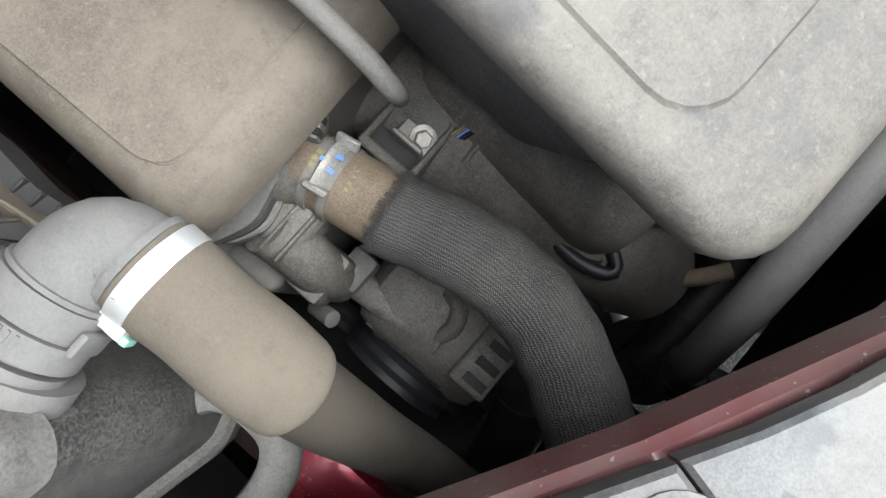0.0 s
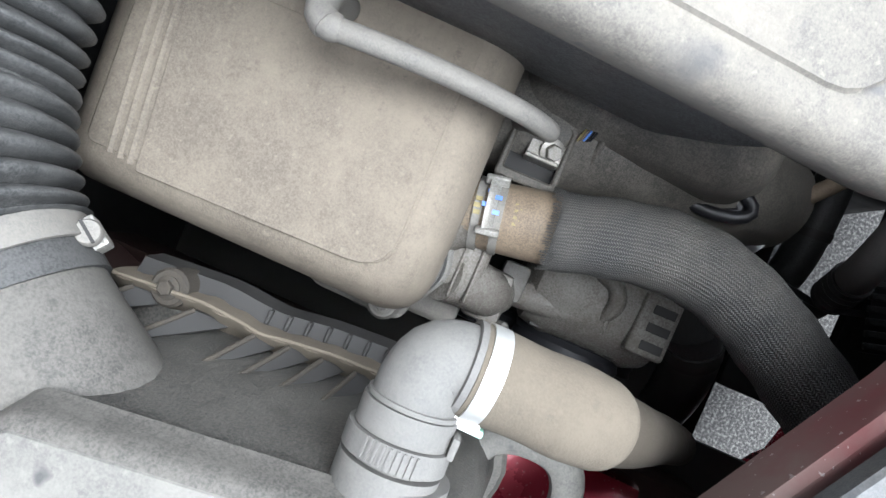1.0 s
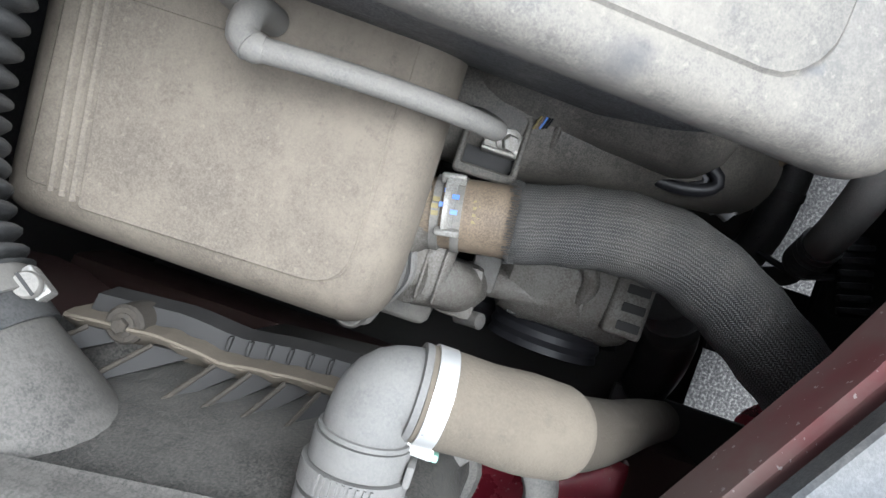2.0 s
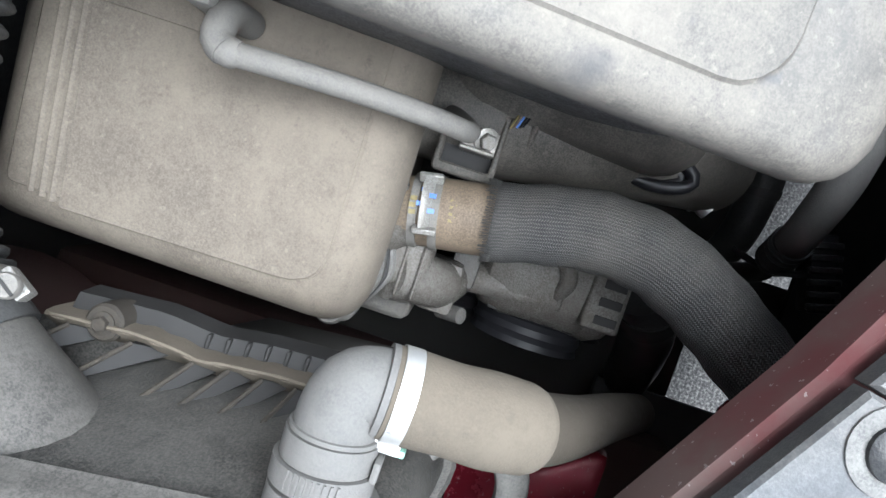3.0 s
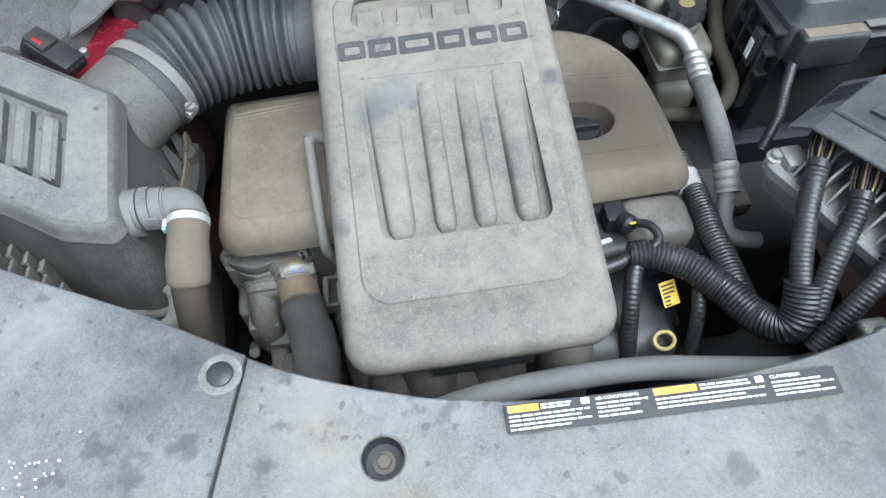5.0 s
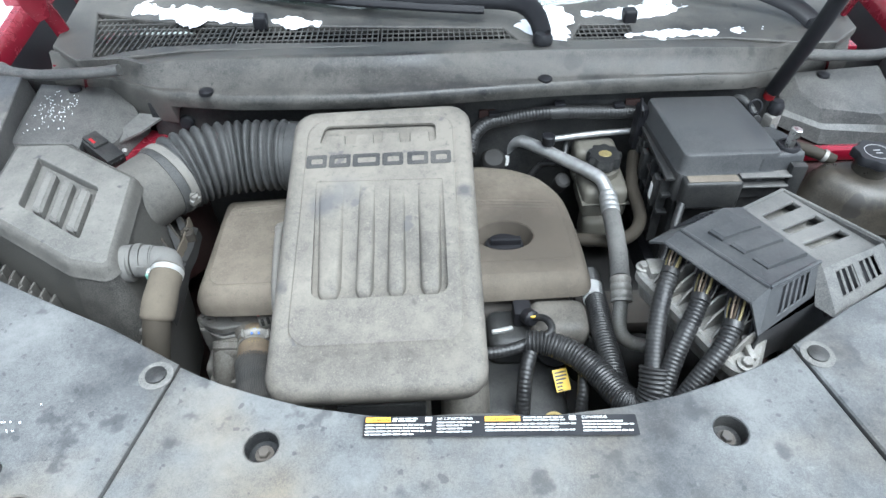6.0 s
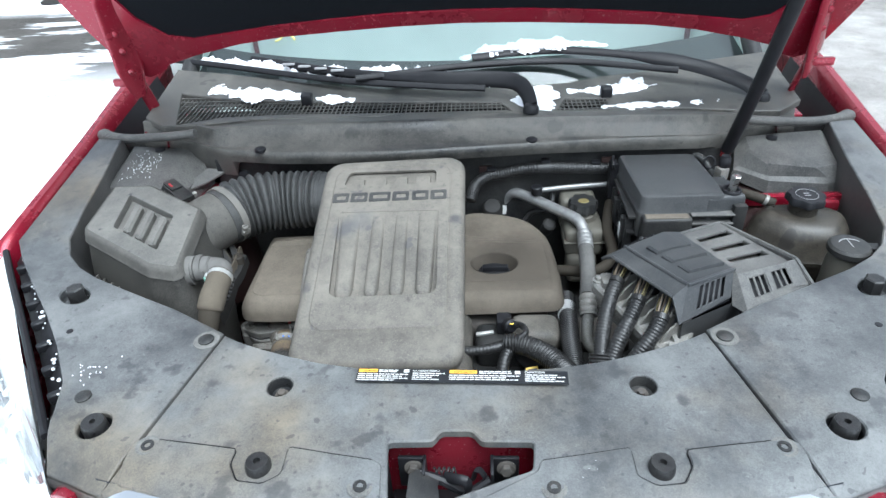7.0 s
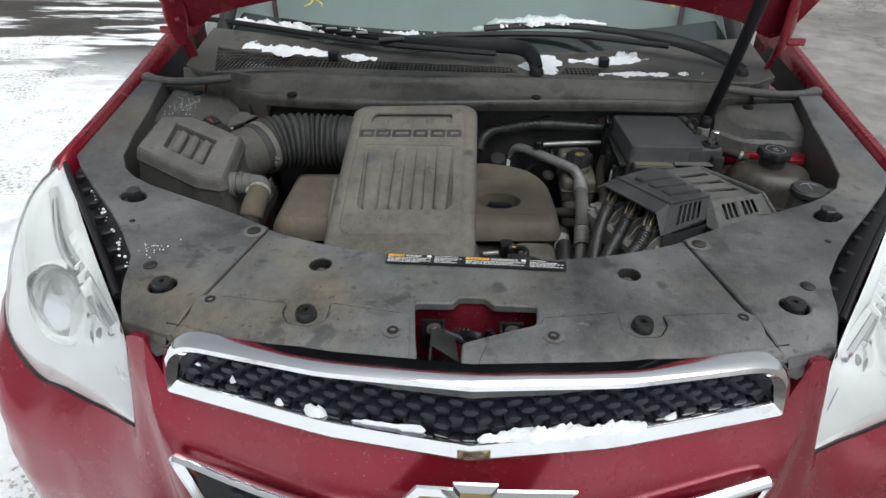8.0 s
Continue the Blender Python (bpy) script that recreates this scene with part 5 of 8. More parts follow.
for x, orange in ((-0.140, 0.026), (-0.066, 0), (-0.016, 0.037), (0.085, 0)):
    if orange:
        tag_bar(x, 0.0080, orange, 0.0058, ORANGE, "orange_block")
rnd = random.Random(4)
for x0, x1, y in ((-0.112, -0.082, 0.0092), (-0.112, -0.088, 0.0065), (-0.140, -0.072, 0.0018), (-0.140, -0.08, -0.0018), (-0.140, -0.072, -0.0055), (-0.140, -0.09, -0.0090), (-0.066, -0.022, 0.0042), (-0.066, -0.030, 0.0006), (-0.066, -0.036, -0.0030), (-0.066, -0.026, -0.0066), (0.024, 0.066, 0.0092), (0.024, 0.070, 0.0062), (-0.016, 0.078, 0.0016), (-0.016, 0.060, -0.0020), (-0.016, 0.076, -0.0056), (0.085, 0.128, 0.0040), (0.085, 0.138, 0.0004), (0.085, 0.124, -0.0032), (0.085, 0.136, -0.0068)):
    x = x0
    while x < x1 - 0.003:
        w = min(x1 - x, rnd.uniform(0.004, 0.011))
        tag_bar(x, y, w, 0.0014, WHITEP)
        x += w + 0.0012
for x in (-0.078, 0.072):
    tag_bar(x, 0.0082, 0.007, 0.0052, WHITEP, "symbol")
for text, x, y, s, mat in (("WARNING", -0.1335, 0.0062, 0.0042, LABEL), ("AVERTISSEMENT", -0.0105, 0.0062, 0.0040, LABEL), ("AIR CONDITIONING", -0.066, 0.0072, 0.0040, WHITEP), ("CLIMATISEUR", 0.085, 0.0072, 0.0044, WHITEP)):
    words(text, s, TAGM @ Matrix.Translation((x, y, 0.0009)), mat, tag)

# ---- snow ----
def snow_patch(pts, width, height, seed, name="snow_patch"):
    """A lumpy ridge of snow along a line."""
    r = random.Random(seed)
    line, total = smooth_path(pts, 0.0045)
    rows = []
    for i, p in enumerate(line):
        f = i / (len(line) - 1)
        grow = max(0.08, math.sin(math.pi * f) ** 0.35) * (0.65 + 0.7 * noise.noise(p * 23 + Vector((seed, 0, 0))) + 0.25 * noise.noise(p * 95))
        d = (line[min(i + 1, len(line) - 1)] - line[max(i - 1, 0)]).normalized()
        across = Vector((-d.y, d.x, 0)).normalized()
        row = []
        for k in range(15):
            a = k / 14
            lump = 0.8 + 0.5 * noise.noise(Vector((p.x * 60, a * 6, seed)))
            fray = 0.30 * noise.noise(p * 160 + Vector((k // 8 * 7, seed, 0)))
            q = p + across * width * grow * ((a - 0.5) * (1 + fray) + 0.12 * noise.noise(p * 40 + Vector((0, 0, seed))))
            up = height * max(0, math.sin(math.pi * a)) ** 0.6 * lump * min(1, grow * 1.3) * (1 + 0.45 * noise.noise(q * 210)) - 0.002
            row.append(q + Vector((0, 0, up)))
        rows.append(row)
    return solo(name, sheet(rows), SNOW, "small drift of white snow left on the car", "snow", "snow patches", "stuff", 80)


snow_patch([(-0.66, 0.965, 1.068), (-0.56, 0.92, 1.062), (-0.45, 0.905, 1.06), (-0.38, 0.885, 1.056)], 0.115, 0.008, 1)
snow_patch([(-0.365, 0.875, 1.055), (-0.26, 0.862, 1.053)], 0.05, 0.012, 2)
snow_patch([(-0.74, 1.10, 1.088), (-0.55, 1.03, 1.088), (-0.30, 0.955, 1.088), (-0.08, 0.935, 1.088), (0.0, 0.935, 1.088)], 0.06, 0.022, 3)
snow_patch([(-0.01, 0.985, 1.105), (0.05, 1.01, 1.116), (0.15, 1.02, 1.122), (0.27, 1.025, 1.124), (0.36, 1.02, 1.118)], 0.13, 0.013, 4)
snow_patch([(0.145, 0.790, 1.052), (0.165, 0.82, 1.054), (0.190, 0.86, 1.058), (0.17, 0.90, 1.062)], 0.125, 0.010, 5)
snow_patch([(0.24, 0.875, 1.054), (0.36, 0.875, 1.056), (0.47, 0.888, 1.058)], 0.055, 0.014, 6)
snow_patch([(0.37, 0.905, 1.06), (0.43, 0.905, 1.062)], 0.045, 0.022, 16)
snow_patch([(0.31, 0.790, 1.050), (0.45, 0.792, 1.050), (0.56, 0.794, 1.049), (0.64, 0.79, 1.045)], 0.052, 0.008, 7)
snow_patch([(0.47, 0.795, 1.050), (0.56, 0.797, 1.049), (0.65, 0.792, 1.045)], 0.045, 0.008, 27)
snow_patch([(-0.715, 0.79, 1.003), (-0.70, 0.90, 1.003)], 0.03, 0.012, 8)
snow_patch([(0.73, 0.80, 1.0), (0.76, 0.86, 1.0), (0.75, 0.95, 1.0)], 0.05, 0.02, 9)
snow_patch([(-0.235, nose(0.235) + 0.006, 0.880), (-0.20, nose(0.2) + 0.006, 0.880)], 0.02, 0.016, 10)
snow_patch([(-0.165, nose(0.165) + 0.003, 0.880), (-0.115, nose(0.115) + 0.003, 0.880), (-0.06, nose(0.06) + 0.003, 0.880)], 0.022, 0.014, 11)
snow_patch([(0.01, nose(0.01) - 0.002, 0.878), (0.07, nose(0.07) - 0.002, 0.879), (0.14, nose(0.14) - 0.002, 0.880), (0.22, nose(0.22) - 0.002, 0.880), (0.245, nose(0.245), 0.880)], 0.030, 0.022, 12)
snow_patch([(-0.345, nose(0.345) + 0.004, 0.905), (-0.335, nose(0.335) + 0.004, 0.905)], 0.012, 0.014, 21)
snow_patch([(-0.395, nose(0.395) + 0.002, 0.925), (-0.385, nose(0.385) + 0.002, 0.925)], 0.012, 0.010, 22)
snow_patch([(-0.28, nose(0.28) + 0.006, 0.880), (-0.265, nose(0.265) + 0.006, 0.880)], 0.012, 0.016, 13)
snow_patch([(0.145, -0.130, 0.988), (0.165, -0.136, 0.988)], 0.012, 0.005, 14)
snow_patch([(0.27, nose(0.27) + 0.006, 0.880), (0.29, nose(0.29) + 0.006, 0.880)], 0.012, 0.012, 15)


# ================= things in the engine bay =================

# ---- intake resonator: a sloping dusty box with a dished, ribbed panel ----
RES = Matrix.Translation((-0.138, 0.327, 0.9863)) @ Matrix.Rotation(radians(14.27), 4, "X") @ Matrix.Rotation(radians(-2.5), 4, "Y")
res = thing("intake_resonator", (-0.138, 0.327, 0.90), "grey dust-covered plastic intake resonator box over the engine", "engine cover")


def res_part(name, bm, material=None, label="", parent=None, sharp=38.0):
    bmesh.ops.transform(bm, matrix=RES, verts=bm.verts)
    return part(name, bm, material or RESON, parent or res, label, sharp)


HX, HY, CX, CY = 0.1405, 0.2415, 0.0015, 0.0035
sides = [rrect(CX, CY, HX - 0.004, HY - 0.004, 0.032, -0.040), rrect(CX, CY, HX, HY, 0.034, -0.024), rrect(CX, CY, HX, HY, 0.034, -0.017)]
for k in range(1, 6):
    a = radians(18 * k)
    sides.append(rrect(CX, CY, HX - 0.015 * (1 - math.cos(a)), HY - 0.017 * (1 - math.cos(a)), 0.034 - 0.004 * (1 - math.cos(a)), -0.017 + 0.017 * math.sin(a)))
for d, z in ((0.0, 0.0), (0.0014, -0.0009), (0.0026, -0.0009), (0.0042, 0.0008)):
    sides.append(rrect(0.0005, 0.0230, 0.1160 - d, 0.197 - d, 0.030, z))
# the deep body stands back under the rim; thinner dust and shade are put into its colour
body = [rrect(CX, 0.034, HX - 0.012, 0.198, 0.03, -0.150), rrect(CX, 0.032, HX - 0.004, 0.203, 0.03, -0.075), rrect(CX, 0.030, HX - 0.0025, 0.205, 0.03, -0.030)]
res_part("side_wall", stack(body, True, False), RESWALL, "darker side wall, thin dust and shade put into its colour")
res_part("shell", stack(sides, True, False))
plateau = [(p.x, p.y) for p in sides[-1]]
dish = rounded([(-0.086, -0.1045), (0.0965, -0.1045), (0.0945, 0.088), (-0.0925, 0.094)], [0.018, 0.018, 0.004, 0.004], 6)
recess = rounded([(-0.0935, 0.166), (0.0880, 0.161), (0.0870, 0.200), (-0.0860, 0.205)], 0.010, 4)
res_part("top", plate(plateau, [dish, recess], -0.004, 0.0008, 0.0002, under=False))
# the floor falls away towards the front; at its foot a short ramp climbs to the rim
def floor_z(y):
    fall = -0.0150 * max(0.0, min(1.0, (0.085 - y) / 0.165)) ** 0.85
    return fall + 0.0050 * max(0.0, min(1.0, (-0.076 - y) / 0.026))


rows = [[(x, y, floor_z(y)) for x in (-0.098, -0.089, 0.0, 0.09, 0.101)] for y in [-0.108 + 0.202 * k / 30 for k in range(31)]]
res_part("dish_floor", sheet(rows))
for x0, x1, t0, t1 in ((-0.0800, -0.0490, -0.0890, -0.0500), (-0.0292, -0.0045, -0.0288, -0.0042), (0.0134, 0.0396, 0.0152, 0.0386), (0.0588, 0.0868, 0.0568, 0.0925)):
    rib = []
    for k in range(25):
        y = -0.1000 + 0.190 * k / 24
        f = k / 24
        lo, hi = x0 + (t0 - x0) * f, x1 + (t1 - x1) * f
        nose_in = max(0.0, 1 - (y + 0.100) / 0.016)
        lo, hi = lo + 0.005 * nose_in ** 2, hi - 0.005 * nose_in ** 2
        lift = (0.0006 - floor_z(y)) * math.sqrt(max(0.0, 1 - nose_in ** 2)) * 0.97 + 0.0006
        mid, w = (lo + hi) / 2, (hi - lo) / 2
        rib.append([(mid + u * w, y, floor_z(y) - 0.0012 + lift * q) for u, q in ((-1, 0.0), (-0.93, 0.35), (-0.84, 0.72), (-0.68, 0.93), (-0.4, 1.0), (0, 1.03), (0.4, 1.0), (0.68, 0.93), (0.84, 0.72), (0.93, 0.35), (1, 0.0))])
    res_part("rib", sheet(rib), sharp=60.0)
rows = [[(x, y, -0.0085 + 0.0062 * (0.205 - y) / 0.045) for x in (-0.099, 0.0, 0.095)] for y in (0.156, 0.180, 0.209)]
res_part("recess_floor", sheet(rows))
for x, w in ((-0.0690, 0.0185), (-0.0235, 0.0165), (0.0180, 0.0165), (0.0620, 0.0175)):
    tab = [[Vector((x + u * w * t, y, z)) for u, y, z in ((-1, 0.157, -0.010), (1, 0.157, -0.010), (0.86, 0.187, -0.010), (-0.86, 0.187, -0.010))] for t in (1.0,)] + [[Vector((x + u * w * 0.86, y, 0.0005)) for u, y in ((-1, 0.158), (1, 0.158), (0.86, 0.183), (-0.86, 0.183))]]
    res_part("tab", stack(tab, False, True))
# six plain dark blocks where the maker's word stands
for x0, x1 in ((-0.1105, -0.0790), (-0.0755, -0.0430), (-0.0400, 0.0015), (0.0050, 0.0370), (0.0425, 0.0745), (0.0780, 0.1090)):
    y = 0.1310 - 0.018 * (x0 + x1) / 2
    o = rounded([(x0, y - 0.0125), (x1, y - 0.0125), (x1, y + 0.0125), (x0, y + 0.0125)], 0.004)
    i = rounded([(x0 + 0.008, y - 0.0050), (x1 - 0.0065, y - 0.0050), (x1 - 0.0065, y + 0.0050), (x0 + 0.008, y + 0.0050)], 0.002)
    res_part("block", plate(o, [i], 0.0004, 0.0018, 0.0005), LETTER, "dark raised block")
part("mount_flange", box(-0.19, -0.075, 0.115, 0.16, 0.845, 0.875, 0.006), BLACKDUST, res)

# ---- engine cover ----
ec = thing("engine_cover", (-0.1, 0.45, 0.84), "brown dust-covered plastic engine cover with oil filler well", "engine cover")
RAW = [(-0.436, 0.324), (-0.37, 0.3215), (0.192, 0.331), (0.193, 0.45), (0.183, 0.560), (0.145, 0.622), (0.090, 0.650), (0.02, 0.662), (-0.15, 0.60), (-0.30, 0.580), (-0.434, 0.572)]
RADII = [0.046, 0.02, 0.032, 0.05, 0.05, 0.04, 0.03, 0.03, 0.05, 0.03, 0.02]


def plan(d):
    return rounded(inset(RAW, d), [max(0.006, r - d) for r in RADII], 6)


well = ellipse(0.060, 0.444, 0.047, 0.035, 32)
tops = [[Vector((x, y, z)) for x, y in plan(d)] for d, z in ((0.004, 0.787), (0.0, 0.7950), (0.001, 0.8330), (0.0035, 0.8450), (0.0075, 0.8535), (0.013, 0.8598), (0.019, 0.8638), (0.0255, 0.8655))]
tops = [[Vector((p.x, p.y, p.z if p.z > 0.84 else p.z + (0.840 - p.z) * (0.60 + 0.26 * max(0.0, min(1.0, (p.x + 0.10) / 0.10))))) for p in loop] for loop in tops]
part("shell", stack(tops, False, False), COVER, ec)
part("top", plate(plan(0.0255), [well], 0.8610, 0.8657, 0.0006, under=False), COVER, ec)
m = Matrix.Translation((0.060, 0.444, 0.8650)) @ Matrix.Diagonal((0.94, 0.70, 1, 1))
part("filler_well", lathe([(0.0505, 0.001), (0.047, -0.010), (0.040, -0.028), (0.004, -0.030)], 28, m, caps=False), COVER, ec)
frame_l = rounded([(-0.4120, 0.3485), (-0.290, 0.3505), (-0.290, 0.526), (-0.4150, 0.512)], [0.026, 0.002, 0.002, 0.003], 5)
part("raised_field", plate(frame_l, (), 0.8650, 0.8667, 0.0007), COVER, ec)
frame_r = rounded([(0.0, 0.382), (0.167, 0.386), (0.163, 0.515), (0.0, 0.508)], [0.002, 0.02, 0.003, 0.002], 5)
part("raised_field", plate(frame_r, [inset(well[::-1], -0.002)], 0.8650, 0.8667, 0.0007), COVER, ec)
for k in range(3):
    y = 0.519 + 0.0085 * k
    part("ridge", tube([(-0.4125 + 0.001 * k, y - 0.002 - 0.0015 * k, 0.8652), (-0.35, y + 0.005 - 0.0015 * k, 0.8652), (-0.288, y + 0.011 - 0.0015 * k, 0.8652)], 0.0024, 8, 0.02, flat=0.8), COVER, ec)
    part("ridge", tube([(0.0, y + 0.006, 0.8652), (0.09, y, 0.8652), (0.158 - 0.004 * k, y - 0.006, 0.8652)], 0.0021, 8, 0.02, flat=0.8), COVER, ec)
cap = thing("oil_cap", (0.060, 0.444, 0.837), "black ribbed oil filler cap sunk in the engine cover", "cap")
part("cap", lathe([(0.032, 0.0), (0.033, 0.012), (0.030, 0.016), (0.002, 0.017)], 26, Matrix.Translation((0.060, 0.444, 0.833)) @ Matrix.Diagonal((1, 0.78, 1, 1))), BLACK, cap)
part("grip", box(0.036, 0.088, 0.438, 0.450, 0.845, 0.860, 0.003), BLACK, cap)

# breather pipe along the cover's edge
bp = thing("breather_pipe", (-0.30, 0.42, 0.88), "grey dusty breather pipe lying over the engine cover", "pipe")
part("pipe", tube([(-0.302, 0.420, 0.914), (-0.3005, 0.392, 0.911), (-0.299, 0.362, 0.904), (-0.298, 0.332, 0.893), (-0.2972, 0.308, 0.878), (-0.296, 0.294, 0.858), (-0.290, 0.297, 0.830), (-0.281, 0.308, 0.790), (-0.274, 0.316, 0.745)], 0.0064, 18, 0.005), PIPEGREY, bp)
part("collar", tube([(-0.3022, 0.4245, 0.9142), (-0.3012, 0.4135, 0.9136)], 0.0080, 20, 0.002, lambda s, t: 0.0066 + 0.0014 * math.sin(math.pi * s / t)), PIPEGREY, bp)
part("socket", tube([(-0.3018, 0.421, 0.914), (-0.298, 0.427, 0.913), (-0.290, 0.429, 0.910), (-0.281, 0.430, 0.900), (-0.278, 0.431, 0.870)], 0.0085, 18, 0.004), PIPEGREY, bp)
part("clip", box(-0.284, -0.272, 0.433, 0.449, 0.885, 0.920, 0.003), PIPEGREY, bp)

# ---- engine mass under the covers ----
eng = thing("engine", (-0.05, 0.4, 0.5), "grimy engine block and head under the plastic covers", "engine")
part("head", box(-0.395, 0.165, 0.335, 0.60, 0.62, 0.802, 0.02, 3), BLOCK, eng)
part("block", box(-0.32, 0.20, 0.22, 0.60, 0.33, 0.64, 0.02, 3), DEEP, eng)
part("intake_manifold", box(-0.27, -0.07, 0.12, 0.33, 0.55, 0.775, 0.05, 5), MANIFOLD, eng, "dusty black plastic intake manifold")
part("manifold_end", box(-0.072, 0.14, 0.13, 0.33, 0.55, 0.765, 0.05, 5), BLACKDUST, eng)
for k in range(3):
    x = -0.19 + 0.085 * k
    part("runner", tube([(x, 0.33, 0.80), (x, 0.24, 0.815), (x, 0.16, 0.77), (x, 0.135, 0.68)], 0.036, 14, 0.03), MANIFOLD, eng)
part("chain_cover", box(-0.445, -0.37, 0.30, 0.56, 0.55, 0.715, 0.012, 3), PIPEGREY, eng, "dusty cast cover")
part("cover_ledge", plate(rounded([(-0.447, 0.338), (-0.40, 0.328), (-0.39, 0.55), (-0.425, 0.55), (-0.427, 0.425), (-0.446, 0.408)], 0.008, 3), (), 0.750, 0.776, 0.004), PIPEGREY, eng)
part("web", box(-0.447, -0.41, 0.345, 0.352, 0.70, 0.765, 0.002), PIPEGREY, eng)
part("web", box(-0.447, -0.41, 0.398, 0.405, 0.70, 0.765, 0.002), PIPEGREY, eng)
part("pocket", box(-0.455, -0.43, 0.36, 0.385, 0.705, 0.722, 0.003), DEEP, eng)
for y, z in ((0.352, 0.798),):
    part("boss", lathe([(0.013, -0.06), (0.012, 0.0), (0.010, 0.003)], 18, Matrix.Translation((-0.437, y, z - 0.012))), PIPEGREY, eng)
    hexbolt((-0.437, y, z - 0.010), (0, 0, 1), 0.0055, PIPEGREY, eng)
part("valve_body", box(0.02, 0.165, 0.255, 0.335, 0.755, 0.812, 0.024, 5), BLACKDUST, eng)
part("valve_body", box(0.085, 0.178, 0.262, 0.335, 0.78, 0.834, 0.026, 5), MANIFOLD, eng)
part("valve_dome", lathe([(0.034, -0.03), (0.034, 0.0), (0.031, 0.006), (0.012, 0.010), (0.002, 0.010)], 26, aim((0.122, 0.262, 0.800), (0.05, -0.8, 0.6))), BLACK, eng)

# ---- coolant outlet, clamp and braided hose ----
th = thing("coolant_outlet", (-0.375, 0.315, 0.75), "dusty cast aluminium coolant outlet housing", "housing")
part("body", box(-0.412, -0.352, 0.294, 0.352, 0.715, 0.772, 0.016, 3), CASTLIGHT, th)
part("neck", tube([(-0.378, 0.352, 0.766), (-0.360, 0.330, 0.769), (-0.352, 0.312, 0.770)], 0.0262, 24, 0.005, lambda s, t: 0.0262 - 0.0022 * min(1.0, s / 0.03)), CASTLIGHT, th)
part("upper_flange", plate(rounded([(-0.438, 0.336), (-0.404, 0.3215), (-0.372, 0.330), (-0.340, 0.322), (-0.318, 0.335), (-0.316, 0.372), (-0.438, 0.372)], 0.010, 4), (), 0.780, 0.7915, 0.0018), CAST, th)
part("gasket", plate(rounded([(-0.434, 0.334), (-0.404, 0.3195), (-0.372, 0.328), (-0.344, 0.320), (-0.322, 0.333), (-0.320, 0.368), (-0.434, 0.368)], 0.010, 4), (), 0.7765, 0.780, 0.0006), DEEP, th)
part("lower_flange", plate(rounded([(-0.430, 0.331), (-0.402, 0.3155), (-0.370, 0.325), (-0.346, 0.318), (-0.326, 0.331), (-0.324, 0.366), (-0.430, 0.366)], 0.010, 4), (), 0.764, 0.7765, 0.0018), CAST, th)
part("front_lobe", tube([(-0.402, 0.322, 0.762), (-0.402, 0.302, 0.742), (-0.404, 0.286, 0.716), (-0.404, 0.278, 0.66)], 0.0205, 18, 0.008), CASTLIGHT, th)
part("square_boss", box(-0.428, -0.384, 0.268, 0.300, 0.668, 0.722, 0.006), CASTLIGHT, th)
part("side_lug", box(-0.405, -0.372, 0.256, 0.280, 0.655, 0.690, 0.005), CAST, th)
for k in range(3):
    part("cast_rib", box(-0.416, -0.352, 0.2985 + 0.013 * k, 0.3015 + 0.013 * k, 0.735, 0.7735, 0.0012, 1), CASTLIGHT, th)
for x, y in ((-0.424, 0.344), (-0.333, 0.344)):
    part("bolt_boss", lathe([(0.0095, -0.02), (0.0095, 0.0), (0.0085, 0.0012)], 18, Matrix.Translation((x, y, 0.7915))), CAST, th)
    hexbolt((x, y, 0.7925), (0, 0, 1), 0.0052, CAST, th)
part("lower_bolt", lathe([(0.0075, -0.02), (0.0075, 0.006), (0.0055, 0.007)], 16, aim((-0.432, 0.262, 0.668), (0.1, -0.6, 0.5))), CAST, th, "rusty bolt head")
sensor = thing("sensor_plug", (-0.334, 0.337, 0.79), "small grey and red sensor plug on the coolant outlet", "connector")
SENSOR = Matrix.Translation((-0.334, 0.336, 0.796)) @ Matrix.Rotation(radians(24), 4, "Z")
part("body", box(-0.0100, 0.0100, -0.0095, 0.0095, -0.008, 0.008, 0.0025, 2, SENSOR), PIPEGREY, sensor)
for x in (-0.005, 0.004):
    part("socket", box(x - 0.0026, x + 0.0026, -0.0102, -0.004, -0.003, 0.0086, 0.0008, 1, SENSOR), DEEP, sensor)
part("lock", box(-0.010, -0.004, 0.004, 0.015, 0.004, 0.0125, 0.0015, 1, SENSOR), REDP, sensor, "red lock tab")
HOSE = [(-0.3555, 0.330, 0.7695), (-0.350, 0.309, 0.7705), (-0.3405, 0.255, 0.775), (-0.331, 0.220, 0.780), (-0.3255, 0.185, 0.784), (-0.3285, 0.150, 0.786), (-0.341, 0.118, 0.789), (-0.358, 0.090, 0.793), (-0.377, 0.062, 0.796), (-0.397, 0.030, 0.793), (-0.416, 0.0, 0.783)]
rh = thing("radiator_hose", (-0.33, 0.15, 0.72), "thick radiator hose in a woven dark grey sleeve", "hose")
part("rubber", tube(HOSE[:5], 0.0262, 28, 0.006, lambda s, t: 0.0248 + 0.0014 * min(1.0, s / 0.04)), HOSEBROWN, rh, "brown bare rubber end")
part("sleeve", tube([(-0.3417, 0.262, 0.7745), (-0.3405, 0.255, 0.775)] + HOSE[3:], 0.0288, 44, 0.004, lambda s, t: 0.0282 + 0.0006 * math.sin(s * 190) + 0.0009 * min(1.0, s / 0.08) + 0.0008 * math.exp(-s / 0.004)), BRAID, rh)
fr = random.Random(7)
fray = bmesh.new()
ax = Vector((0.175, -0.98, 0.07)).normalized()
o1 = ax.orthogonal().normalized()
o2 = ax.cross(o1)
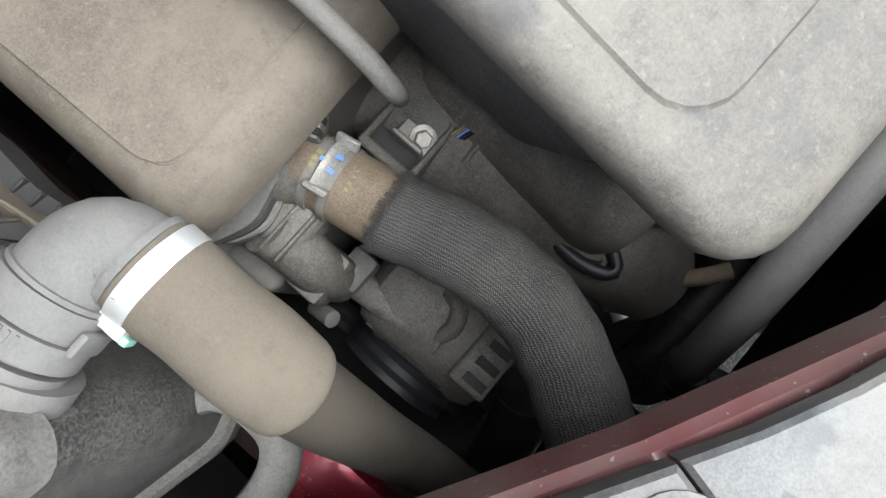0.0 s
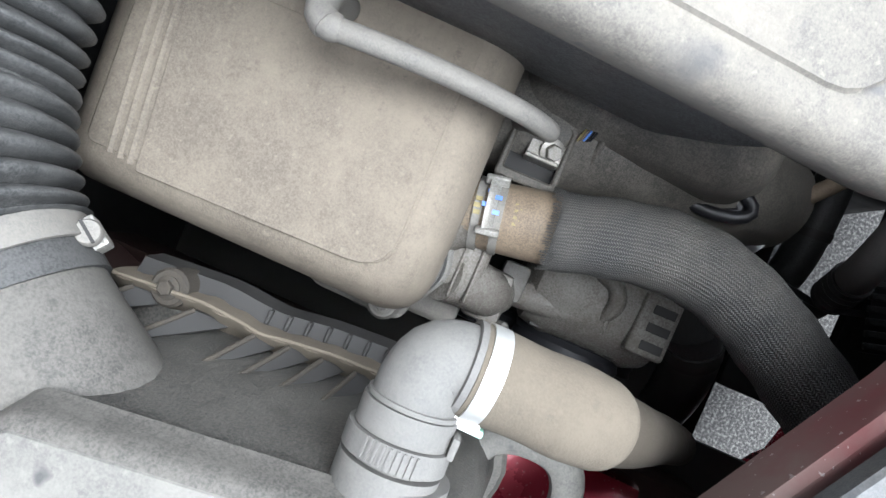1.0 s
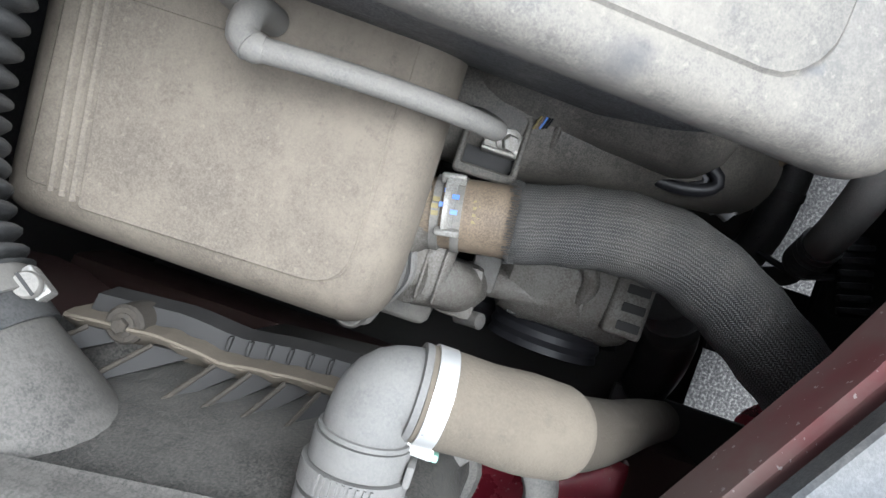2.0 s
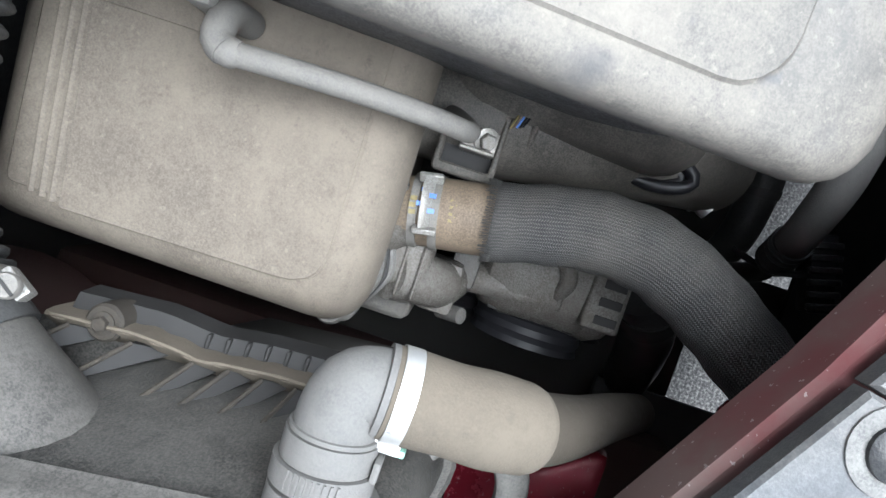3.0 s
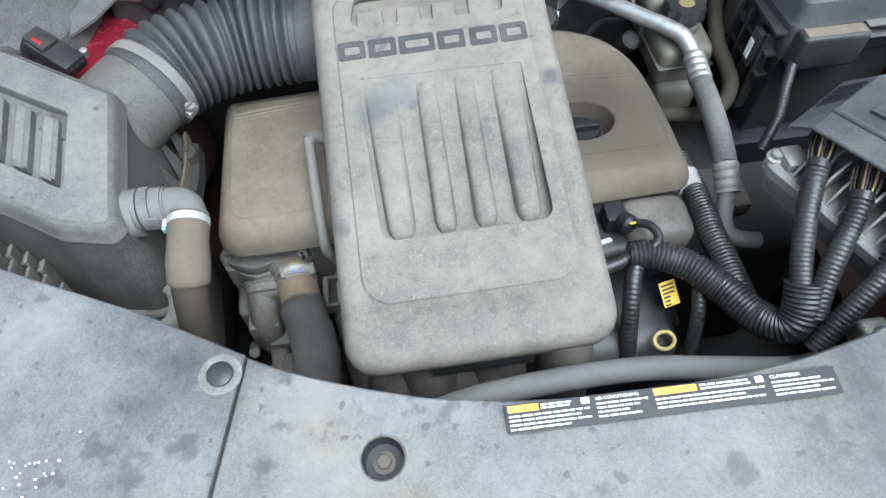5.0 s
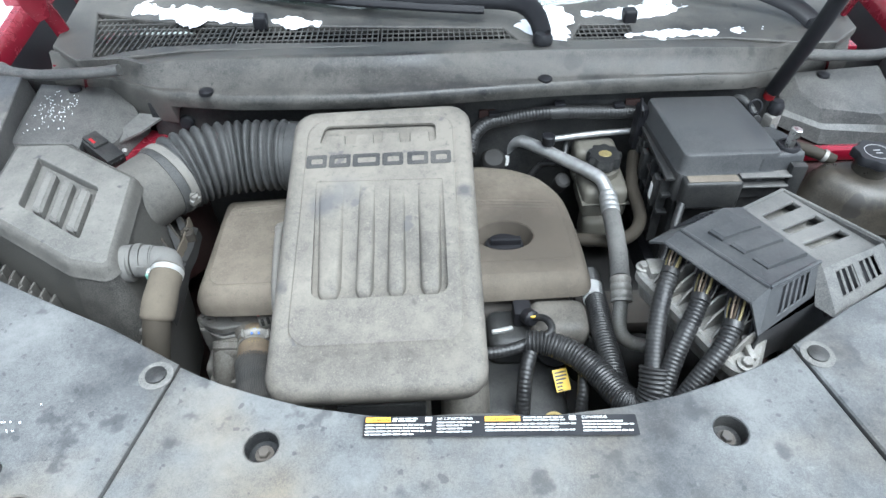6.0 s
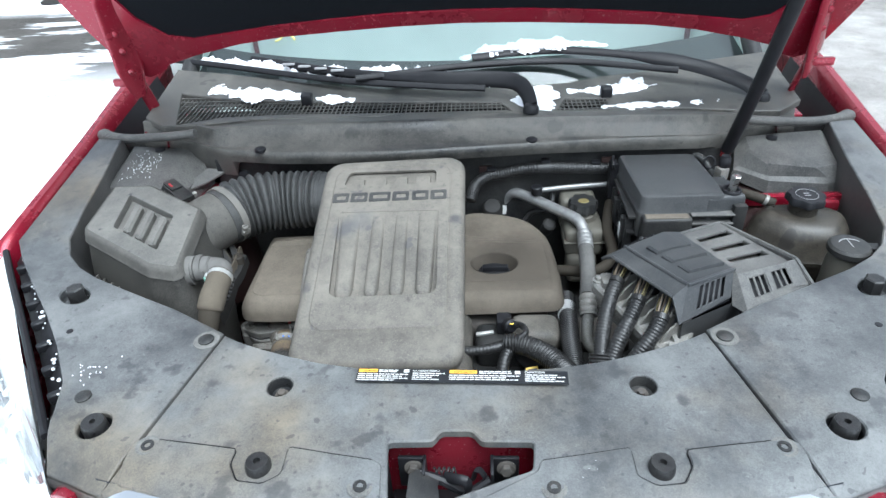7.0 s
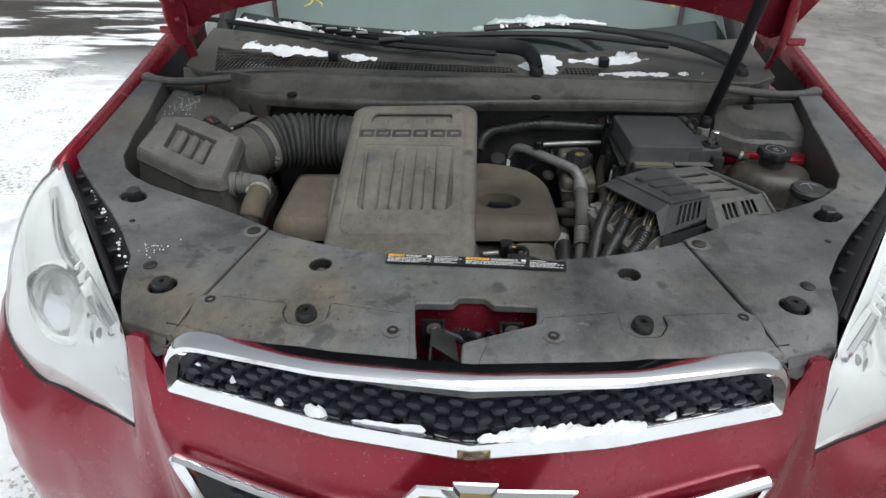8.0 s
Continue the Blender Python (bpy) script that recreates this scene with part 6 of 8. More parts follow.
for k in range(84):
    a = 2 * math.pi * k / 84
    q = Vector((-0.3419, 0.2632, 0.7744)) + 0.0290 * (math.cos(a) * o1 + math.sin(a) * o2)
    tip = q - ax * fr.uniform(0.001, 0.0050)
    for turn in (-1, 1):
        across = (-math.sin(a) * o1 + math.cos(a) * o2) * turn * fr.uniform(0.0006, 0.0016)
        tube([q + ax * 0.005, tip + across + (q - Vector((-0.3419, 0.2632, 0.7744))) * fr.uniform(0.0, 0.05)], 0.00042, 4, 0.003, bm=fray)
tagged(part("frayed_edge", fray, BRAID, rh), kind="stuff")
clampx = Vector((-0.3500, 0.3080, 0.7705))
cd = Vector((0.172, -0.985, 0.05)).normalized()
cl = thing("hose_clamp", clampx, "spring hose clamp with blue and yellow paint marks", "clamp")
for off in (-0.0075, 0.0075):
    part("ring", lathe([(0.0250, -0.0030), (0.0272, -0.0030), (0.0272, 0.0030), (0.0250, 0.0030)], 36, aim(clampx + cd * off, cd), caps=False), PIPEGREY, cl)
cs = cd.cross(Vector((0, 0, 1))).normalized()
on_ring = lambda a, r, off: clampx + cd * off + r * (math.cos(radians(a)) * cs + math.sin(radians(a)) * Vector((0, 0, 1)))
part("tongue", tube([on_ring(a, 0.0285, 0.001) for a in range(62, 147, 8)], 0.0064, 10, 0.004, flat=0.28), ALUDULL, cl)
for a in (66, 140):
    part("tab", box(-0.0085, 0.0085, -0.0022, 0.0022, -0.001, 0.0065, 0.001, 1, aim(on_ring(a, 0.0285, 0.001), on_ring(a, 1.0, 0) - on_ring(a, 0.0, 0))), ALUDULL, cl)
for a, off, mt in ((92, 0.004, BLUEP), (100, -0.004, BLUEP), (112, 0.004, BLUEP), (120, -0.002, BLUEP), (88, -0.009, FADED), (98, -0.0095, FADED), (108, -0.009, FADED)):
    part("paint_mark", box(-0.0024, 0.0024, -0.0016, 0.0016, 0.0, 0.0006, 0, m=aim(on_ring(a, 0.0304 if mt is BLUEP else 0.0273, off), on_ring(a, 1.0, 0) - on_ring(a, 0.0, 0))), mt, cl)
for k in range(7):
    part("paint_mark", box(-0.0016, 0.0016, -0.0010, 0.0010, 0.0, 0.0005, 0, m=aim(on_ring(82 + 5 * k, 0.0262, 0.018 + 0.004 * (k % 2)), on_ring(82 + 5 * k, 1.0, 0) - on_ring(82 + 5 * k, 0.0, 0))), FADED, cl)

# ---- intake manifold shell with bracket and bolt, beside the hose ----
mf = thing("manifold_shell", (-0.25, 0.25, 0.69), "dusty black plastic intake manifold shell under the resonator", "manifold")
part("shell", tube([(-0.262, 0.40, 0.712), (-0.260, 0.33, 0.708), (-0.257, 0.28, 0.704), (-0.250, 0.22, 0.695), (-0.240, 0.165, 0.678), (-0.232, 0.115, 0.655), (-0.228, 0.085, 0.63)], 0.05, 28, 0.010, lambda s, t: 0.050 + 0.004 * math.exp(-((s - 0.11) / 0.03) ** 2) - 0.006 * max(0.0, s / t - 0.6)), MANIFOLD, mf)
part("rib", tube([(-0.300, 0.2535, 0.716), (-0.287, 0.2525, 0.737), (-0.268, 0.2520, 0.751), (-0.245, 0.2515, 0.755)], 0.0026, 8, 0.006), MANIFOLD, mf)
part("pocket_frame", plate(rounded([(-0.318, 0.270), (-0.264, 0.270), (-0.264, 0.318), (-0.318, 0.318)], 0.004), [rounded([(-0.310, 0.275), (-0.268, 0.275), (-0.268, 0.313), (-0.310, 0.313)][::-1], 0.002)], 0.735, 0.757, 0.0015), MANIFOLD, mf)
part("pocket_floor", box(-0.311, -0.267, 0.274, 0.314, 0.738, 0.744, 0.001, 1), DEEP, mf)
gb = thing("ground_bracket", (-0.287, 0.29, 0.75), "steel bracket with bolt and thin wires on the manifold", "bracket")
part("plate", box(-0.297, -0.279, 0.272, 0.302, 0.748, 0.7535, 0.0012, 1), STEELDUST, gb)
part("fold", box(-0.298, -0.2945, 0.276, 0.302, 0.740, 0.764, 0.001, 1), STEELDUST, gb)
hexbolt((-0.286, 0.284, 0.7535), (-0.25, -0.35, 0.9), 0.0065, STEELDUST, gb)
for k, mt in enumerate((FADED, HOSEBROWN, BLUEP, BLACK, BLACK)):
    part("wire", tube([(-0.2725 + 0.0008 * k, 0.270 - 0.0022 * k, 0.7575), (-0.266 + 0.0006 * k, 0.268 - 0.0022 * k, 0.7595), (-0.259, 0.266 - 0.0020 * k, 0.757)], 0.0009, 6, 0.004), mt, gb)

# ---- alternator ----
al = thing("alternator", (-0.38, 0.18, 0.62), "dusty slotted aluminium alternator beneath the hose", "alternator")
adir = Vector((0.0, -1.0, -0.03))
part("case", lathe([(0.030, -0.075), (0.052, -0.062), (0.058, -0.04), (0.058, 0.03), (0.050, 0.052), (0.030, 0.058)], 30, aim((-0.365, 0.185, 0.628), adir)), CASTLIGHT, al)
part("bar", tube([(-0.397, 0.274, 0.664), (-0.393, 0.225, 0.665), (-0.388, 0.182, 0.666)], 0.0135, 18, 0.008), CASTLIGHT, al)
part("hook", tube([(-0.388, 0.184, 0.672), (-0.372, 0.180, 0.688), (-0.358, 0.186, 0.690), (-0.352, 0.200, 0.684)], 0.0075, 10, 0.005), CASTLIGHT, al)
part("front_cap", lathe([(0.050, 0.0), (0.056, 0.006), (0.058, 0.020), (0.052, 0.034), (0.030, 0.040)], 30, aim((-0.366, 0.162, 0.626), adir)), CASTLIGHT, al)
hexbolt((-0.388, 0.180, 0.670), (0.1, -1, 0.15), 0.0085, CASTLIGHT, al)
block_end = part("end_block", box(-0.404, -0.350, 0.126, 0.160, 0.655, 0.689, 0.005, 3), CASTLIGHT, al)
for k in range(3):
    part("slot", box(-0.398 + 0.016 * k, -0.390 + 0.016 * k, 0.130, 0.150, 0.6875, 0.6895, 0.0006, 1), DEEP, block_end)
for k in range(5):
    part("slot", box(-0.4185, -0.4155, 0.155 + 0.018 * k, 0.165 + 0.018 * k, 0.628, 0.652, 0.001), DEEP, al)
pl = thing("belt_pulley", (-0.425, 0.17, 0.60), "black belt drive pulley", "pulley")
for x, y, z, r in ((-0.432, 0.19, 0.60, 0.055), (-0.432, 0.28, 0.50, 0.075), (-0.432, 0.13, 0.45, 0.05)):
    part("wheel", lathe([(0.01, -0.014), (r * 0.9, -0.014), (r, -0.012), (r * 0.96, -0.006), (r, 0), (r * 0.96, 0.006), (r, 0.012), (r * 0.8, 0.014), (r * 0.6, 0.004), (0.01, 0.006)], 36, aim((x, y, z), (-1, 0, 0))), BLACK, pl)

# ---- hoses low in the front ----
ac = thing("air_conditioning_hose", (-0.1, 0.045, 0.8), "grey dusty air conditioning hose across the radiator's back", "hose")
part("hose", tube([(-0.288, 0.042, 0.745), (-0.272, 0.055, 0.790), (-0.240, 0.067, 0.835), (-0.16, 0.076, 0.870), (-0.06, 0.079, 0.883), (0.03, 0.078, 0.882), (0.11, 0.072, 0.868), (0.20, 0.07, 0.84), (0.28, 0.085, 0.80)], 0.0130, 22, 0.010), ELBOW, ac)
part("crimp", tube([(-0.300, 0.036, 0.715), (-0.295, 0.039, 0.729), (-0.286, 0.043, 0.749)], 0.0145, 20, 0.0012, lambda s, t: 0.0140 + 0.0014 * math.sin(s * 900)), RUBBER, ac)
part("thin_line", tube([(-0.301, 0.036, 0.716), (-0.312, 0.030, 0.68), (-0.318, 0.025, 0.60)], 0.009, 12, 0.012), DEEP, ac)
fit = thing("refrigerant_fitting", (-0.247, 0.067, 0.62), "silver service fitting on a dull metal line", "fitting")
part("line", tube([(-0.190, 0.038, 0.672), (-0.210, 0.053, 0.667), (-0.240, 0.084, 0.662), (-0.258, 0.118, 0.657), (-0.270, 0.155, 0.647), (-0.278, 0.20, 0.62)], 0.0075, 12, 0.01), HOSEBROWN, fit)
part("stem", lathe([(0.010, -0.03), (0.010, 0.0), (0.013, 0.001), (0.013, 0.010), (0.009, 0.012), (0.009, 0.022)], 18, aim((-0.262, 0.092, 0.640), (-0.42, -0.75, 0.1))), ALU, fit)
lp = thing("breather_loop", (-0.253, 0.142, 0.71), "black rubber loop under the intake duct", "hose")
part("loop", tube([(-0.2610 + 0.013 * math.cos(radians(a)), 0.150 + 0.034 * math.sin(radians(a)), 0.712) for a in range(0, 340, 20)], 0.0055, 10, 0.006), BLACK, lp)
part("inner_loop", tube([(-0.2620 + 0.008 * math.cos(radians(a)), 0.148 + 0.024 * math.sin(radians(a)), 0.706) for a in range(40, 380, 20)], 0.0050, 10, 0.006), BLACK, lp)
vh = thing("black_coolant_hose", (-0.22, 0.06, 0.55), "smooth black rubber hose behind the radiator", "hose")
part("clamp", tube([(-0.232, 0.0275, 0.6218), (-0.240, 0.027, 0.6197)], 0.0188, 16, 0.004), DEEP, vh, "steel hose band")
part("hose", tube([(-0.165, 0.035, 0.64), (-0.199, 0.030, 0.63), (-0.239, 0.027, 0.62), (-0.280, 0.027, 0.605), (-0.32, 0.03, 0.57)], 0.0175, 16, 0.012), RUBBER, vh)
comb = thing("fan_connector", (-0.285, -0.002, 0.72), "black ribbed fan wiring connector", "connector")
COMB = Matrix.Translation((-0.302, 0.014, 0.742)) @ Matrix.Rotation(radians(16), 4, "Z")
part("body", box(-0.030, 0.030, -0.010, 0.010, -0.012, 0.008, 0.003, 2, COMB), BLACK, comb)
for k in range(6):
    part("rib", box(-0.027 + 0.0092 * k, -0.022 + 0.0092 * k, -0.012, 0.012, 0.006, 0.0115, 0.001, 1, COMB), BLACKDUST, comb)
part("wire", tube([(-0.305, 0.02, 0.742), (-0.31, 0.04, 0.72), (-0.30, 0.055, 0.68)], 0.003, 8, 0.01), BLACK, comb)

dn = thing("drain_hose", (-0.42, 0.04, 0.5), "black rubber drain hose behind the bumper", "hose")
part("hose", tube([(-0.362, 0.108, 0.662), (-0.376, 0.096, 0.650), (-0.400, 0.082, 0.622), (-0.430, 0.068, 0.575), (-0.462, 0.052, 0.51)], 0.026, 16, 0.012), RUBBER, dn)
part("clamp", tube([(-0.372, 0.099, 0.655), (-0.383, 0.092, 0.643)], 0.0275, 16, 0.004), DEEP, dn)

# ---- air filter box ----
ab = thing("air_filter_box", (-0.58, 0.38, 0.85), "dust-grey plastic air filter box with a slatted lid", "air filter box")
lid = [(-0.716, 0.527), (-0.636, 0.530), (-0.503, 0.443), (-0.4885, 0.290), (-0.486, 0.273), (-0.495, 0.263), (-0.545, 0.274), (-0.706, 0.376), (-0.712, 0.388)]
lidr = rounded(lid, 0.006, 3)
vent = rounded([(-0.667, 0.493), (-0.655, 0.388), (-0.543, 0.316), (-0.550, 0.419)], 0.006, 3)
ZL = lambda x, y: 0.012 * (y - 0.38) / 0.15
loops = [[Vector((x, y, z + ZL(x, y))) for x, y in inset(lidr, d)] for d, z in ((-0.005, 0.981), (-0.0035, 0.984), (-0.002, 0.993), (0.0005, 0.9995), (0.0025, 1.002), (0.006, 1.0035))]
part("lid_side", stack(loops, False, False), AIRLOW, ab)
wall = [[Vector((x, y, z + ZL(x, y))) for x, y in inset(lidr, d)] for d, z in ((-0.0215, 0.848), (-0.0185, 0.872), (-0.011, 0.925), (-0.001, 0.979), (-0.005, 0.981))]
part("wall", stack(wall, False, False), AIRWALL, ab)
for k in range(16):
    t = (k + 0.5) / 16
    a, b = (Vector((-0.715, 0.362)), Vector((-0.555, 0.258))) if k < 12 else (Vector((-0.728, 0.392)), Vector((-0.734, 0.52)))
    p = a.lerp(b, t if k < 12 else (k - 11.5) / 5)
    part("wall_rib", box(p.x - 0.0018, p.x + 0.0018, p.y - 0.012, p.y + 0.004, 0.870, 0.905 + 0.012 * (k % 2), 0.001, 1), AIRLOW, ab)
part("lid_top", plate(inset(lidr, 0.006), [vent[::-1] if area_of(vent) > 0 else vent], 0.985, 1.0037, 0.001, ZL, under=False), AIRBOX, ab)
part("vent_floor", plate(inset(vent, -0.002), (), 0.986, 0.9885, 0.0003, ZL), AIRBOX, ab)
for f in (0.18, 0.46, 0.74):
    a = Vector((-0.667, 0.493)).lerp(Vector((-0.550, 0.419)), f)
    b = Vector((-0.655, 0.388)).lerp(Vector((-0.543, 0.316)), f)
    d = (Vector((-0.550, 0.419)) - Vector((-0.667, 0.493))).normalized() * 0.022
    a, b = a.lerp(b, 0.12), b.lerp(a, 0.06)
    quad = rounded([(a.x, a.y), (b.x, b.y), (b.x + d.x, b.y + d.y), (a.x + d.x, a.y + d.y)], 0.003, 2)
    part("slat", plate(quad, (), 0.987, 1.0035, 0.004, ZL), AIRBOX, ab)
rim = inset(lidr, -0.0275)
part("flange", plate(rim if area_of(rim) > 0 else rim[::-1], (), 0.834, 0.851, 0.003), AIRLOW, ab)
lowbox = [[Vector((x, y, z)) for x, y in inset(lidr, d)] for d, z in ((0.004, 0.60), (-0.006, 0.70), (-0.016, 0.836))]
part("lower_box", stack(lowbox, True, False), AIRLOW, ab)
# wedge-shaped stiffeners: a ridge from the rim up to the wall with one sloping flank
for yt, yr, wide in ((0.496, 0.476, 0.022), (0.456, 0.438, 0.022), (0.415, 0.400, 0.015), (0.395, 0.380, 0.015), (0.374, 0.360, 0.015), (0.351, 0.340, 0.015), (0.322, 0.312, 0.014)):
    x0 = table(yr, [0.29, 0.331, 0.40, 0.472], [-0.464, -0.466, -0.470, -0.473])
    root, tip = Vector((x0, yr, 0.884)), Vector((x0 - 0.021, yt, 0.916))
    foot = [root, root + Vector((-0.002, -wide, -0.014)), root + Vector((-0.004, -wide * 0.6, -0.026)), root + Vector((-0.002, 0.003, -0.024))]
    head = [tip, tip + Vector((0.0, -0.0022, -0.004)), tip + Vector((-0.004, -0.001, -0.012)), tip + Vector((-0.003, 0.0016, -0.008))]
    wedge = part("gusset", stack([foot, head]), DEEP, ab, sharp=15)
    part("ridge", tube([root, tip], 0.0015, 6, 0.01, flat=0.7), RIMDUST, wedge, "pale dusty ridge")
for k in range(9):
    t = k / 8
    p = Vector((-0.722, 0.357)).lerp(Vector((-0.562, 0.255)), t)
    n2 = Vector((-0.58, -0.81))
    part("gusset", box(p.x - 0.002 + n2.x * 0.012, p.x + 0.002 + n2.x * 0.012, p.y + n2.y * 0.03, p.y + n2.y * 0.004, 0.873, 0.925, 0.001), AIRLOW, ab)
RIMX = lambda y: table(y, [0.24, 0.331, 0.363, 0.397, 0.431, 0.49], [-0.458, -0.460, -0.462, -0.467, -0.464, -0.469])
part("rim_wall", sheet([[(RIMX(y) - d - 0.0006 * math.sin(y * 330), y, z + (0.0010 * math.sin(y * 210) if z > 0.87 else 0.0)) for y in [0.285 + 0.005 * k for k in range(42)]] for d, z in ((-0.001, 0.845), (-0.001, 0.878), (0.0002, 0.8850), (0.0022, 0.8862), (0.0045, 0.8835), (0.011, 0.872), (0.018, 0.862))]), SLEEVE, ab, "tan dust on the sloping rim")
part("rim_lip", tube([(RIMX(y) - 0.0010, y, 0.8856 + 0.0010 * math.sin(y * 210)) for y in [0.287 + 0.01 * k for k in range(21)]], 0.0014, 6, 0.006), SLEEVE, ab)
part("outer_step", sheet([[(RIMX(y) + d, y, z) for y in [0.285 + 0.01 * k for k in range(21)]] for d, z in ((-0.001, 0.870), (0.010, 0.866), (0.012, 0.846))]), DEEP, ab)
for k in range(9):
    y = 0.305 + 0.012 * k
    part("step_rib", box(RIMX(y) + 0.001, RIMX(y) + 0.010, y - 0.0012, y + 0.0012, 0.864, 0.871, 0.0006, 1), DEEP, ab)
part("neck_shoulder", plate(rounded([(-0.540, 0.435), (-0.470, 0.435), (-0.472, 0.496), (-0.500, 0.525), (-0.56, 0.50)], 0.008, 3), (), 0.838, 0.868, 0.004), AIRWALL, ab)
lug = part("lug", lathe([(0.0115, -0.022), (0.0115, 0.0), (0.0098, 0.002)], 20, Matrix.Translation((-0.466, 0.457, 0.882))), RIMDUST, ab)
hexbolt((-0.466, 0.457, 0.884), (0, 0, 1), 0.0046, RIMDUST, lug)
# C-shaped bracket at the box's front foot
part("foot_bracket", tube([(-0.482, 0.262, 0.868), (-0.470, 0.254, 0.871), (-0.464, 0.238, 0.872), (-0.466, 0.217, 0.872), (-0.479, 0.206, 0.871), (-0.50, 0.203, 0.868), (-0.53, 0.205, 0.864)], 0.0085, 12, 0.006, flat=1.3), AIRBOX, ab)
part("port", tube([(-0.497, 0.298, 0.962), (-0.478, 0.300, 0.963)], 0.0250, 24, 0.005), ELBOW, ab)

# ---- intake duct ----
du = thing("intake_duct", (-0.43, 0.55, 0.93), "dusty black corrugated rubber intake duct", "duct")
part("neck", tube([(-0.570, 0.408, 0.935), (-0.540, 0.455, 0.940), (-0.516, 0.490, 0.943), (-0.494, 0.521, 0.944)], 0.058, 32, 0.008, lambda s, t: 0.060 - 0.002 * s / t), AIRLOW, du, "smooth dusty plastic neck")
DUCT = [(-0.503, 0.508, 0.943), (-0.476, 0.540, 0.945), (-0.434, 0.567, 0.945), (-0.388, 0.585, 0.940), (-0.338, 0.590, 0.938), (-0.288, 0.588, 0.938), (-0.24, 0.582, 0.938)]
part("bellows", tube(DUCT, 0.045, 36, 0.0022, lambda s, t: 0.0605 - 0.0045 * min(1.0, s / 0.2) + (0.0 if s < 0.034 or s > t - 0.060 else 0.0058 * (2 * abs(math.sin(math.pi * s / 0.0150)) ** 0.7 - 1))), DUCTRUB, du, sharp=70)
part("cuff", tube([(-0.312, 0.5895, 0.938), (-0.270, 0.586, 0.938)], 0.0585, 28, 0.006), DUCTRUB, du)
cdir = Vector((0.55, 0.80, 0.03)).normalized()
cpos = Vector((-0.4925, 0.5215, 0.944))
wc = thing("worm_clamp", cpos, "steel worm-drive clamp with slotted hex screw", "clamp")
part("band", lathe([(0.0606, -0.0070), (0.0628, -0.0070), (0.0628, 0.0070), (0.0606, 0.0070)], 48, aim(cpos, cdir), caps=False), PIPEGREY, wc)
spos = Vector((-0.446, 0.481, 0.934))
part("housing", box(-0.009, 0.009, -0.008, 0.008, -0.006, 0.006, 0.002, 2, aim(spos + Vector((-0.003, 0.004, -0.006)), (0.3, -0.2, 1))), ALUDULL, wc)
screw = part("screw", lathe([(0.0050, -0.016), (0.0050, 0.003), (0.0066, 0.003), (0.0068, 0.007), (0.0058, 0.009)], 22, aim(spos, (0.35, -0.25, 1))), PIPEGREY, wc)
part("slot", box(-0.0064, 0.0064, -0.0008, 0.0008, 0.0085, 0.0096, 0, m=aim(spos, (0.35, -0.25, 1))), DEEP, screw)
for k in range(8):
    a = radians(200 + 5 * k)
    part("thread", box(-0.0007, 0.0007, -0.0045, 0.0045, 0.0626, 0.0633, 0, m=aim(cpos, cdir) @ Matrix.Rotation(a, 4, "Z") @ Matrix.Rotation(radians(90), 4, "Y") @ Matrix.Rotation(radians(90), 4, "Z")), DEEP, wc)
ms = thing("air_flow_sensor", (-0.60, 0.56, 0.96), "black air flow sensor plug on the intake neck", "sensor")
MAF = Matrix.Translation((-0.602, 0.562, 0.972)) @ Matrix.Rotation(radians(-38), 4, "Z") @ Matrix.Rotation(radians(14), 4, "Y")
part("body", box(-0.036, 0.030, -0.016, 0.016, -0.010, 0.010, 0.003, 2, MAF), BLACKDUST, ms)
part("head", box(-0.040, -0.006, -0.013, 0.013, 0.006, 0.015, 0.003, 2, MAF), BLACKDUST, ms)
part("lock", box(-0.028, -0.014, -0.009, -0.004, 0.0145, 0.0165, 0.001, 1, MAF), REDP, ms, "red lock tab")
for k in range(3):
    part("socket", box(0.0285, 0.0312, -0.011 + 0.0085 * k, -0.005 + 0.0085 * k, -0.004, 0.004, 0.0008, 1, MAF), DEEP, ms)
part("screw", lathe([(0.0045, -0.006), (0.0045, 0.004), (0.003, 0.005)], 12, MAF @ Matrix.Translation((0.024, 0.020, 0.006))), ALUDULL, ms)
loom([MAF @ Vector((-0.036, 0, 0.006)), (-0.640, 0.583, 0.980), (-0.650, 0.580, 0.960), (-0.650, 0.570, 0.92)], 0.006, "wires", 0.004, parent=ms)
# ---- fresh-air elbow and sleeved hose ----
el = thing("breather_elbow", (-0.44, 0.30, 0.96), "grey dusty plastic quick-connect elbow on the filter box", "pipe elbow")
part("collar", tube([(-0.500, 0.302, 0.966), (-0.474, 0.303, 0.966)], 0.0228, 32, 0.004), ELBOW, el)
part("collar", tube([(-0.4715, 0.303, 0.966), (-0.4615, 0.3035, 0.966)], 0.0234, 32, 0.002), ELBOW, el)
part("collar", tube([(-0.4610, 0.3035, 0.966), (-0.449, 0.304, 0.966)], 0.0212, 32, 0.003), ELBOW, el)
for k in range(9):
    a = radians(60 + 7 * k)
    part("grip", box(-0.0045, 0.0045, -0.0006, 0.0006, 0.0230, 0.0242, 0, m=Matrix.Translation((-0.4665, 0.3032, 0.966)) @ Matrix.Rotation(a - radians(90), 4, "X")), ELBOW, el)
part("bend", tube([(-0.474, 0.303, 0.966), (-0.449, 0.304, 0.966), (-0.4375, 0.3037, 0.966), (-0.4288, 0.300, 0.965), (-0.4258, 0.291, 0.963), (-0.4255, 0.276, 0.960)], 0.0188, 32, 0.003), ELBOW, el)
part("latch_tab", box(-0.462, -0.452, 0.2795, 0.2830, 0.958, 0.976, 0.0015), ELBOW, el)
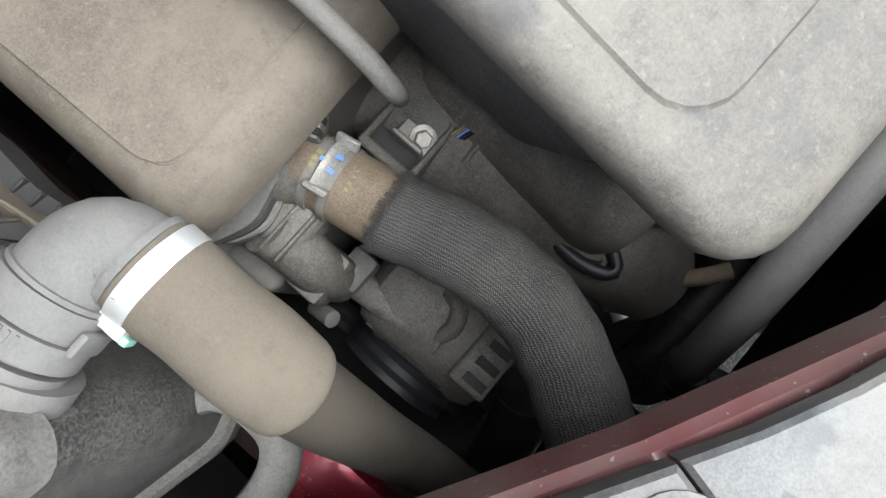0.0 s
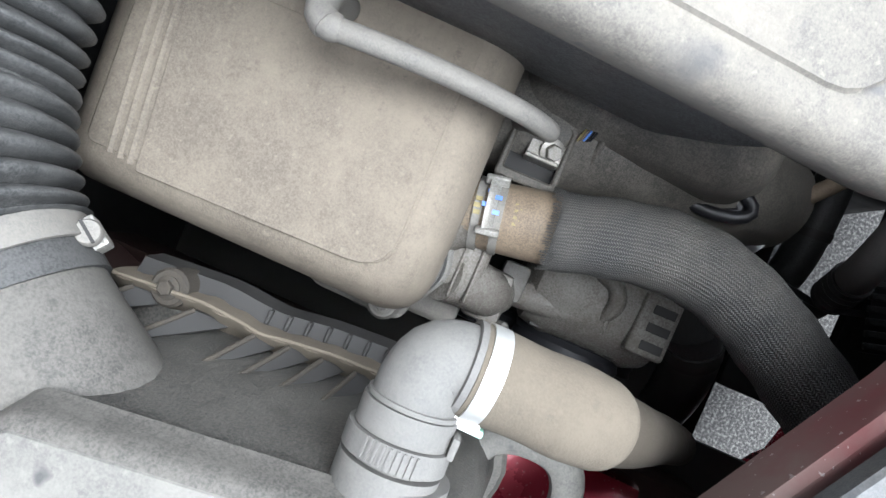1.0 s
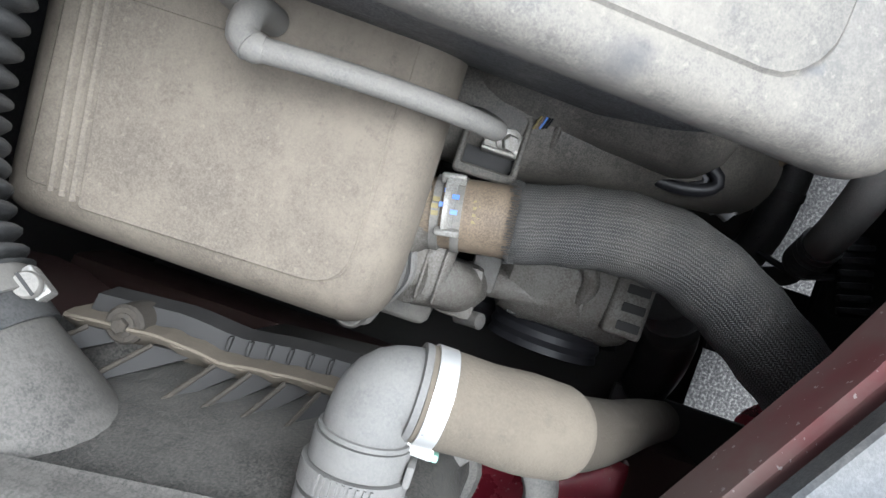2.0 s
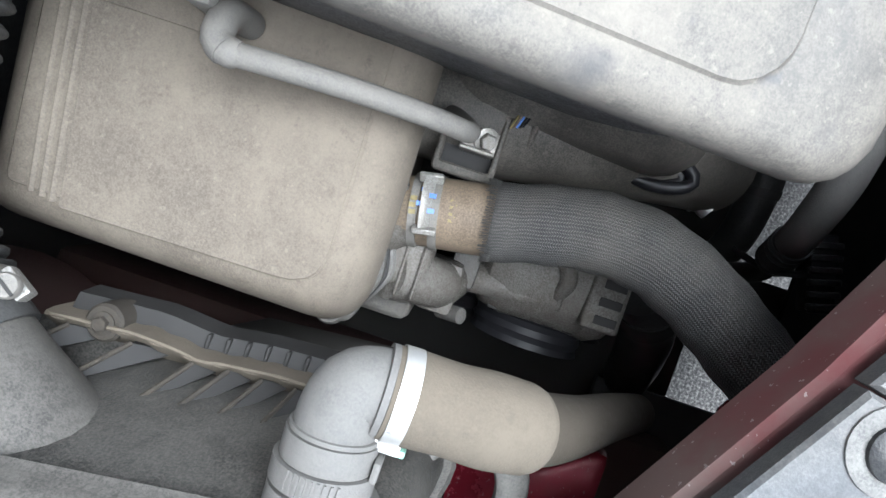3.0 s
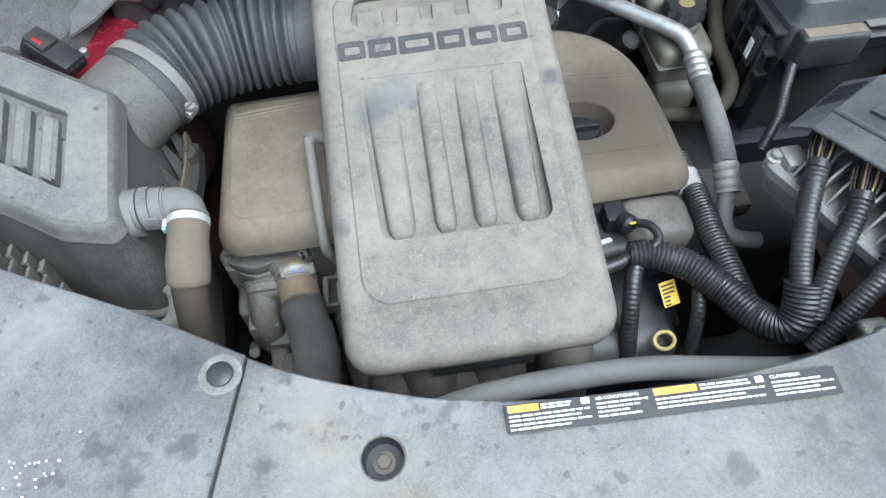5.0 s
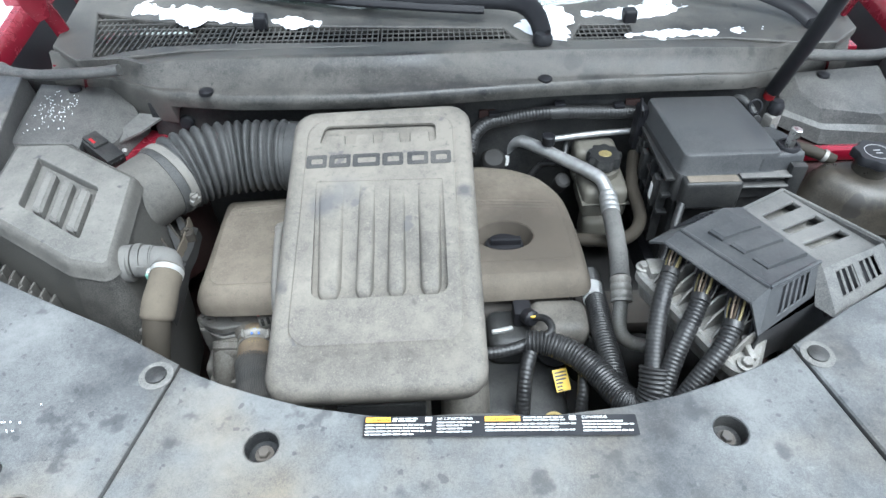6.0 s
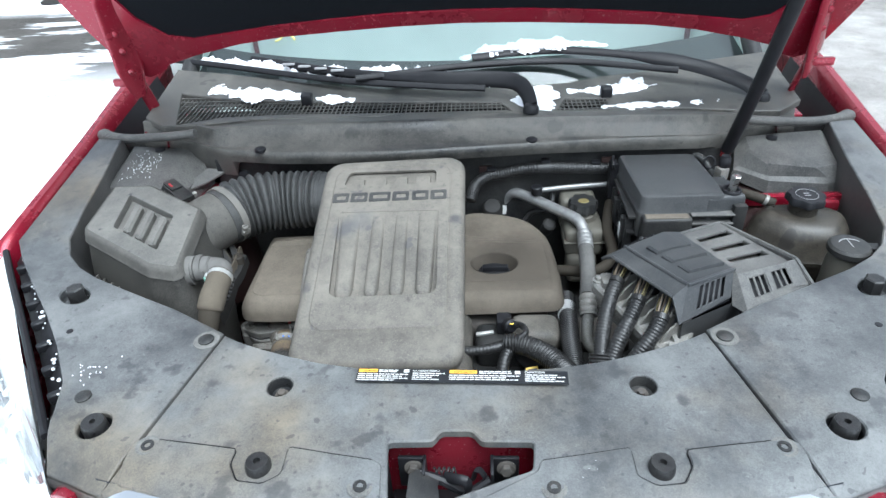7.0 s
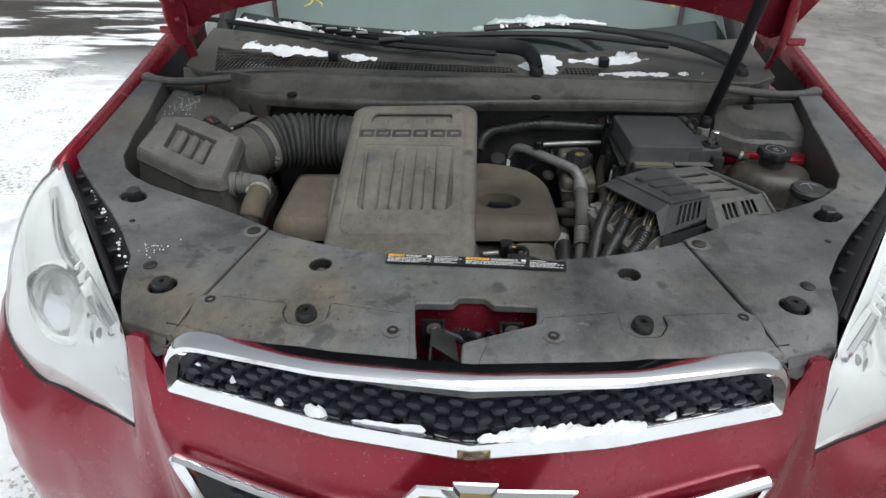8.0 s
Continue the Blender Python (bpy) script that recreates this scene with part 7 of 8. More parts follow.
part("seam_ring", lathe([(0.0190, -0.0012), (0.0203, -0.001), (0.0203, 0.001), (0.0190, 0.0012)], 32, aim((-0.4475, 0.304, 0.966), (1, 0.03, 0)), caps=False), ELBOW, el)
part("lip_ring", lathe([(0.0190, -0.002), (0.0212, -0.0015), (0.0212, 0.0015), (0.0190, 0.002)], 32, aim((-0.4256, 0.2895, 0.9625), (-0.02, -0.97, -0.16)), caps=False), ELBOW, el)
sl = thing("breather_hose", (-0.43, 0.2, 0.9), "tan dusty hose sleeve over a thinner grey pipe", "hose")
part("sleeve", tube([(-0.4255, 0.288, 0.962), (-0.4258, 0.270, 0.9585), (-0.4270, 0.246, 0.951), (-0.4285, 0.227, 0.941), (-0.4298, 0.217, 0.933)], 0.0212, 36, 0.003, lambda s, t: 0.0208 + 0.0014 * min(1.0, s / 0.06) + 0.0004 * math.sin(s * 160) - 0.012 * max(0, (s - (t - 0.010)) / 0.010) ** 3), SLEEVE, sl)
part("pipe", tube([(-0.4296, 0.222, 0.936), (-0.4312, 0.206, 0.918), (-0.4365, 0.180, 0.872), (-0.4430, 0.152, 0.815), (-0.4500, 0.125, 0.760), (-0.460, 0.09, 0.69)], 0.0170, 24, 0.008, lambda s, t: 0.0166 + 0.0018 * max(0.0, 1 - s / 0.08)), TANPIPE, sl)
bd = thing("band_clamp", (-0.426, 0.272, 0.957), "bright white metal band clamp with a green tag", "clamp")
bdir = Vector((-0.02, -0.97, -0.16))
part("band", lathe([(0.0206, -0.0042), (0.0219, -0.0042), (0.0219, 0.0042), (0.0206, 0.0042)], 40, aim((-0.4256, 0.2815, 0.9607), bdir), caps=False), BAND, bd)
part("ear", box(-0.4500, -0.4445, 0.274, 0.288, 0.960, 0.970, 0.0015), BAND, bd)
part("tag", box(-0.4505, -0.4470, 0.2715, 0.2775, 0.960, 0.968, 0.0012), GREENP, bd, "green plastic tag")

# ---- strut tower covers and far corner covers ----
def strut_skin(loops, name, parent, material):
    """Faceted cover: matching outlines from the foot up to the flat top."""
    part(name, stack([[Vector(p) for p in loop] for loop in loops], False, True), material, parent, sharp=22)


sc = thing("strut_cover", (-0.68, 0.66, 0.97), "dusty black plastic cover over the suspension tower", "cover", "tower covers")
strut_skin([
    [(-0.785, 0.575, 0.90), (-0.625, 0.572, 0.90), (-0.598, 0.622, 0.90), (-0.585, 0.712, 0.91), (-0.62, 0.755, 0.93), (-0.795, 0.765, 0.93)],
    [(-0.780, 0.584, 0.955), (-0.640, 0.582, 0.950), (-0.613, 0.628, 0.952), (-0.598, 0.706, 0.958), (-0.628, 0.752, 0.975), (-0.790, 0.764, 0.98)],
    [(-0.775, 0.592, 0.975), (-0.668, 0.590, 0.972), (-0.638, 0.640, 0.976), (-0.640, 0.742, 0.986), (-0.650, 0.750, 0.988), (-0.785, 0.762, 0.992)],
    [(-0.770, 0.600, 0.979), (-0.672, 0.598, 0.976), (-0.645, 0.642, 0.979), (-0.646, 0.740, 0.989), (-0.655, 0.748, 0.990), (-0.780, 0.760, 0.994)]], "shell", sc, TRIM)
part("wing", stack([[Vector((x, y, z - t)) for x, y, z in ((-0.610, 0.629, 0.948), (-0.580, 0.660, 0.950), (-0.550, 0.703, 0.955), (-0.595, 0.707, 0.959), (-0.612, 0.66, 0.957))] for t in (0.004, 0.0)]), MODGREY, sc, "pale dusty wing")
part("push_clip", lathe([(0.012, -0.002), (0.011, 0.003), (0.002, 0.005)], 18, Matrix.Translation((-0.713, 0.741, 0.993))), BLACK, sc)
sc = thing("strut_cover", (0.68, 0.66, 0.97), "dusty black plastic cover over the suspension tower", "cover", "tower covers")
strut_skin([
    [(0.575, 0.652, 0.935), (0.635, 0.600, 0.925), (0.752, 0.582, 0.925), (0.795, 0.60, 0.925), (0.80, 0.745, 0.95), (0.60, 0.745, 0.95)],
    [(0.579, 0.654, 0.955), (0.637, 0.608, 0.950), (0.750, 0.590, 0.950), (0.790, 0.604, 0.955), (0.795, 0.742, 0.99), (0.605, 0.742, 0.985)],
    [(0.590, 0.660, 0.960), (0.640, 0.618, 0.956), (0.748, 0.598, 0.962), (0.785, 0.612, 0.965), (0.792, 0.740, 0.996), (0.608, 0.738, 0.990)],
    [(0.612, 0.682, 0.984), (0.632, 0.630, 0.980), (0.724, 0.606, 0.980), (0.775, 0.62, 0.980), (0.785, 0.738, 1.002), (0.615, 0.730, 0.996)],
    [(0.617, 0.684, 0.987), (0.636, 0.635, 0.983), (0.722, 0.612, 0.983), (0.770, 0.625, 0.983), (0.78, 0.735, 1.004), (0.620, 0.727, 0.998)]], "shell", sc, TRIM)
part("push_clip", lathe([(0.012, -0.002), (0.011, 0.003), (0.002, 0.005)], 18, Matrix.Translation((0.672, 0.715, 0.998))), BLACK, sc)
knob = thing("bulkhead_knob", (-0.509, 0.697, 0.94), "round black rubber knob on the bulkhead mat", "plug")
part("knob", lathe([(0.014, -0.004), (0.014, 0.004), (0.010, 0.008), (0.002, 0.009)], 20, aim((-0.509, 0.695, 0.945), (0, -1, 0.2))), BLACK, knob)
fl = random.Random(3)
dust = bmesh.new()
for k in range(110):
    x, y = -0.735 + fl.gauss(0, 0.02), 0.685 + fl.gauss(0, 0.03)
    if -0.768 < x < -0.66 and 0.605 < y < 0.745:
        r = fl.uniform(0.0005, 0.0014)
        bmesh.ops.create_icosphere(dust, subdivisions=1, radius=r, matrix=Matrix.Translation((x, y, 0.9785 + 0.014 * (y - 0.60) / 0.16 + r * 0.3)))
for k in range(22):
    x, y = -0.52 + fl.gauss(0, 0.015), 0.03 + fl.gauss(0, 0.012)
    bmesh.ops.create_icosphere(dust, subdivisions=1, radius=fl.uniform(0.0006, 0.0014), matrix=Matrix.Translation((x, y, 0.9865)))
for k in range(16):
    x, y = 0.155 + fl.gauss(0, 0.010), -0.132 + fl.gauss(0, 0.006)
    bmesh.ops.create_icosphere(dust, subdivisions=1, radius=fl.uniform(0.0008, 0.0022), matrix=Matrix.Translation((x, y, 0.9866 + crown(x, y))))
for k in range(45):
    x = -0.50 - 0.34 * fl.random()
    y = table(-x, [0.535, 0.60, 0.69, 0.775, 0.835], [-0.055, 0.045, 0.170, 0.280, 0.352]) + fl.gauss(0.012, 0.006)
    bmesh.ops.create_icosphere(dust, subdivisions=1, radius=fl.uniform(0.0006, 0.0034), matrix=Matrix.Translation((x, y, 0.9665)))
solo("snow_flecks", dust, SNOW, "scattered grains of snow on the black covers", "snow", kind="stuff")

# ---- fuse box ----
fb = thing("fuse_box", (0.44, 0.57, 0.88), "dusty black lidded fuse and battery box", "fuse box")
lidp = rounded([(0.345, 0.480), (0.502, 0.484), (0.500, 0.56), (0.489, 0.664), (0.333, 0.664)], 0.012, 4)
part("lid", stack([[Vector((x, y, z)) for x, y in inset(lidp, d)] for d, z in ((-0.005, 0.955), (-0.002, 0.960), (-0.001, 0.985), (0.001, 0.9895), (0.005, 0.9915))], True, True), SLATE, fb)
part("shoulder", stack([[Vector((x, y, z)) for x, y in inset(rounded([(0.470, 0.480), (0.545, 0.488), (0.538, 0.545), (0.520, 0.57), (0.47, 0.57)], 0.006, 3), d)] for d, z in ((-0.002, 0.935), (0.0, 0.978), (0.002, 0.984), (0.005, 0.986))], True, True), SLATE, fb)
body = rounded([(0.340, 0.474), (0.546, 0.482), (0.535, 0.670), (0.326, 0.676)], 0.008, 3)
part("body", stack([[Vector((x, y, z)) for x, y in inset(body, d)] for d, z in ((0.014, 0.74), (0.006, 0.90), (0.0, 0.905), (0.0, 0.952), (0.003, 0.956))], False, True), BLACKDUST, fb)
part("front_step", box(0.346, 0.440, 0.452, 0.480, 0.902, 0.956, 0.007, 3), BLACKDUST, fb, "front housing with a dusty top")
part("step_dust", box(0.352, 0.434, 0.457, 0.474, 0.9555, 0.9568, 0.0004, 1), COVER, fb, "brown dust on the front housing")
for z in (0.934, 0.953):
    part("front_rib", box(0.440, 0.522, 0.466, 0.484, z, z + 0.003, 0.001), MODGREY, fb)
part("end_post", box(0.520, 0.545, 0.470, 0.486, 0.900, 0.972, 0.004), BLACKDUST, fb)
for k in range(6):
    y = 0.492 + 0.028 * k
    part("side_rib", box(0.322, 0.338, y, y + 0.006, 0.80, 0.935 - 0.008 * (k % 2), 0.002), BLACKDUST, fb)
for z in (0.868, 0.905, 0.940):
    part("side_ledge", box(0.324, 0.342, 0.482, 0.666, z, z + 0.006, 0.002), BLACKDUST, fb)
for y in (0.50, 0.575):
    part("side_hook", box(0.316, 0.328, y, y + 0.020, 0.872, 0.930, 0.004), BLACKDUST, fb)
clip = part("clip", box(0.315, 0.332, 0.640, 0.668, 0.895, 0.980, 0.004), BLACK, fb)
part("clip_loop", tube([(0.322, 0.640, 0.968), (0.317, 0.636, 0.984), (0.322, 0.662, 0.988), (0.326, 0.668, 0.970)], 0.003, 8, 0.005), BLACK, clip)
part("label", box(0.3145, 0.3158, 0.506, 0.516, 0.885, 0.915, 0), WHITEP, fb, "white label")
post = thing("jump_post", (0.523, 0.505, 0.98), "steel jump-start stud in a round black collar", "terminal")
part("base", lathe([(0.019, -0.02), (0.019, 0.004), (0.017, 0.007), (0.013, 0.007), (0.012, 0.003), (0.002, 0.003)], 24, Matrix.Translation((0.521, 0.507, 0.984))), BLACK, post)
part("stud", lathe([(0.0080, 0.0), (0.0080, 0.022), (0.0095, 0.023), (0.0095, 0.034), (0.0078, 0.0355)], 6, Matrix.Translation((0.521, 0.507, 0.984)) @ Matrix.Rotation(radians(6), 4, "Y")), STEEL, post)
acp = thing("service_port", (0.530, 0.59, 0.97), "refrigerant service port with black cap and bent pipe", "fitting")
part("pipe", tube([(0.492, 0.672, 0.950), (0.493, 0.668, 0.976), (0.500, 0.660, 0.986), (0.511, 0.645, 0.980), (0.521, 0.625, 0.966), (0.527, 0.605, 0.962)], 0.0072, 14, 0.006), DUCTRUB, acp)
part("pipe", tube([(0.530, 0.590, 0.972), (0.534, 0.572, 0.955), (0.536, 0.56, 0.93)], 0.0072, 14, 0.006), DUCTRUB, acp)
part("fitting", box(-0.011, 0.011, -0.010, 0.010, -0.014, 0.014, 0.003, 2, Matrix.Translation((0.532, 0.598, 0.976)) @ Matrix.Rotation(radians(25), 4, "Z")), ALUDULL, acp)
part("loop", tube([(0.517 + 0.011 * math.cos(radians(30 * k)), 0.632 + 0.006 * math.sin(radians(30 * k)), 0.984 + 0.011 * math.sin(radians(30 * k))) for k in range(13)], 0.0026, 8, 0.004), BLACK, acp)
part("cap", lathe([(0.011, 0), (0.0125, 0.003), (0.0125, 0.017), (0.0095, 0.021), (0.009, 0.024), (0.002, 0.0245)], 8, Matrix.Translation((0.536, 0.602, 0.990))), BLACK, acp)
# ---- control module under its vented cover ----
cm = thing("module_cover", (0.43, 0.26, 0.95), "black vented plastic cover over the engine control module", "module cover")
def facet(pts, name, material, holes=(), thick=0.005):
    """A flat slab through corners in space, with holes given as (across, along) fractions of its first edge and side."""
    ps = [Vector(q) for q in pts]
    u = (ps[1] - ps[0]).normalized()
    n = u.cross(ps[-1] - ps[0]).normalized()
    if n.z < 0 and abs(n.z) > 0.2:
        n = -n
    v = n.cross(u)
    m = Matrix(((u.x, v.x, n.x, ps[0].x), (u.y, v.y, n.y, ps[0].y), (u.z, v.z, n.z, ps[0].z), (0, 0, 0, 1)))
    flat = [((q - ps[0]).dot(u), (q - ps[0]).dot(v)) for q in ps]
    if area_of(flat) < 0:
        flat = flat[::-1]
    to_flat = lambda q: ((Vector(q) - ps[0]).dot(u), (Vector(q) - ps[0]).dot(v))
    bm = plate(flat, [[to_flat(q) for q in h] for h in holes], -thick, 0.0, 0.0012)
    bmesh.ops.transform(bm, matrix=m, verts=bm.verts)
    return part(name, bm, material, cm)


def quad_in(a, b, c, d, u0, u1, v0, v1):
    """A window inside the four-cornered face a b c d, by fractions."""
    a, b, c, d = (Vector(q) for q in (a, b, c, d))
    at = lambda u, v: a.lerp(b, u).lerp(d.lerp(c, u), v)
    return [at(u0, v0), at(u1, v0), at(u1, v1), at(u0, v1)]


def slab(pts, name, material, thick=0.004):
    """A thin skewed face with thickness, straight through its corners."""
    ps = [Vector(q) for q in pts]
    n = (ps[1] - ps[0]).cross(ps[-1] - ps[0]).normalized()
    if n.z < 0:
        n = -n
    return part(name, stack([[q - n * thick for q in ps], ps]), material, cm)


# dark half: top, sloping side band, louvred rear slope, slotted front
TIP, NOTCH, FOLD, REAR, SEAM = (0.236, 0.293, 0.984), (0.249, 0.273, 1.000), (0.272, 0.285, 1.011), (0.343, 0.324, 1.014), (0.372, 0.330, 1.009)
LOW, BOT, TFL, TFR, BFR = (0.3145, 0.150, 1.013), (0.324, 0.126, 0.978), (0.338, 0.163, 1.025), (0.423, 0.211, 1.017), (0.422, 0.180, 0.985)
slab([FOLD, REAR, TFL], "dark_top", SLATE)
slab([REAR, SEAM, TFR, TFL], "dark_top", SLATE)
slab([NOTCH, FOLD, TFL, LOW], "side_band", SLATE)
slab([LOW, TFL, BOT], "corner_face", SLATE)
slab([TIP, (0.325, 0.345, 0.988), REAR, FOLD], "rear_slope", SLATE)
slab([TIP, FOLD, NOTCH], "rear_slope", SLATE)
for k in range(5):
    u = 0.40 + 0.10 * k
    a, b = Vector(TIP).lerp(Vector((0.325, 0.345, 0.988)), u), Vector(FOLD).lerp(Vector(REAR), u)
    part("louvre", tube([a.lerp(b, 0.12) + Vector((0, 0, 0.0015)), a.lerp(b, 0.88) + Vector((0, 0, 0.0015))], 0.0018, 6, 0.01), BLACK, cm)
facet([TFL, TFR, BFR, BOT], "vented_face", SLATE, [quad_in(TFL, TFR, BFR, BOT, 0.30 + 0.115 * k, 0.372 + 0.115 * k, 0.16, 0.80) for k in range(5)], 0.0016)
for k in range(3):
    a = Vector((0.303, 0.273, 1.0165)).lerp(Vector((0.337, 0.214, 1.0215)), k / 2)
    run, wide, up = Vector((0.062, 0.027, -0.0035)), Vector((0.0115, -0.0195, 0.0012)), Vector((0.0, 0.0, 0.005))
    q = [a, a + run, a + run + wide, a + wide]
    mid = sum(q, Vector()) / 4
    part("raised_pad", stack([[p - up for p in q], [p + up * 0.4 for p in q], [p.lerp(mid, 0.10) + up for p in q]], False, True), SLATE, cm)
# black sheet added behind the slots, standing in for the shade inside
down = Vector((-0.004, 0.008, -0.010))
slab([Vector(q) + down for q in (TFL, TFR, BFR, BOT)], "vent_backing", BLACK, 0.002)
part("edge_roll", tube([FOLD, TFL], 0.0030, 8, 0.02), SLATE, cm)
part("edge_roll", tube([TFL, TFR], 0.0030, 8, 0.02), SLATE, cm)
part("edge_roll", tube([NOTCH, LOW], 0.0026, 8, 0.02), SLATE, cm)
# grey half: long slots on top, short upright slots in the front slope
J2, G, H3, D3 = (0.374, 0.331, 1.004), (0.464, 0.394, 0.986), (0.541, 0.262, 0.999), (0.427, 0.208, 1.010)
GR, GF = (0.557, 0.224, 0.976), (0.432, 0.154, 0.978)
facet([J2, G, H3, D3], "grey_top", MODGREY, [quad_in(J2, G, H3, D3, 0.16, 0.88, 0.17 + 0.25 * k, 0.262 + 0.25 * k) for k in range(3)])
facet([D3, H3, GR, GF], "grey_front", MODGREY, [quad_in(D3, H3, GR, GF, 0.17 + 0.090 * k, 0.228 + 0.090 * k, 0.20, 0.72) for k in range(7)], 0.0016)
slab([D3, GF, (0.421, 0.176, 0.975), TFR], "step_face", MODGREY)
slab([J2, G, (0.466, 0.399, 0.955), (0.372, 0.338, 0.965)], "rear_face", MODGREY)
slab([G, H3, GR, (0.560, 0.226, 0.95), (0.470, 0.396, 0.95)], "far_face", MODGREY)
# another added black sheet, so these slots look shaded too
slab([Vector(q) + Vector((-0.004, 0.010, -0.012)) for q in (D3, H3, GR, GF)], "vent_backing", BLACK, 0.002)
for a, b in ((J2, G), (G, H3), (H3, GR)):
    part("edge_roll", tube([a, b], 0.0032, 8, 0.02), MODGREY, cm)
slab([Vector(q) + Vector((0, 0, -0.024)) for q in (J2, G, H3, D3)], "slot_floor", ALUDULL, 0.002)
tray = thing("module_tray", (0.42, 0.22, 0.90), "black plastic tray carrying the control module", "tray")
tp2 = rounded([(0.326, 0.126), (0.424, 0.180), (0.434, 0.158), (0.558, 0.228), (0.466, 0.39), (0.345, 0.32)], 0.008, 3)
part("tray", stack([[Vector((x, y, z)) for x, y in inset(tp2, d)] for d, z in ((0.016, 0.86), (0.008, 0.93), (0.003, 0.976))], True, False), SLATE, tray)
em = thing("control_module", (0.30, 0.20, 0.93), "cast aluminium finned engine control module with three plugs", "control module")
basep = rounded([(0.221, 0.278), (0.238, 0.302), (0.335, 0.275), (0.366, 0.165), (0.326, 0.096), (0.297, 0.104)], 0.012, 3)
basep = basep if area_of(basep) > 0 else basep[::-1]
part("base_plate", plate(basep, (), 0.928, 0.944, 0.004), ALUDULL, em)
part("lower_case", stack([[Vector((x, y, z)) for x, y in inset(basep, d)] for d, z in ((0.012, 0.895), (0.004, 0.928))], True, False), ALUDULL, em)
for k in range(10):
    c = Vector((0.262, 0.262, 0.942)).lerp(Vector((0.322, 0.135, 0.942)), k / 9)
    fin = [(-0.026, 0.0), (0.028, 0.0), (0.028, 0.034), (0.006, 0.034), (-0.010, 0.024), (-0.022, 0.008)]
    m = Matrix.Translation(c) @ Matrix.Rotation(radians(25), 4, "Z")
    part("fin", stack([[m @ Vector((x, -0.0014, z)) for x, z in fin], [m @ Vector((x, 0.0014, z)) for x, z in fin]]), ALUDULL, em)
hexbolt((0.314, 0.110, 0.946), (0, 0, 1), 0.0075, ALUDULL, em)
part("arm", box(0.318, 0.326, 0.112, 0.140, 0.944, 0.955, 0.003), ALUDULL, em)
part("post", lathe([(0.007, 0), (0.006, 0.014), (0.004, 0.015)], 14, Matrix.Translation((0.322, 0.140, 0.944))), ALUDULL, em)
hexbolt((0.234, 0.282, 0.944), (0, 0, 1), 0.007, ALUDULL, em)
part("ear", box(0.236, 0.262, 0.258, 0.290, 0.938, 0.956, 0.006), ALUDULL, em)
looms = thing("engine_loom", (0.25, 0.15, 0.9), "three black corrugated wiring looms joining a taped trunk", "wiring loom")
for hub, path in ((Vector((0.269, 0.267, 0.979)), [(0.256, 0.246, 0.970), (0.243, 0.222, 0.957), (0.231, 0.192, 0.938), (0.222, 0.158, 0.915), (0.216, 0.122, 0.893)]),
                  (Vector((0.293, 0.219, 0.980)), [(0.281, 0.198, 0.970), (0.268, 0.178, 0.956), (0.251, 0.155, 0.938), (0.235, 0.130, 0.914), (0.224, 0.104, 0.890)]),
                  (Vector((0.315, 0.171, 0.986)), [(0.304, 0.150, 0.974), (0.292, 0.133, 0.960), (0.275, 0.117, 0.944), (0.256, 0.103, 0.922), (0.238, 0.090, 0.898), (0.218, 0.075, 0.872)])):
    start = Vector(path[0])
    d = (hub - start).normalized()
    part("plug", box(-0.019, 0.019, -0.013, 0.013, 0.0, 0.040, 0.004, 2, aim(hub + d * 0.004, Vector((0.8, 0.5, -0.1)))), BLACK, looms)
    loom(path, 0.0118, "conduit", 0.0052, parent=looms, material=RUBBER)
    part("tape", tube([start - d * 0.006, start + d * 0.003], 0.0126, 14, 0.004), RUBBER, looms)
    o1 = d.orthogonal().normalized()
    o2 = d.cross(o1)
    for k in range(22):
        a, r = 2 * math.pi * k / 22, (0.55, 0.8, 1.0)[k % 3]
        off = (math.cos(a) * o1 + math.sin(a) * o2) * r
        part("wire", tube([start + off * 0.0105, start.lerp(hub, 0.6) + off * 0.0135, hub + off * 0.0135 + d * 0.006], 0.0013, 5, 0.008), (FADED, BLACK, PIPEGREY, BLACK, HOSEBROWN, HOSEBROWN, BLACK, FADED, BLACK, REDDUST, BLACK, GREYP, BLACK)[k % 13], looms)
part("trunk", tube([(0.221, 0.138, 0.908), (0.217, 0.116, 0.886), (0.208, 0.108, 0.866), (0.190, 0.130, 0.848), (0.168, 0.176, 0.840), (0.140, 0.212, 0.840), (0.105, 0.234, 0.840), (0.072, 0.240, 0.838)], 0.020, 18, 0.0014, lambda s, t: 0.0215 - 0.004 * s / t + 0.0009 * math.sin(s * 1150)), RUBBER, looms, "taped trunk")
loom([(0.188, 0.150, 0.836), (0.190, 0.20, 0.832), (0.191, 0.26, 0.828), (0.196, 0.32, 0.822), (0.200, 0.40, 0.812)], 0.0165, "conduit", 0.0055, parent=looms)
part("tape_label", tube([(0.1945, 0.335, 0.8205), (0.1975, 0.365, 0.8165)], 0.0176, 14, 0.008), GREYP, looms, "white printed tape label")
loom([(-0.015, 0.226, 0.832), (0.02, 0.226, 0.834), (0.05, 0.230, 0.836), (0.075, 0.238, 0.838)], 0.0085, "conduit", parent=looms)
loom([(0.080, 0.232, 0.834), (0.070, 0.206, 0.824), (0.064, 0.178, 0.800), (0.060, 0.14, 0.75)], 0.0105, "conduit", parent=looms)
loom([(0.150, 0.190, 0.822), (0.146, 0.165, 0.800), (0.140, 0.13, 0.74)], 0.0085, "conduit", parent=looms)
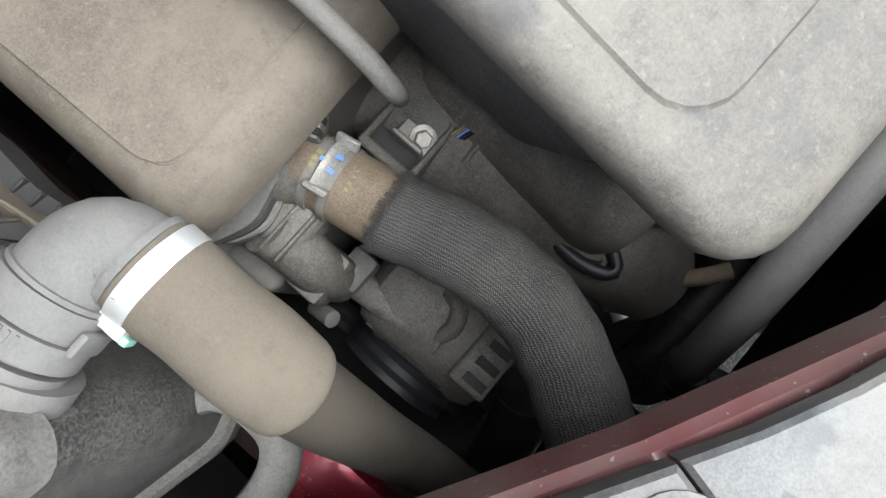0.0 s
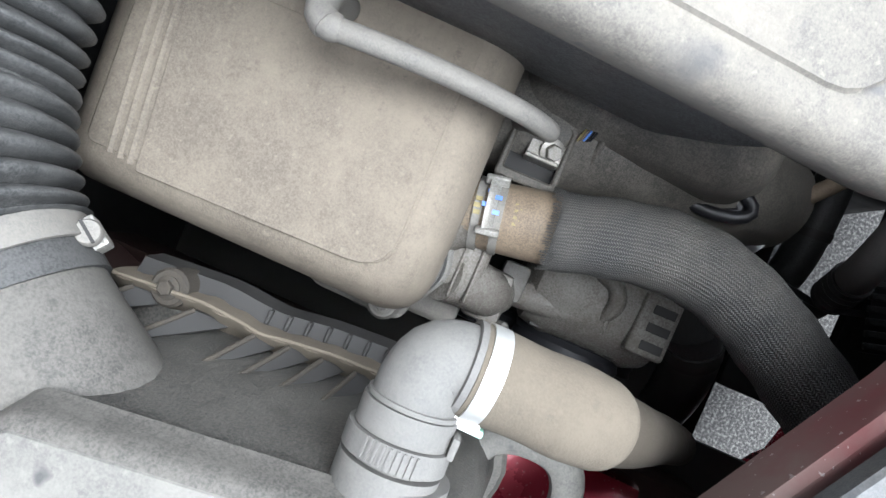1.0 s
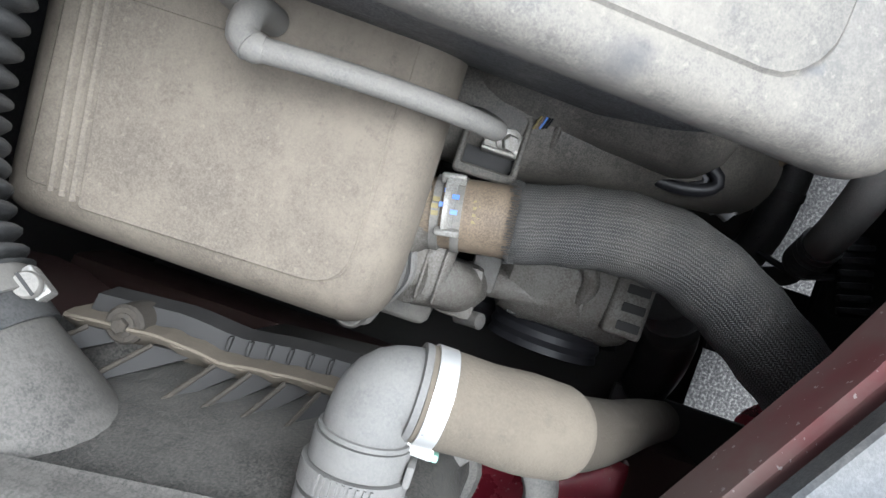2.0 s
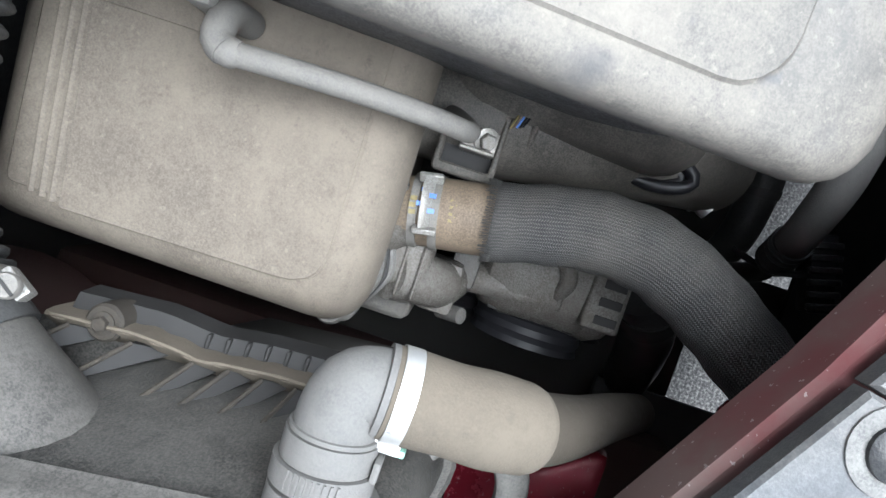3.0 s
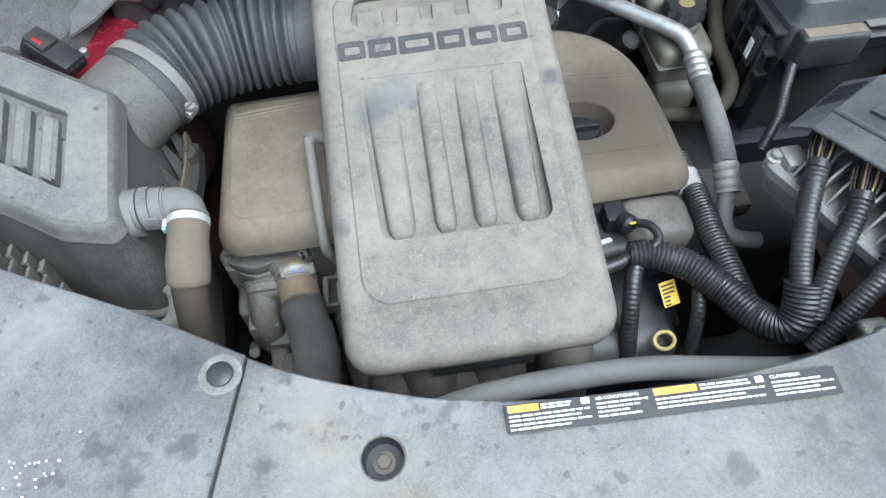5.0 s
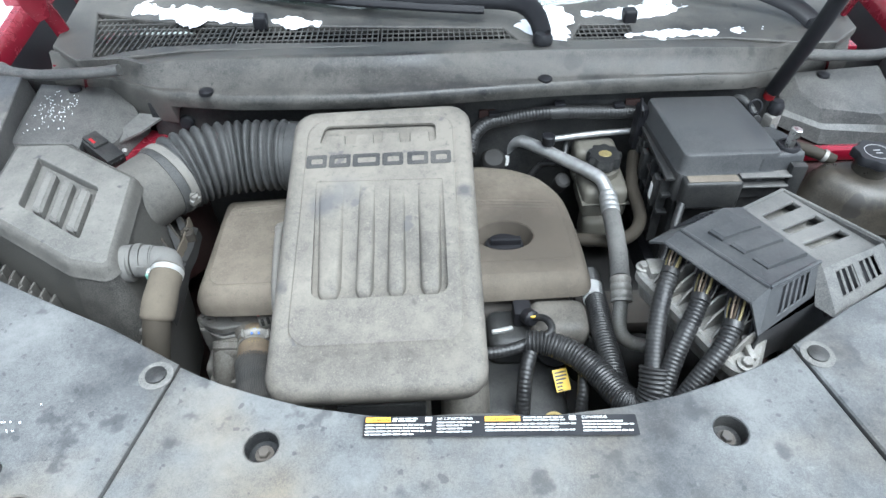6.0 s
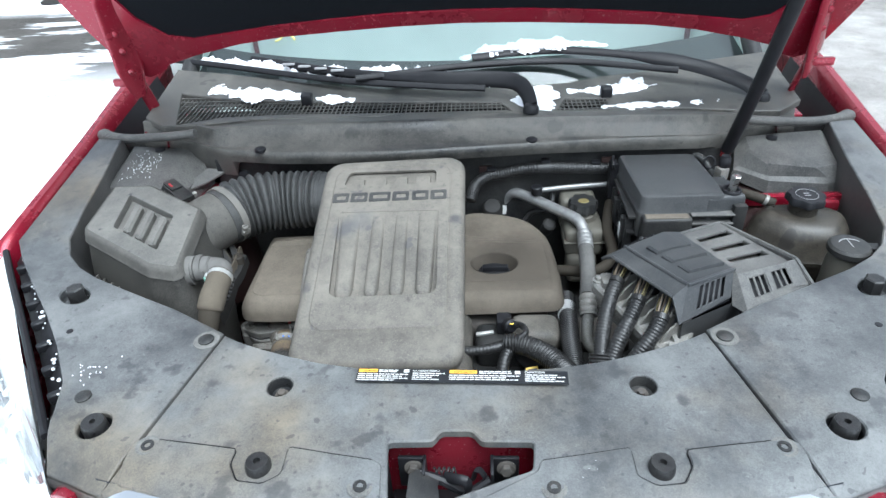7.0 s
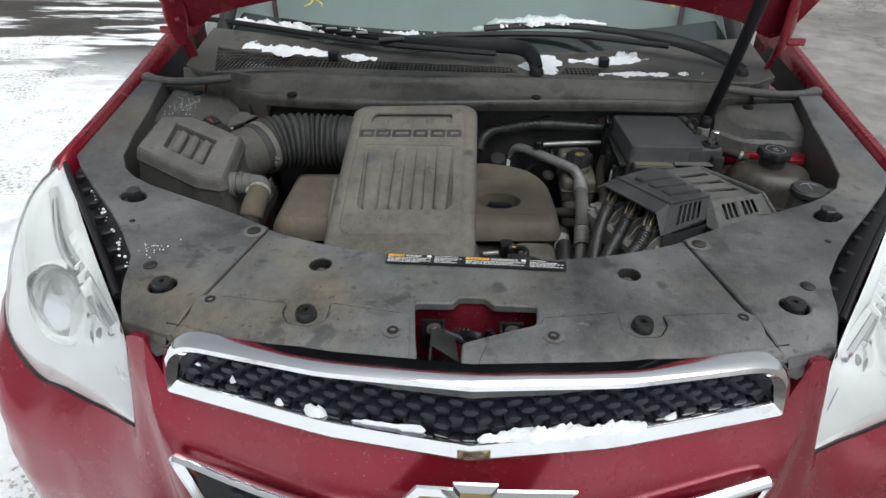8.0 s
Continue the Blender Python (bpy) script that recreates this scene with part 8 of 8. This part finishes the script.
loom([(0.088, 0.284, 0.842), (0.104, 0.272, 0.852), (0.110, 0.252, 0.854), (0.098, 0.238, 0.852), (0.078, 0.232, 0.846)], 0.0056, "conduit", 0.0035, parent=looms)
inj = thing("injector_plug", (0.078, 0.30, 0.83), "black electrical plug with yellow wires below the engine cover", "connector")
part("body", box(0.060, 0.088, 0.290, 0.322, 0.812, 0.843, 0.006, 2), BLACK, inj)
part("collar", lathe([(0.013, 0), (0.013, 0.014), (0.009, 0.018)], 16, aim((0.080, 0.294, 0.836), (0.4, -0.8, 0.3))), BLACK, inj)
part("wire", tube([(0.080, 0.284, 0.845), (0.086, 0.278, 0.850), (0.092, 0.281, 0.848)], 0.0017, 6, 0.004), YELLOW, inj)
yt = thing("fuel_tag", (0.106, 0.20, 0.79), "small yellow warning tag with dark print", "tag")
ym = Matrix.Translation((0.122, 0.200, 0.798)) @ Matrix.Rotation(radians(12), 4, "Z") @ Matrix.Rotation(radians(35), 4, "X")
part("card", box(-0.011, 0.011, -0.016, 0.016, -0.0006, 0.0006, 0, m=ym), YELLOW, yt)
for k, w in enumerate((0.018, 0.018, 0.016, 0.010, 0.008, 0.008)):
    part("print_line", box(-0.009, -0.009 + w, 0.010 - 0.005 * k, 0.0125 - 0.005 * k, 0.0006, 0.0009, 0, m=ym), LABEL, yt)
wt = thing("white_pin", (0.02, 0.24, 0.84), "small bright metal clip between hoses", "clip")
part("pin", box(-0.016, 0.016, -0.0032, 0.0032, -0.003, 0.003, 0.001, 1, Matrix.Translation((0.038, 0.256, 0.848)) @ Matrix.Rotation(radians(12), 4, "Z")), BAND, wt)
dip = thing("dipstick_ring", (0.106, 0.149, 0.76), "tan dipstick with a ring handle between the hoses", "dipstick")
part("ring", tube([(0.106 + 0.013 * math.cos(radians(30 * k)), 0.149 + 0.010 * math.sin(radians(30 * k)), 0.772 + 0.004 * math.sin(radians(30 * k))) for k in range(13)], 0.0026, 8, 0.004), TANRING, dip)
part("stick", tube([(0.106, 0.158, 0.774), (0.105, 0.168, 0.74), (0.100, 0.18, 0.66)], 0.0028, 8, 0.02), DEEP, dip)
ub = thing("pipe_bend", (0.094, 0.106, 0.79), "bright metal pipe bend low behind the shield", "pipe")
part("pipe", tube([(0.070, 0.118, 0.74), (0.074, 0.112, 0.79), (0.086, 0.107, 0.811), (0.102, 0.105, 0.811), (0.114, 0.108, 0.79), (0.118, 0.114, 0.74)], 0.0055, 12, 0.006), ALU, ub)
sf = thing("front_pipe_joint", (0.30, 0.085, 0.87), "silver pipe joint block near the shield", "fitting")
part("block", box(0.268, 0.300, 0.068, 0.096, 0.855, 0.890, 0.007, 3), ALUDULL, sf)
hexbolt((0.286, 0.074, 0.889), (0, -0.2, 1), 0.007, CAST, sf)

# ---- refrigerant pipe on the cold side ----
ap = thing("refrigerant_pipe", (0.25, 0.5, 0.87), "bright aluminium refrigerant pipe with crimped hose sections", "pipe")
part("upper_pipe", tube([(0.086, 0.706, 0.825), (0.092, 0.709, 0.850), (0.102, 0.704, 0.874), (0.117, 0.694, 0.884), (0.145, 0.668, 0.887), (0.195, 0.617, 0.888), (0.228, 0.583, 0.888), (0.243, 0.564, 0.886), (0.250, 0.545, 0.878), (0.252, 0.530, 0.871)], 0.0120, 18, 0.006), ALU, ap)
part("crimp", tube([(0.252, 0.536, 0.873), (0.248, 0.488, 0.868)], 0.0155, 18, 0.0015, lambda s, t: 0.0148 + 0.0016 * abs(math.sin(s * 260))), ALU, ap)
part("hose", tube([(0.248, 0.490, 0.868), (0.245, 0.455, 0.868), (0.240, 0.40, 0.864), (0.232, 0.345, 0.857)], 0.0152, 18, 0.01), MODGREY, ap)
part("crimp", tube([(0.233, 0.350, 0.857), (0.231, 0.315, 0.836)], 0.016, 18, 0.0015, lambda s, t: 0.0152 + 0.0016 * abs(math.sin(s * 260))), ALUDULL, ap)
part("lower_pipe", tube([(0.231, 0.318, 0.838), (0.228, 0.302, 0.816), (0.2285, 0.289, 0.801), (0.235, 0.279, 0.791), (0.250, 0.271, 0.786), (0.275, 0.268, 0.782)], 0.0112, 18, 0.005), ALUDULL, ap)
part("port_stem", lathe([(0.006, 0), (0.006, 0.016)], 12, Matrix.Translation((0.160, 0.653, 0.892))), ALU, ap)
part("port_cap", lathe([(0.0115, 0), (0.0125, 0.003), (0.0125, 0.017), (0.010, 0.020), (0.002, 0.021)], 16, Matrix.Translation((0.160, 0.653, 0.904))), BLACK, ap)
part("end_band", tube([(0.0865, 0.7062, 0.827), (0.0915, 0.7088, 0.848)], 0.0128, 18, 0.004), WHITEP, ap)
bar = thing("thin_steel_line", (0.25, 0.66, 0.92), "thin straight steel line above the reservoir", "pipe")
part("line", tube([(0.172, 0.660, 0.910), (0.25, 0.672, 0.911), (0.335, 0.680, 0.911)], 0.0058, 12, 0.02), ALU, bar)

# ---- power steering / brake reservoir ----
rv = thing("brake_reservoir", (0.258, 0.60, 0.87), "yellowed brake fluid reservoir with black lobed cap", "reservoir")
part("tank", box(0.216, 0.300, 0.552, 0.650, 0.800, 0.868, 0.018, 4), TRANS, rv)
part("neck", lathe([(0.031, -0.03), (0.031, 0.0), (0.026, 0.006)], 24, Matrix.Translation((0.257, 0.612, 0.880))), TRANS, rv)
part("upper_tank", box(0.212, 0.292, 0.632, 0.688, 0.82, 0.898, 0.016, 4), TRANS, rv)
part("tank_foot", box(0.222, 0.285, 0.535, 0.60, 0.74, 0.81, 0.015, 3), TRANS, rv)
part("seam", box(0.214, 0.302, 0.550, 0.652, 0.835, 0.839, 0.0015, 1), TRANS, rv)
lobes = [[Vector((0.257 + (r + 0.0022 * math.cos(9 * a)) * math.cos(a), 0.610 + (r + 0.0022 * math.cos(9 * a)) * math.sin(a), z)) for a in [2 * math.pi * k / 81 for k in range(81)]] for r, z in ((0.026, 0.886), (0.030, 0.890), (0.030, 0.905), (0.028, 0.910))]
part("cap", stack(lobes, True, True), BLACKDUST, rv)
part("cap_disc", lathe([(0.012, 0), (0.011, 0.001), (0.002, 0.0012)], 24, Matrix.Translation((0.257, 0.608, 0.910)) @ Matrix.Diagonal((1, 0.85, 1, 1))), FADED, rv, "worn yellow disc")
rb = thing("rear_loom", (0.2, 0.70, 0.93), "dusty corrugated loom along the bulkhead", "wiring loom")
loom([(0.012, 0.635, 0.900), (0.024, 0.664, 0.922), (0.050, 0.682, 0.935), (0.085, 0.686, 0.940), (0.130, 0.684, 0.950), (0.177, 0.680, 0.955), (0.245, 0.682, 0.952), (0.325, 0.684, 0.948)], 0.0125, "conduit", parent=rb, material=RUBBER)
part("tape", tube([(0.165, 0.680, 0.954), (0.192, 0.680, 0.955)], 0.0138, 14, 0.006), RUBBER, rb)
for x, z in ((0.060, 0.948), (0.18, 0.966), (0.290, 0.960)):
    part("clip", box(x - 0.010, x + 0.010, 0.676, 0.692, z, z + 0.008, 0.003), BLACK, rb)
for x, z in ((0.048, 0.948), (0.319, 0.963)):
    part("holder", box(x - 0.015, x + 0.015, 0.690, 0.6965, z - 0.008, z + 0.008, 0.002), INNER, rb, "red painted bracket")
hs = thing("heater_hose", (0.30, 0.5, 0.8), "grey-brown rubber hose beside the fuse box", "hose")
part("hose", tube([(0.322, 0.64, 0.885), (0.312, 0.605, 0.876), (0.305, 0.565, 0.862), (0.308, 0.53, 0.852), (0.306, 0.50, 0.842), (0.288, 0.475, 0.832), (0.255, 0.465, 0.826), (0.215, 0.472, 0.824), (0.185, 0.485, 0.815)], 0.0115, 16, 0.01), TANPIPE, hs)
h2 = thing("vacuum_hose", (0.16, 0.62, 0.86), "thin black hose behind the engine cover", "hose")
part("hose", tube([(0.120, 0.655, 0.80), (0.150, 0.66, 0.85), (0.178, 0.645, 0.865), (0.195, 0.655, 0.88), (0.20, 0.69, 0.90)], 0.006, 12, 0.01), RUBBER, h2)
kn = thing("vacuum_valve", (0.10, 0.69, 0.83), "grey ribbed valve at the bulkhead", "valve")
part("drum", lathe([(0.020, -0.02), (0.024, -0.014), (0.024, 0.012), (0.018, 0.02), (0.004, 0.022)], 20, aim((0.062, 0.675, 0.85), (0, -0.5, 1))), DEEP, kn)
part("plug", lathe([(0.014, -0.02), (0.015, 0.012), (0.010, 0.016)], 14, aim((0.185, 0.615, 0.842), (0.2, -0.6, 1))), DEEP, kn)
gear = thing("transmission", (0.32, 0.45, 0.6), "dark gearbox housing low in the bay", "gearbox")
part("case", box(0.17, 0.44, 0.30, 0.66, 0.35, 0.70, 0.04, 4), DEEP, gear)
part("bracket", box(0.19, 0.33, 0.36, 0.44, 0.70, 0.73, 0.008), BLOCK, gear)
bt = thing("battery_tray", (0.44, 0.58, 0.7), "black tray below the fuse box", "tray")
part("tray", box(0.33, 0.55, 0.46, 0.70, 0.60, 0.75, 0.02), BLACK, bt)
tl = thing("side_loom", (0.33, 0.42, 0.85), "thin black loom running down beside the fuse box", "wiring loom")
loom([(0.352, 0.462, 0.915), (0.338, 0.435, 0.895), (0.325, 0.405, 0.868), (0.300, 0.375, 0.84)], 0.007, "conduit", 0.005, parent=tl)

# ---- coolant tank and washer filler ----
ct = thing("coolant_tank", (0.63, 0.46, 0.92), "dark dusty coolant tank with black screw cap", "coolant tank")
tp = rounded([(0.548, 0.468), (0.600, 0.400), (0.700, 0.388), (0.742, 0.44), (0.735, 0.50), (0.66, 0.535), (0.575, 0.525)], 0.05, 6)
part("tank", stack([[Vector((x, y, z + 0.10 * max(0, 0.08 - abs(y - 0.47)))) for x, y in inset(tp, d)] for d, z in ((0.004, 0.80), (-0.003, 0.885), (-0.003, 0.892), (0.002, 0.897), (0.006, 0.925), (0.018, 0.945), (0.034, 0.953))], False, True), TANK, ct)
part("seam", stack([[Vector((x, y, z)) for x, y in inset(tp, d)] for d, z in ((-0.008, 0.884), (-0.009, 0.888), (-0.008, 0.893))], False, False), TANK, ct)
part("neck", lathe([(0.026, -0.03), (0.026, 0.01)], 24, Matrix.Translation((0.648, 0.474, 0.970))), TANK, ct)
ridged = [[Vector((0.649 + (r + 0.0024 * math.cos(7 * a)) * math.cos(a), 0.476 + (r + 0.0024 * math.cos(7 * a)) * math.sin(a), z)) for a in [2 * math.pi * k / 98 for k in range(98)]] for r, z in ((0.031, 0.977), (0.0335, 0.979), (0.0335, 0.989), (0.031, 0.993))]
capo = part("cap", stack(ridged, True, True), BLACK, ct)
part("cap_print", lathe([(0.0200, 0), (0.0198, 0.0004), (0.0192, 0.0004), (0.0190, 0.0)], 32, Matrix.Translation((0.649, 0.476, 0.9932)), caps=False), GREYP, capo)
part("cap_print", box(0.644, 0.654, 0.471, 0.4728, 0.9928, 0.9936, 0), GREYP, capo)
part("cap_print", box(0.644, 0.654, 0.479, 0.4808, 0.9928, 0.9936, 0), GREYP, capo)
part("red_bracket", box(0.545, 0.775, 0.546, 0.566, 0.925, 0.948, 0.006), RED, car)
part("side_bracket", box(0.700, 0.745, 0.52, 0.545, 0.925, 0.948, 0.006), RED, car)
th2 = thing("overflow_hose", (0.57, 0.52, 0.94), "tan rubber overflow hose at the coolant tank", "hose")
part("hose", tube([(0.612, 0.512, 0.952), (0.592, 0.520, 0.958), (0.568, 0.532, 0.962), (0.545, 0.548, 0.958), (0.53, 0.56, 0.93)], 0.0098, 14, 0.008), TANPIPE, th2)
part("clip", tube([(0.600, 0.517, 0.956), (0.594, 0.5195, 0.9578)], 0.0112, 14, 0.003), ALUDULL, th2)
ws = thing("washer_filler", (0.665, 0.33, 0.95), "pale washer fluid filler neck with grey cap", "washer tank")
part("neck", lathe([(0.030, -0.09), (0.030, -0.02), (0.026, 0.0)], 24, Matrix.Translation((0.664, 0.330, 0.962))), TRANS, ws)
wcap = part("cap", lathe([(0.031, 0.0), (0.034, 0.003), (0.034, 0.012), (0.030, 0.0165), (0.020, 0.0175), (0.002, 0.0175)], 28, Matrix.Translation((0.664, 0.330, 0.962))), BLACKDUST, ws)
part("cap_tab", box(0.690, 0.722, 0.322, 0.342, 0.966, 0.973, 0.003), BLACKDUST, ws)
wm = Matrix.Translation((0.664, 0.330, 0.9797))
part("cap_print", tube([wm @ Vector((0.018 * math.cos(radians(a)), 0.014 * math.sin(radians(a)), 0)) for a in range(20, 161, 14)], 0.0008, 6, 0.003), GREYP, wcap)
part("cap_print", tube([wm @ Vector((0.0, -0.010, 0)), wm @ Vector((0.0, 0.012, 0))], 0.0008, 6, 0.003), GREYP, wcap)

# ---- yellow marker strokes on the windscreen ----
mk = thing("marker_strokes", (-0.3, 1.1, 1.2), "yellow paint-marker strokes on the windscreen", "marking")
def on_glass(x, f):
    return Vector((x, base_y(x) + 0.9 * f - 0.006, 1.062 + 0.52 * f - 0.05 * (abs(x) / 0.75) ** 3 * f + 0.006))


part("stroke", tube([on_glass(-0.66 + 0.012 * k, 0.155 + 0.055 * math.sin(k * 0.26)) for k in range(12)], 0.0030, 6, 0.02), MARKER, mk)
part("stroke", tube([on_glass(-0.50 + 0.022 * math.sin(k * 0.9), 0.13 + 0.012 * k) for k in range(12)], 0.0030, 6, 0.015), MARKER, mk)
part("stroke", tube([on_glass(-0.47 + 0.026 * math.cos(k * 0.8), 0.14 + 0.010 * k) for k in range(10)], 0.0030, 6, 0.015), MARKER, mk)
part("stroke", tube([on_glass(0.52 + 0.012 * k, 0.20 - 0.05 * math.sin(k * 0.4)) for k in range(9)], 0.0030, 6, 0.02), MARKER, mk)

# ---- the yard's edge: a brick wall with shovels leaning on it ----
wall_at = Matrix.Translation((-5.2, 7.3, 0)) @ Matrix.Rotation(radians(1), 4, "Z")
bw = tagged(new("wall_north"), "weathered red brick wall at the yard's edge", "wall", kind="structure")
bw.matrix_basis = wall_at
ROOTS[bw.name] = Matrix()
core = part("wall_core", box(-4.0, 2.2, 0.03, 0.35, 0, 3.0, 0.01), MORTAR, bw)
core.matrix_parent_inverse = Matrix()
bm = box(-0.103, 0.103, -0.012, 0.09, -0.031, 0.031, 0.004, 1)
bmesh.ops.recalc_face_normals(bm, faces=bm.faces)
brick_me = bpy.data.meshes.new("brick")
bm.to_mesh(brick_me)
bm.free()
brick_me.materials.append(BRICKM)
for r in range(12):
    for c in range(24):
        b = new("brick", brick_me)
        b.parent = bw
        b.location = (-3.0 + 0.216 * c + (0.108 if r % 2 else 0), 0.02, 0.04 + 0.075 * r)
sh = thing("snow_shovel", (-5.4, 7.1, 0), "black snow shovel with a red handle against the wall", "shovel", "shovels at the wall")
part("blade", sheet([[(-5.63 + 0.5 * u, 7.10 + 0.10 * f * f, 0.02 + 0.34 * f - 0.04 * (2 * u - 1) ** 2) for u in (0, 0.25, 0.5, 0.75, 1)] for f in (0, 0.35, 0.7, 1.0)]), BLACK, sh)
part("handle", tube([(-5.38, 7.18, 0.30), (-5.38, 7.26, 1.45)], 0.018, 10, 0.1), REDPOLE, sh)
po = thing("steel_pole", (-4.73, 6.85, 0), "blue-grey steel pole leaning from a round dark foot", "pole")
part("foot", lathe([(0.17, 0.0), (0.17, 0.015), (0.15, 0.025), (0.05, 0.03)], 28, Matrix.Translation((-4.72, 6.83, 0))), DEEP, po)
part("shaft", tube([(-4.75, 6.85, 0.04), (-4.98, 7.05, 1.10)], 0.038, 12, 0.1), STEELBLUE, po)
br = thing("broom", (-4.6, 7.15, 0), "wooden-handled broom resting against the brick wall", "broom", "shovels at the wall")
part("handle", tube([(-4.70, 7.02, 0.20), (-4.52, 7.25, 1.40)], 0.026, 10, 0.1), WOODM, br)
part("head", box(-4.82, -4.60, 6.96, 7.06, 0.0, 0.22, 0.03, 2), BLACK, br)
tb = thing("black_tub", (-4.5, 7.08, 0), "low black plastic tub holding snow at the wall", "tub")
part("tub", stack([[Vector((-4.50 + x, 7.08 + y, z)) for x, y in ellipse(0, 0, a, a * 0.7, 20)] for a, z in ((0.13, 0.0), (0.17, 0.12), (0.18, 0.125), (0.16, 0.10))], True, True), BLACK, tb)
solo("snow_heap", stack([[Vector((-4.52 + x * (1 + 0.15 * math.sin(5 * x)), 7.10 + y, z)) for x, y in ellipse(0, 0, a, a * 0.6, 20)] for a, z in ((0.15, 0.10), (0.12, 0.17), (0.08, 0.21), (0.03, 0.22))], True, True), SNOW, "small heap of white snow in a black tub", "snow")
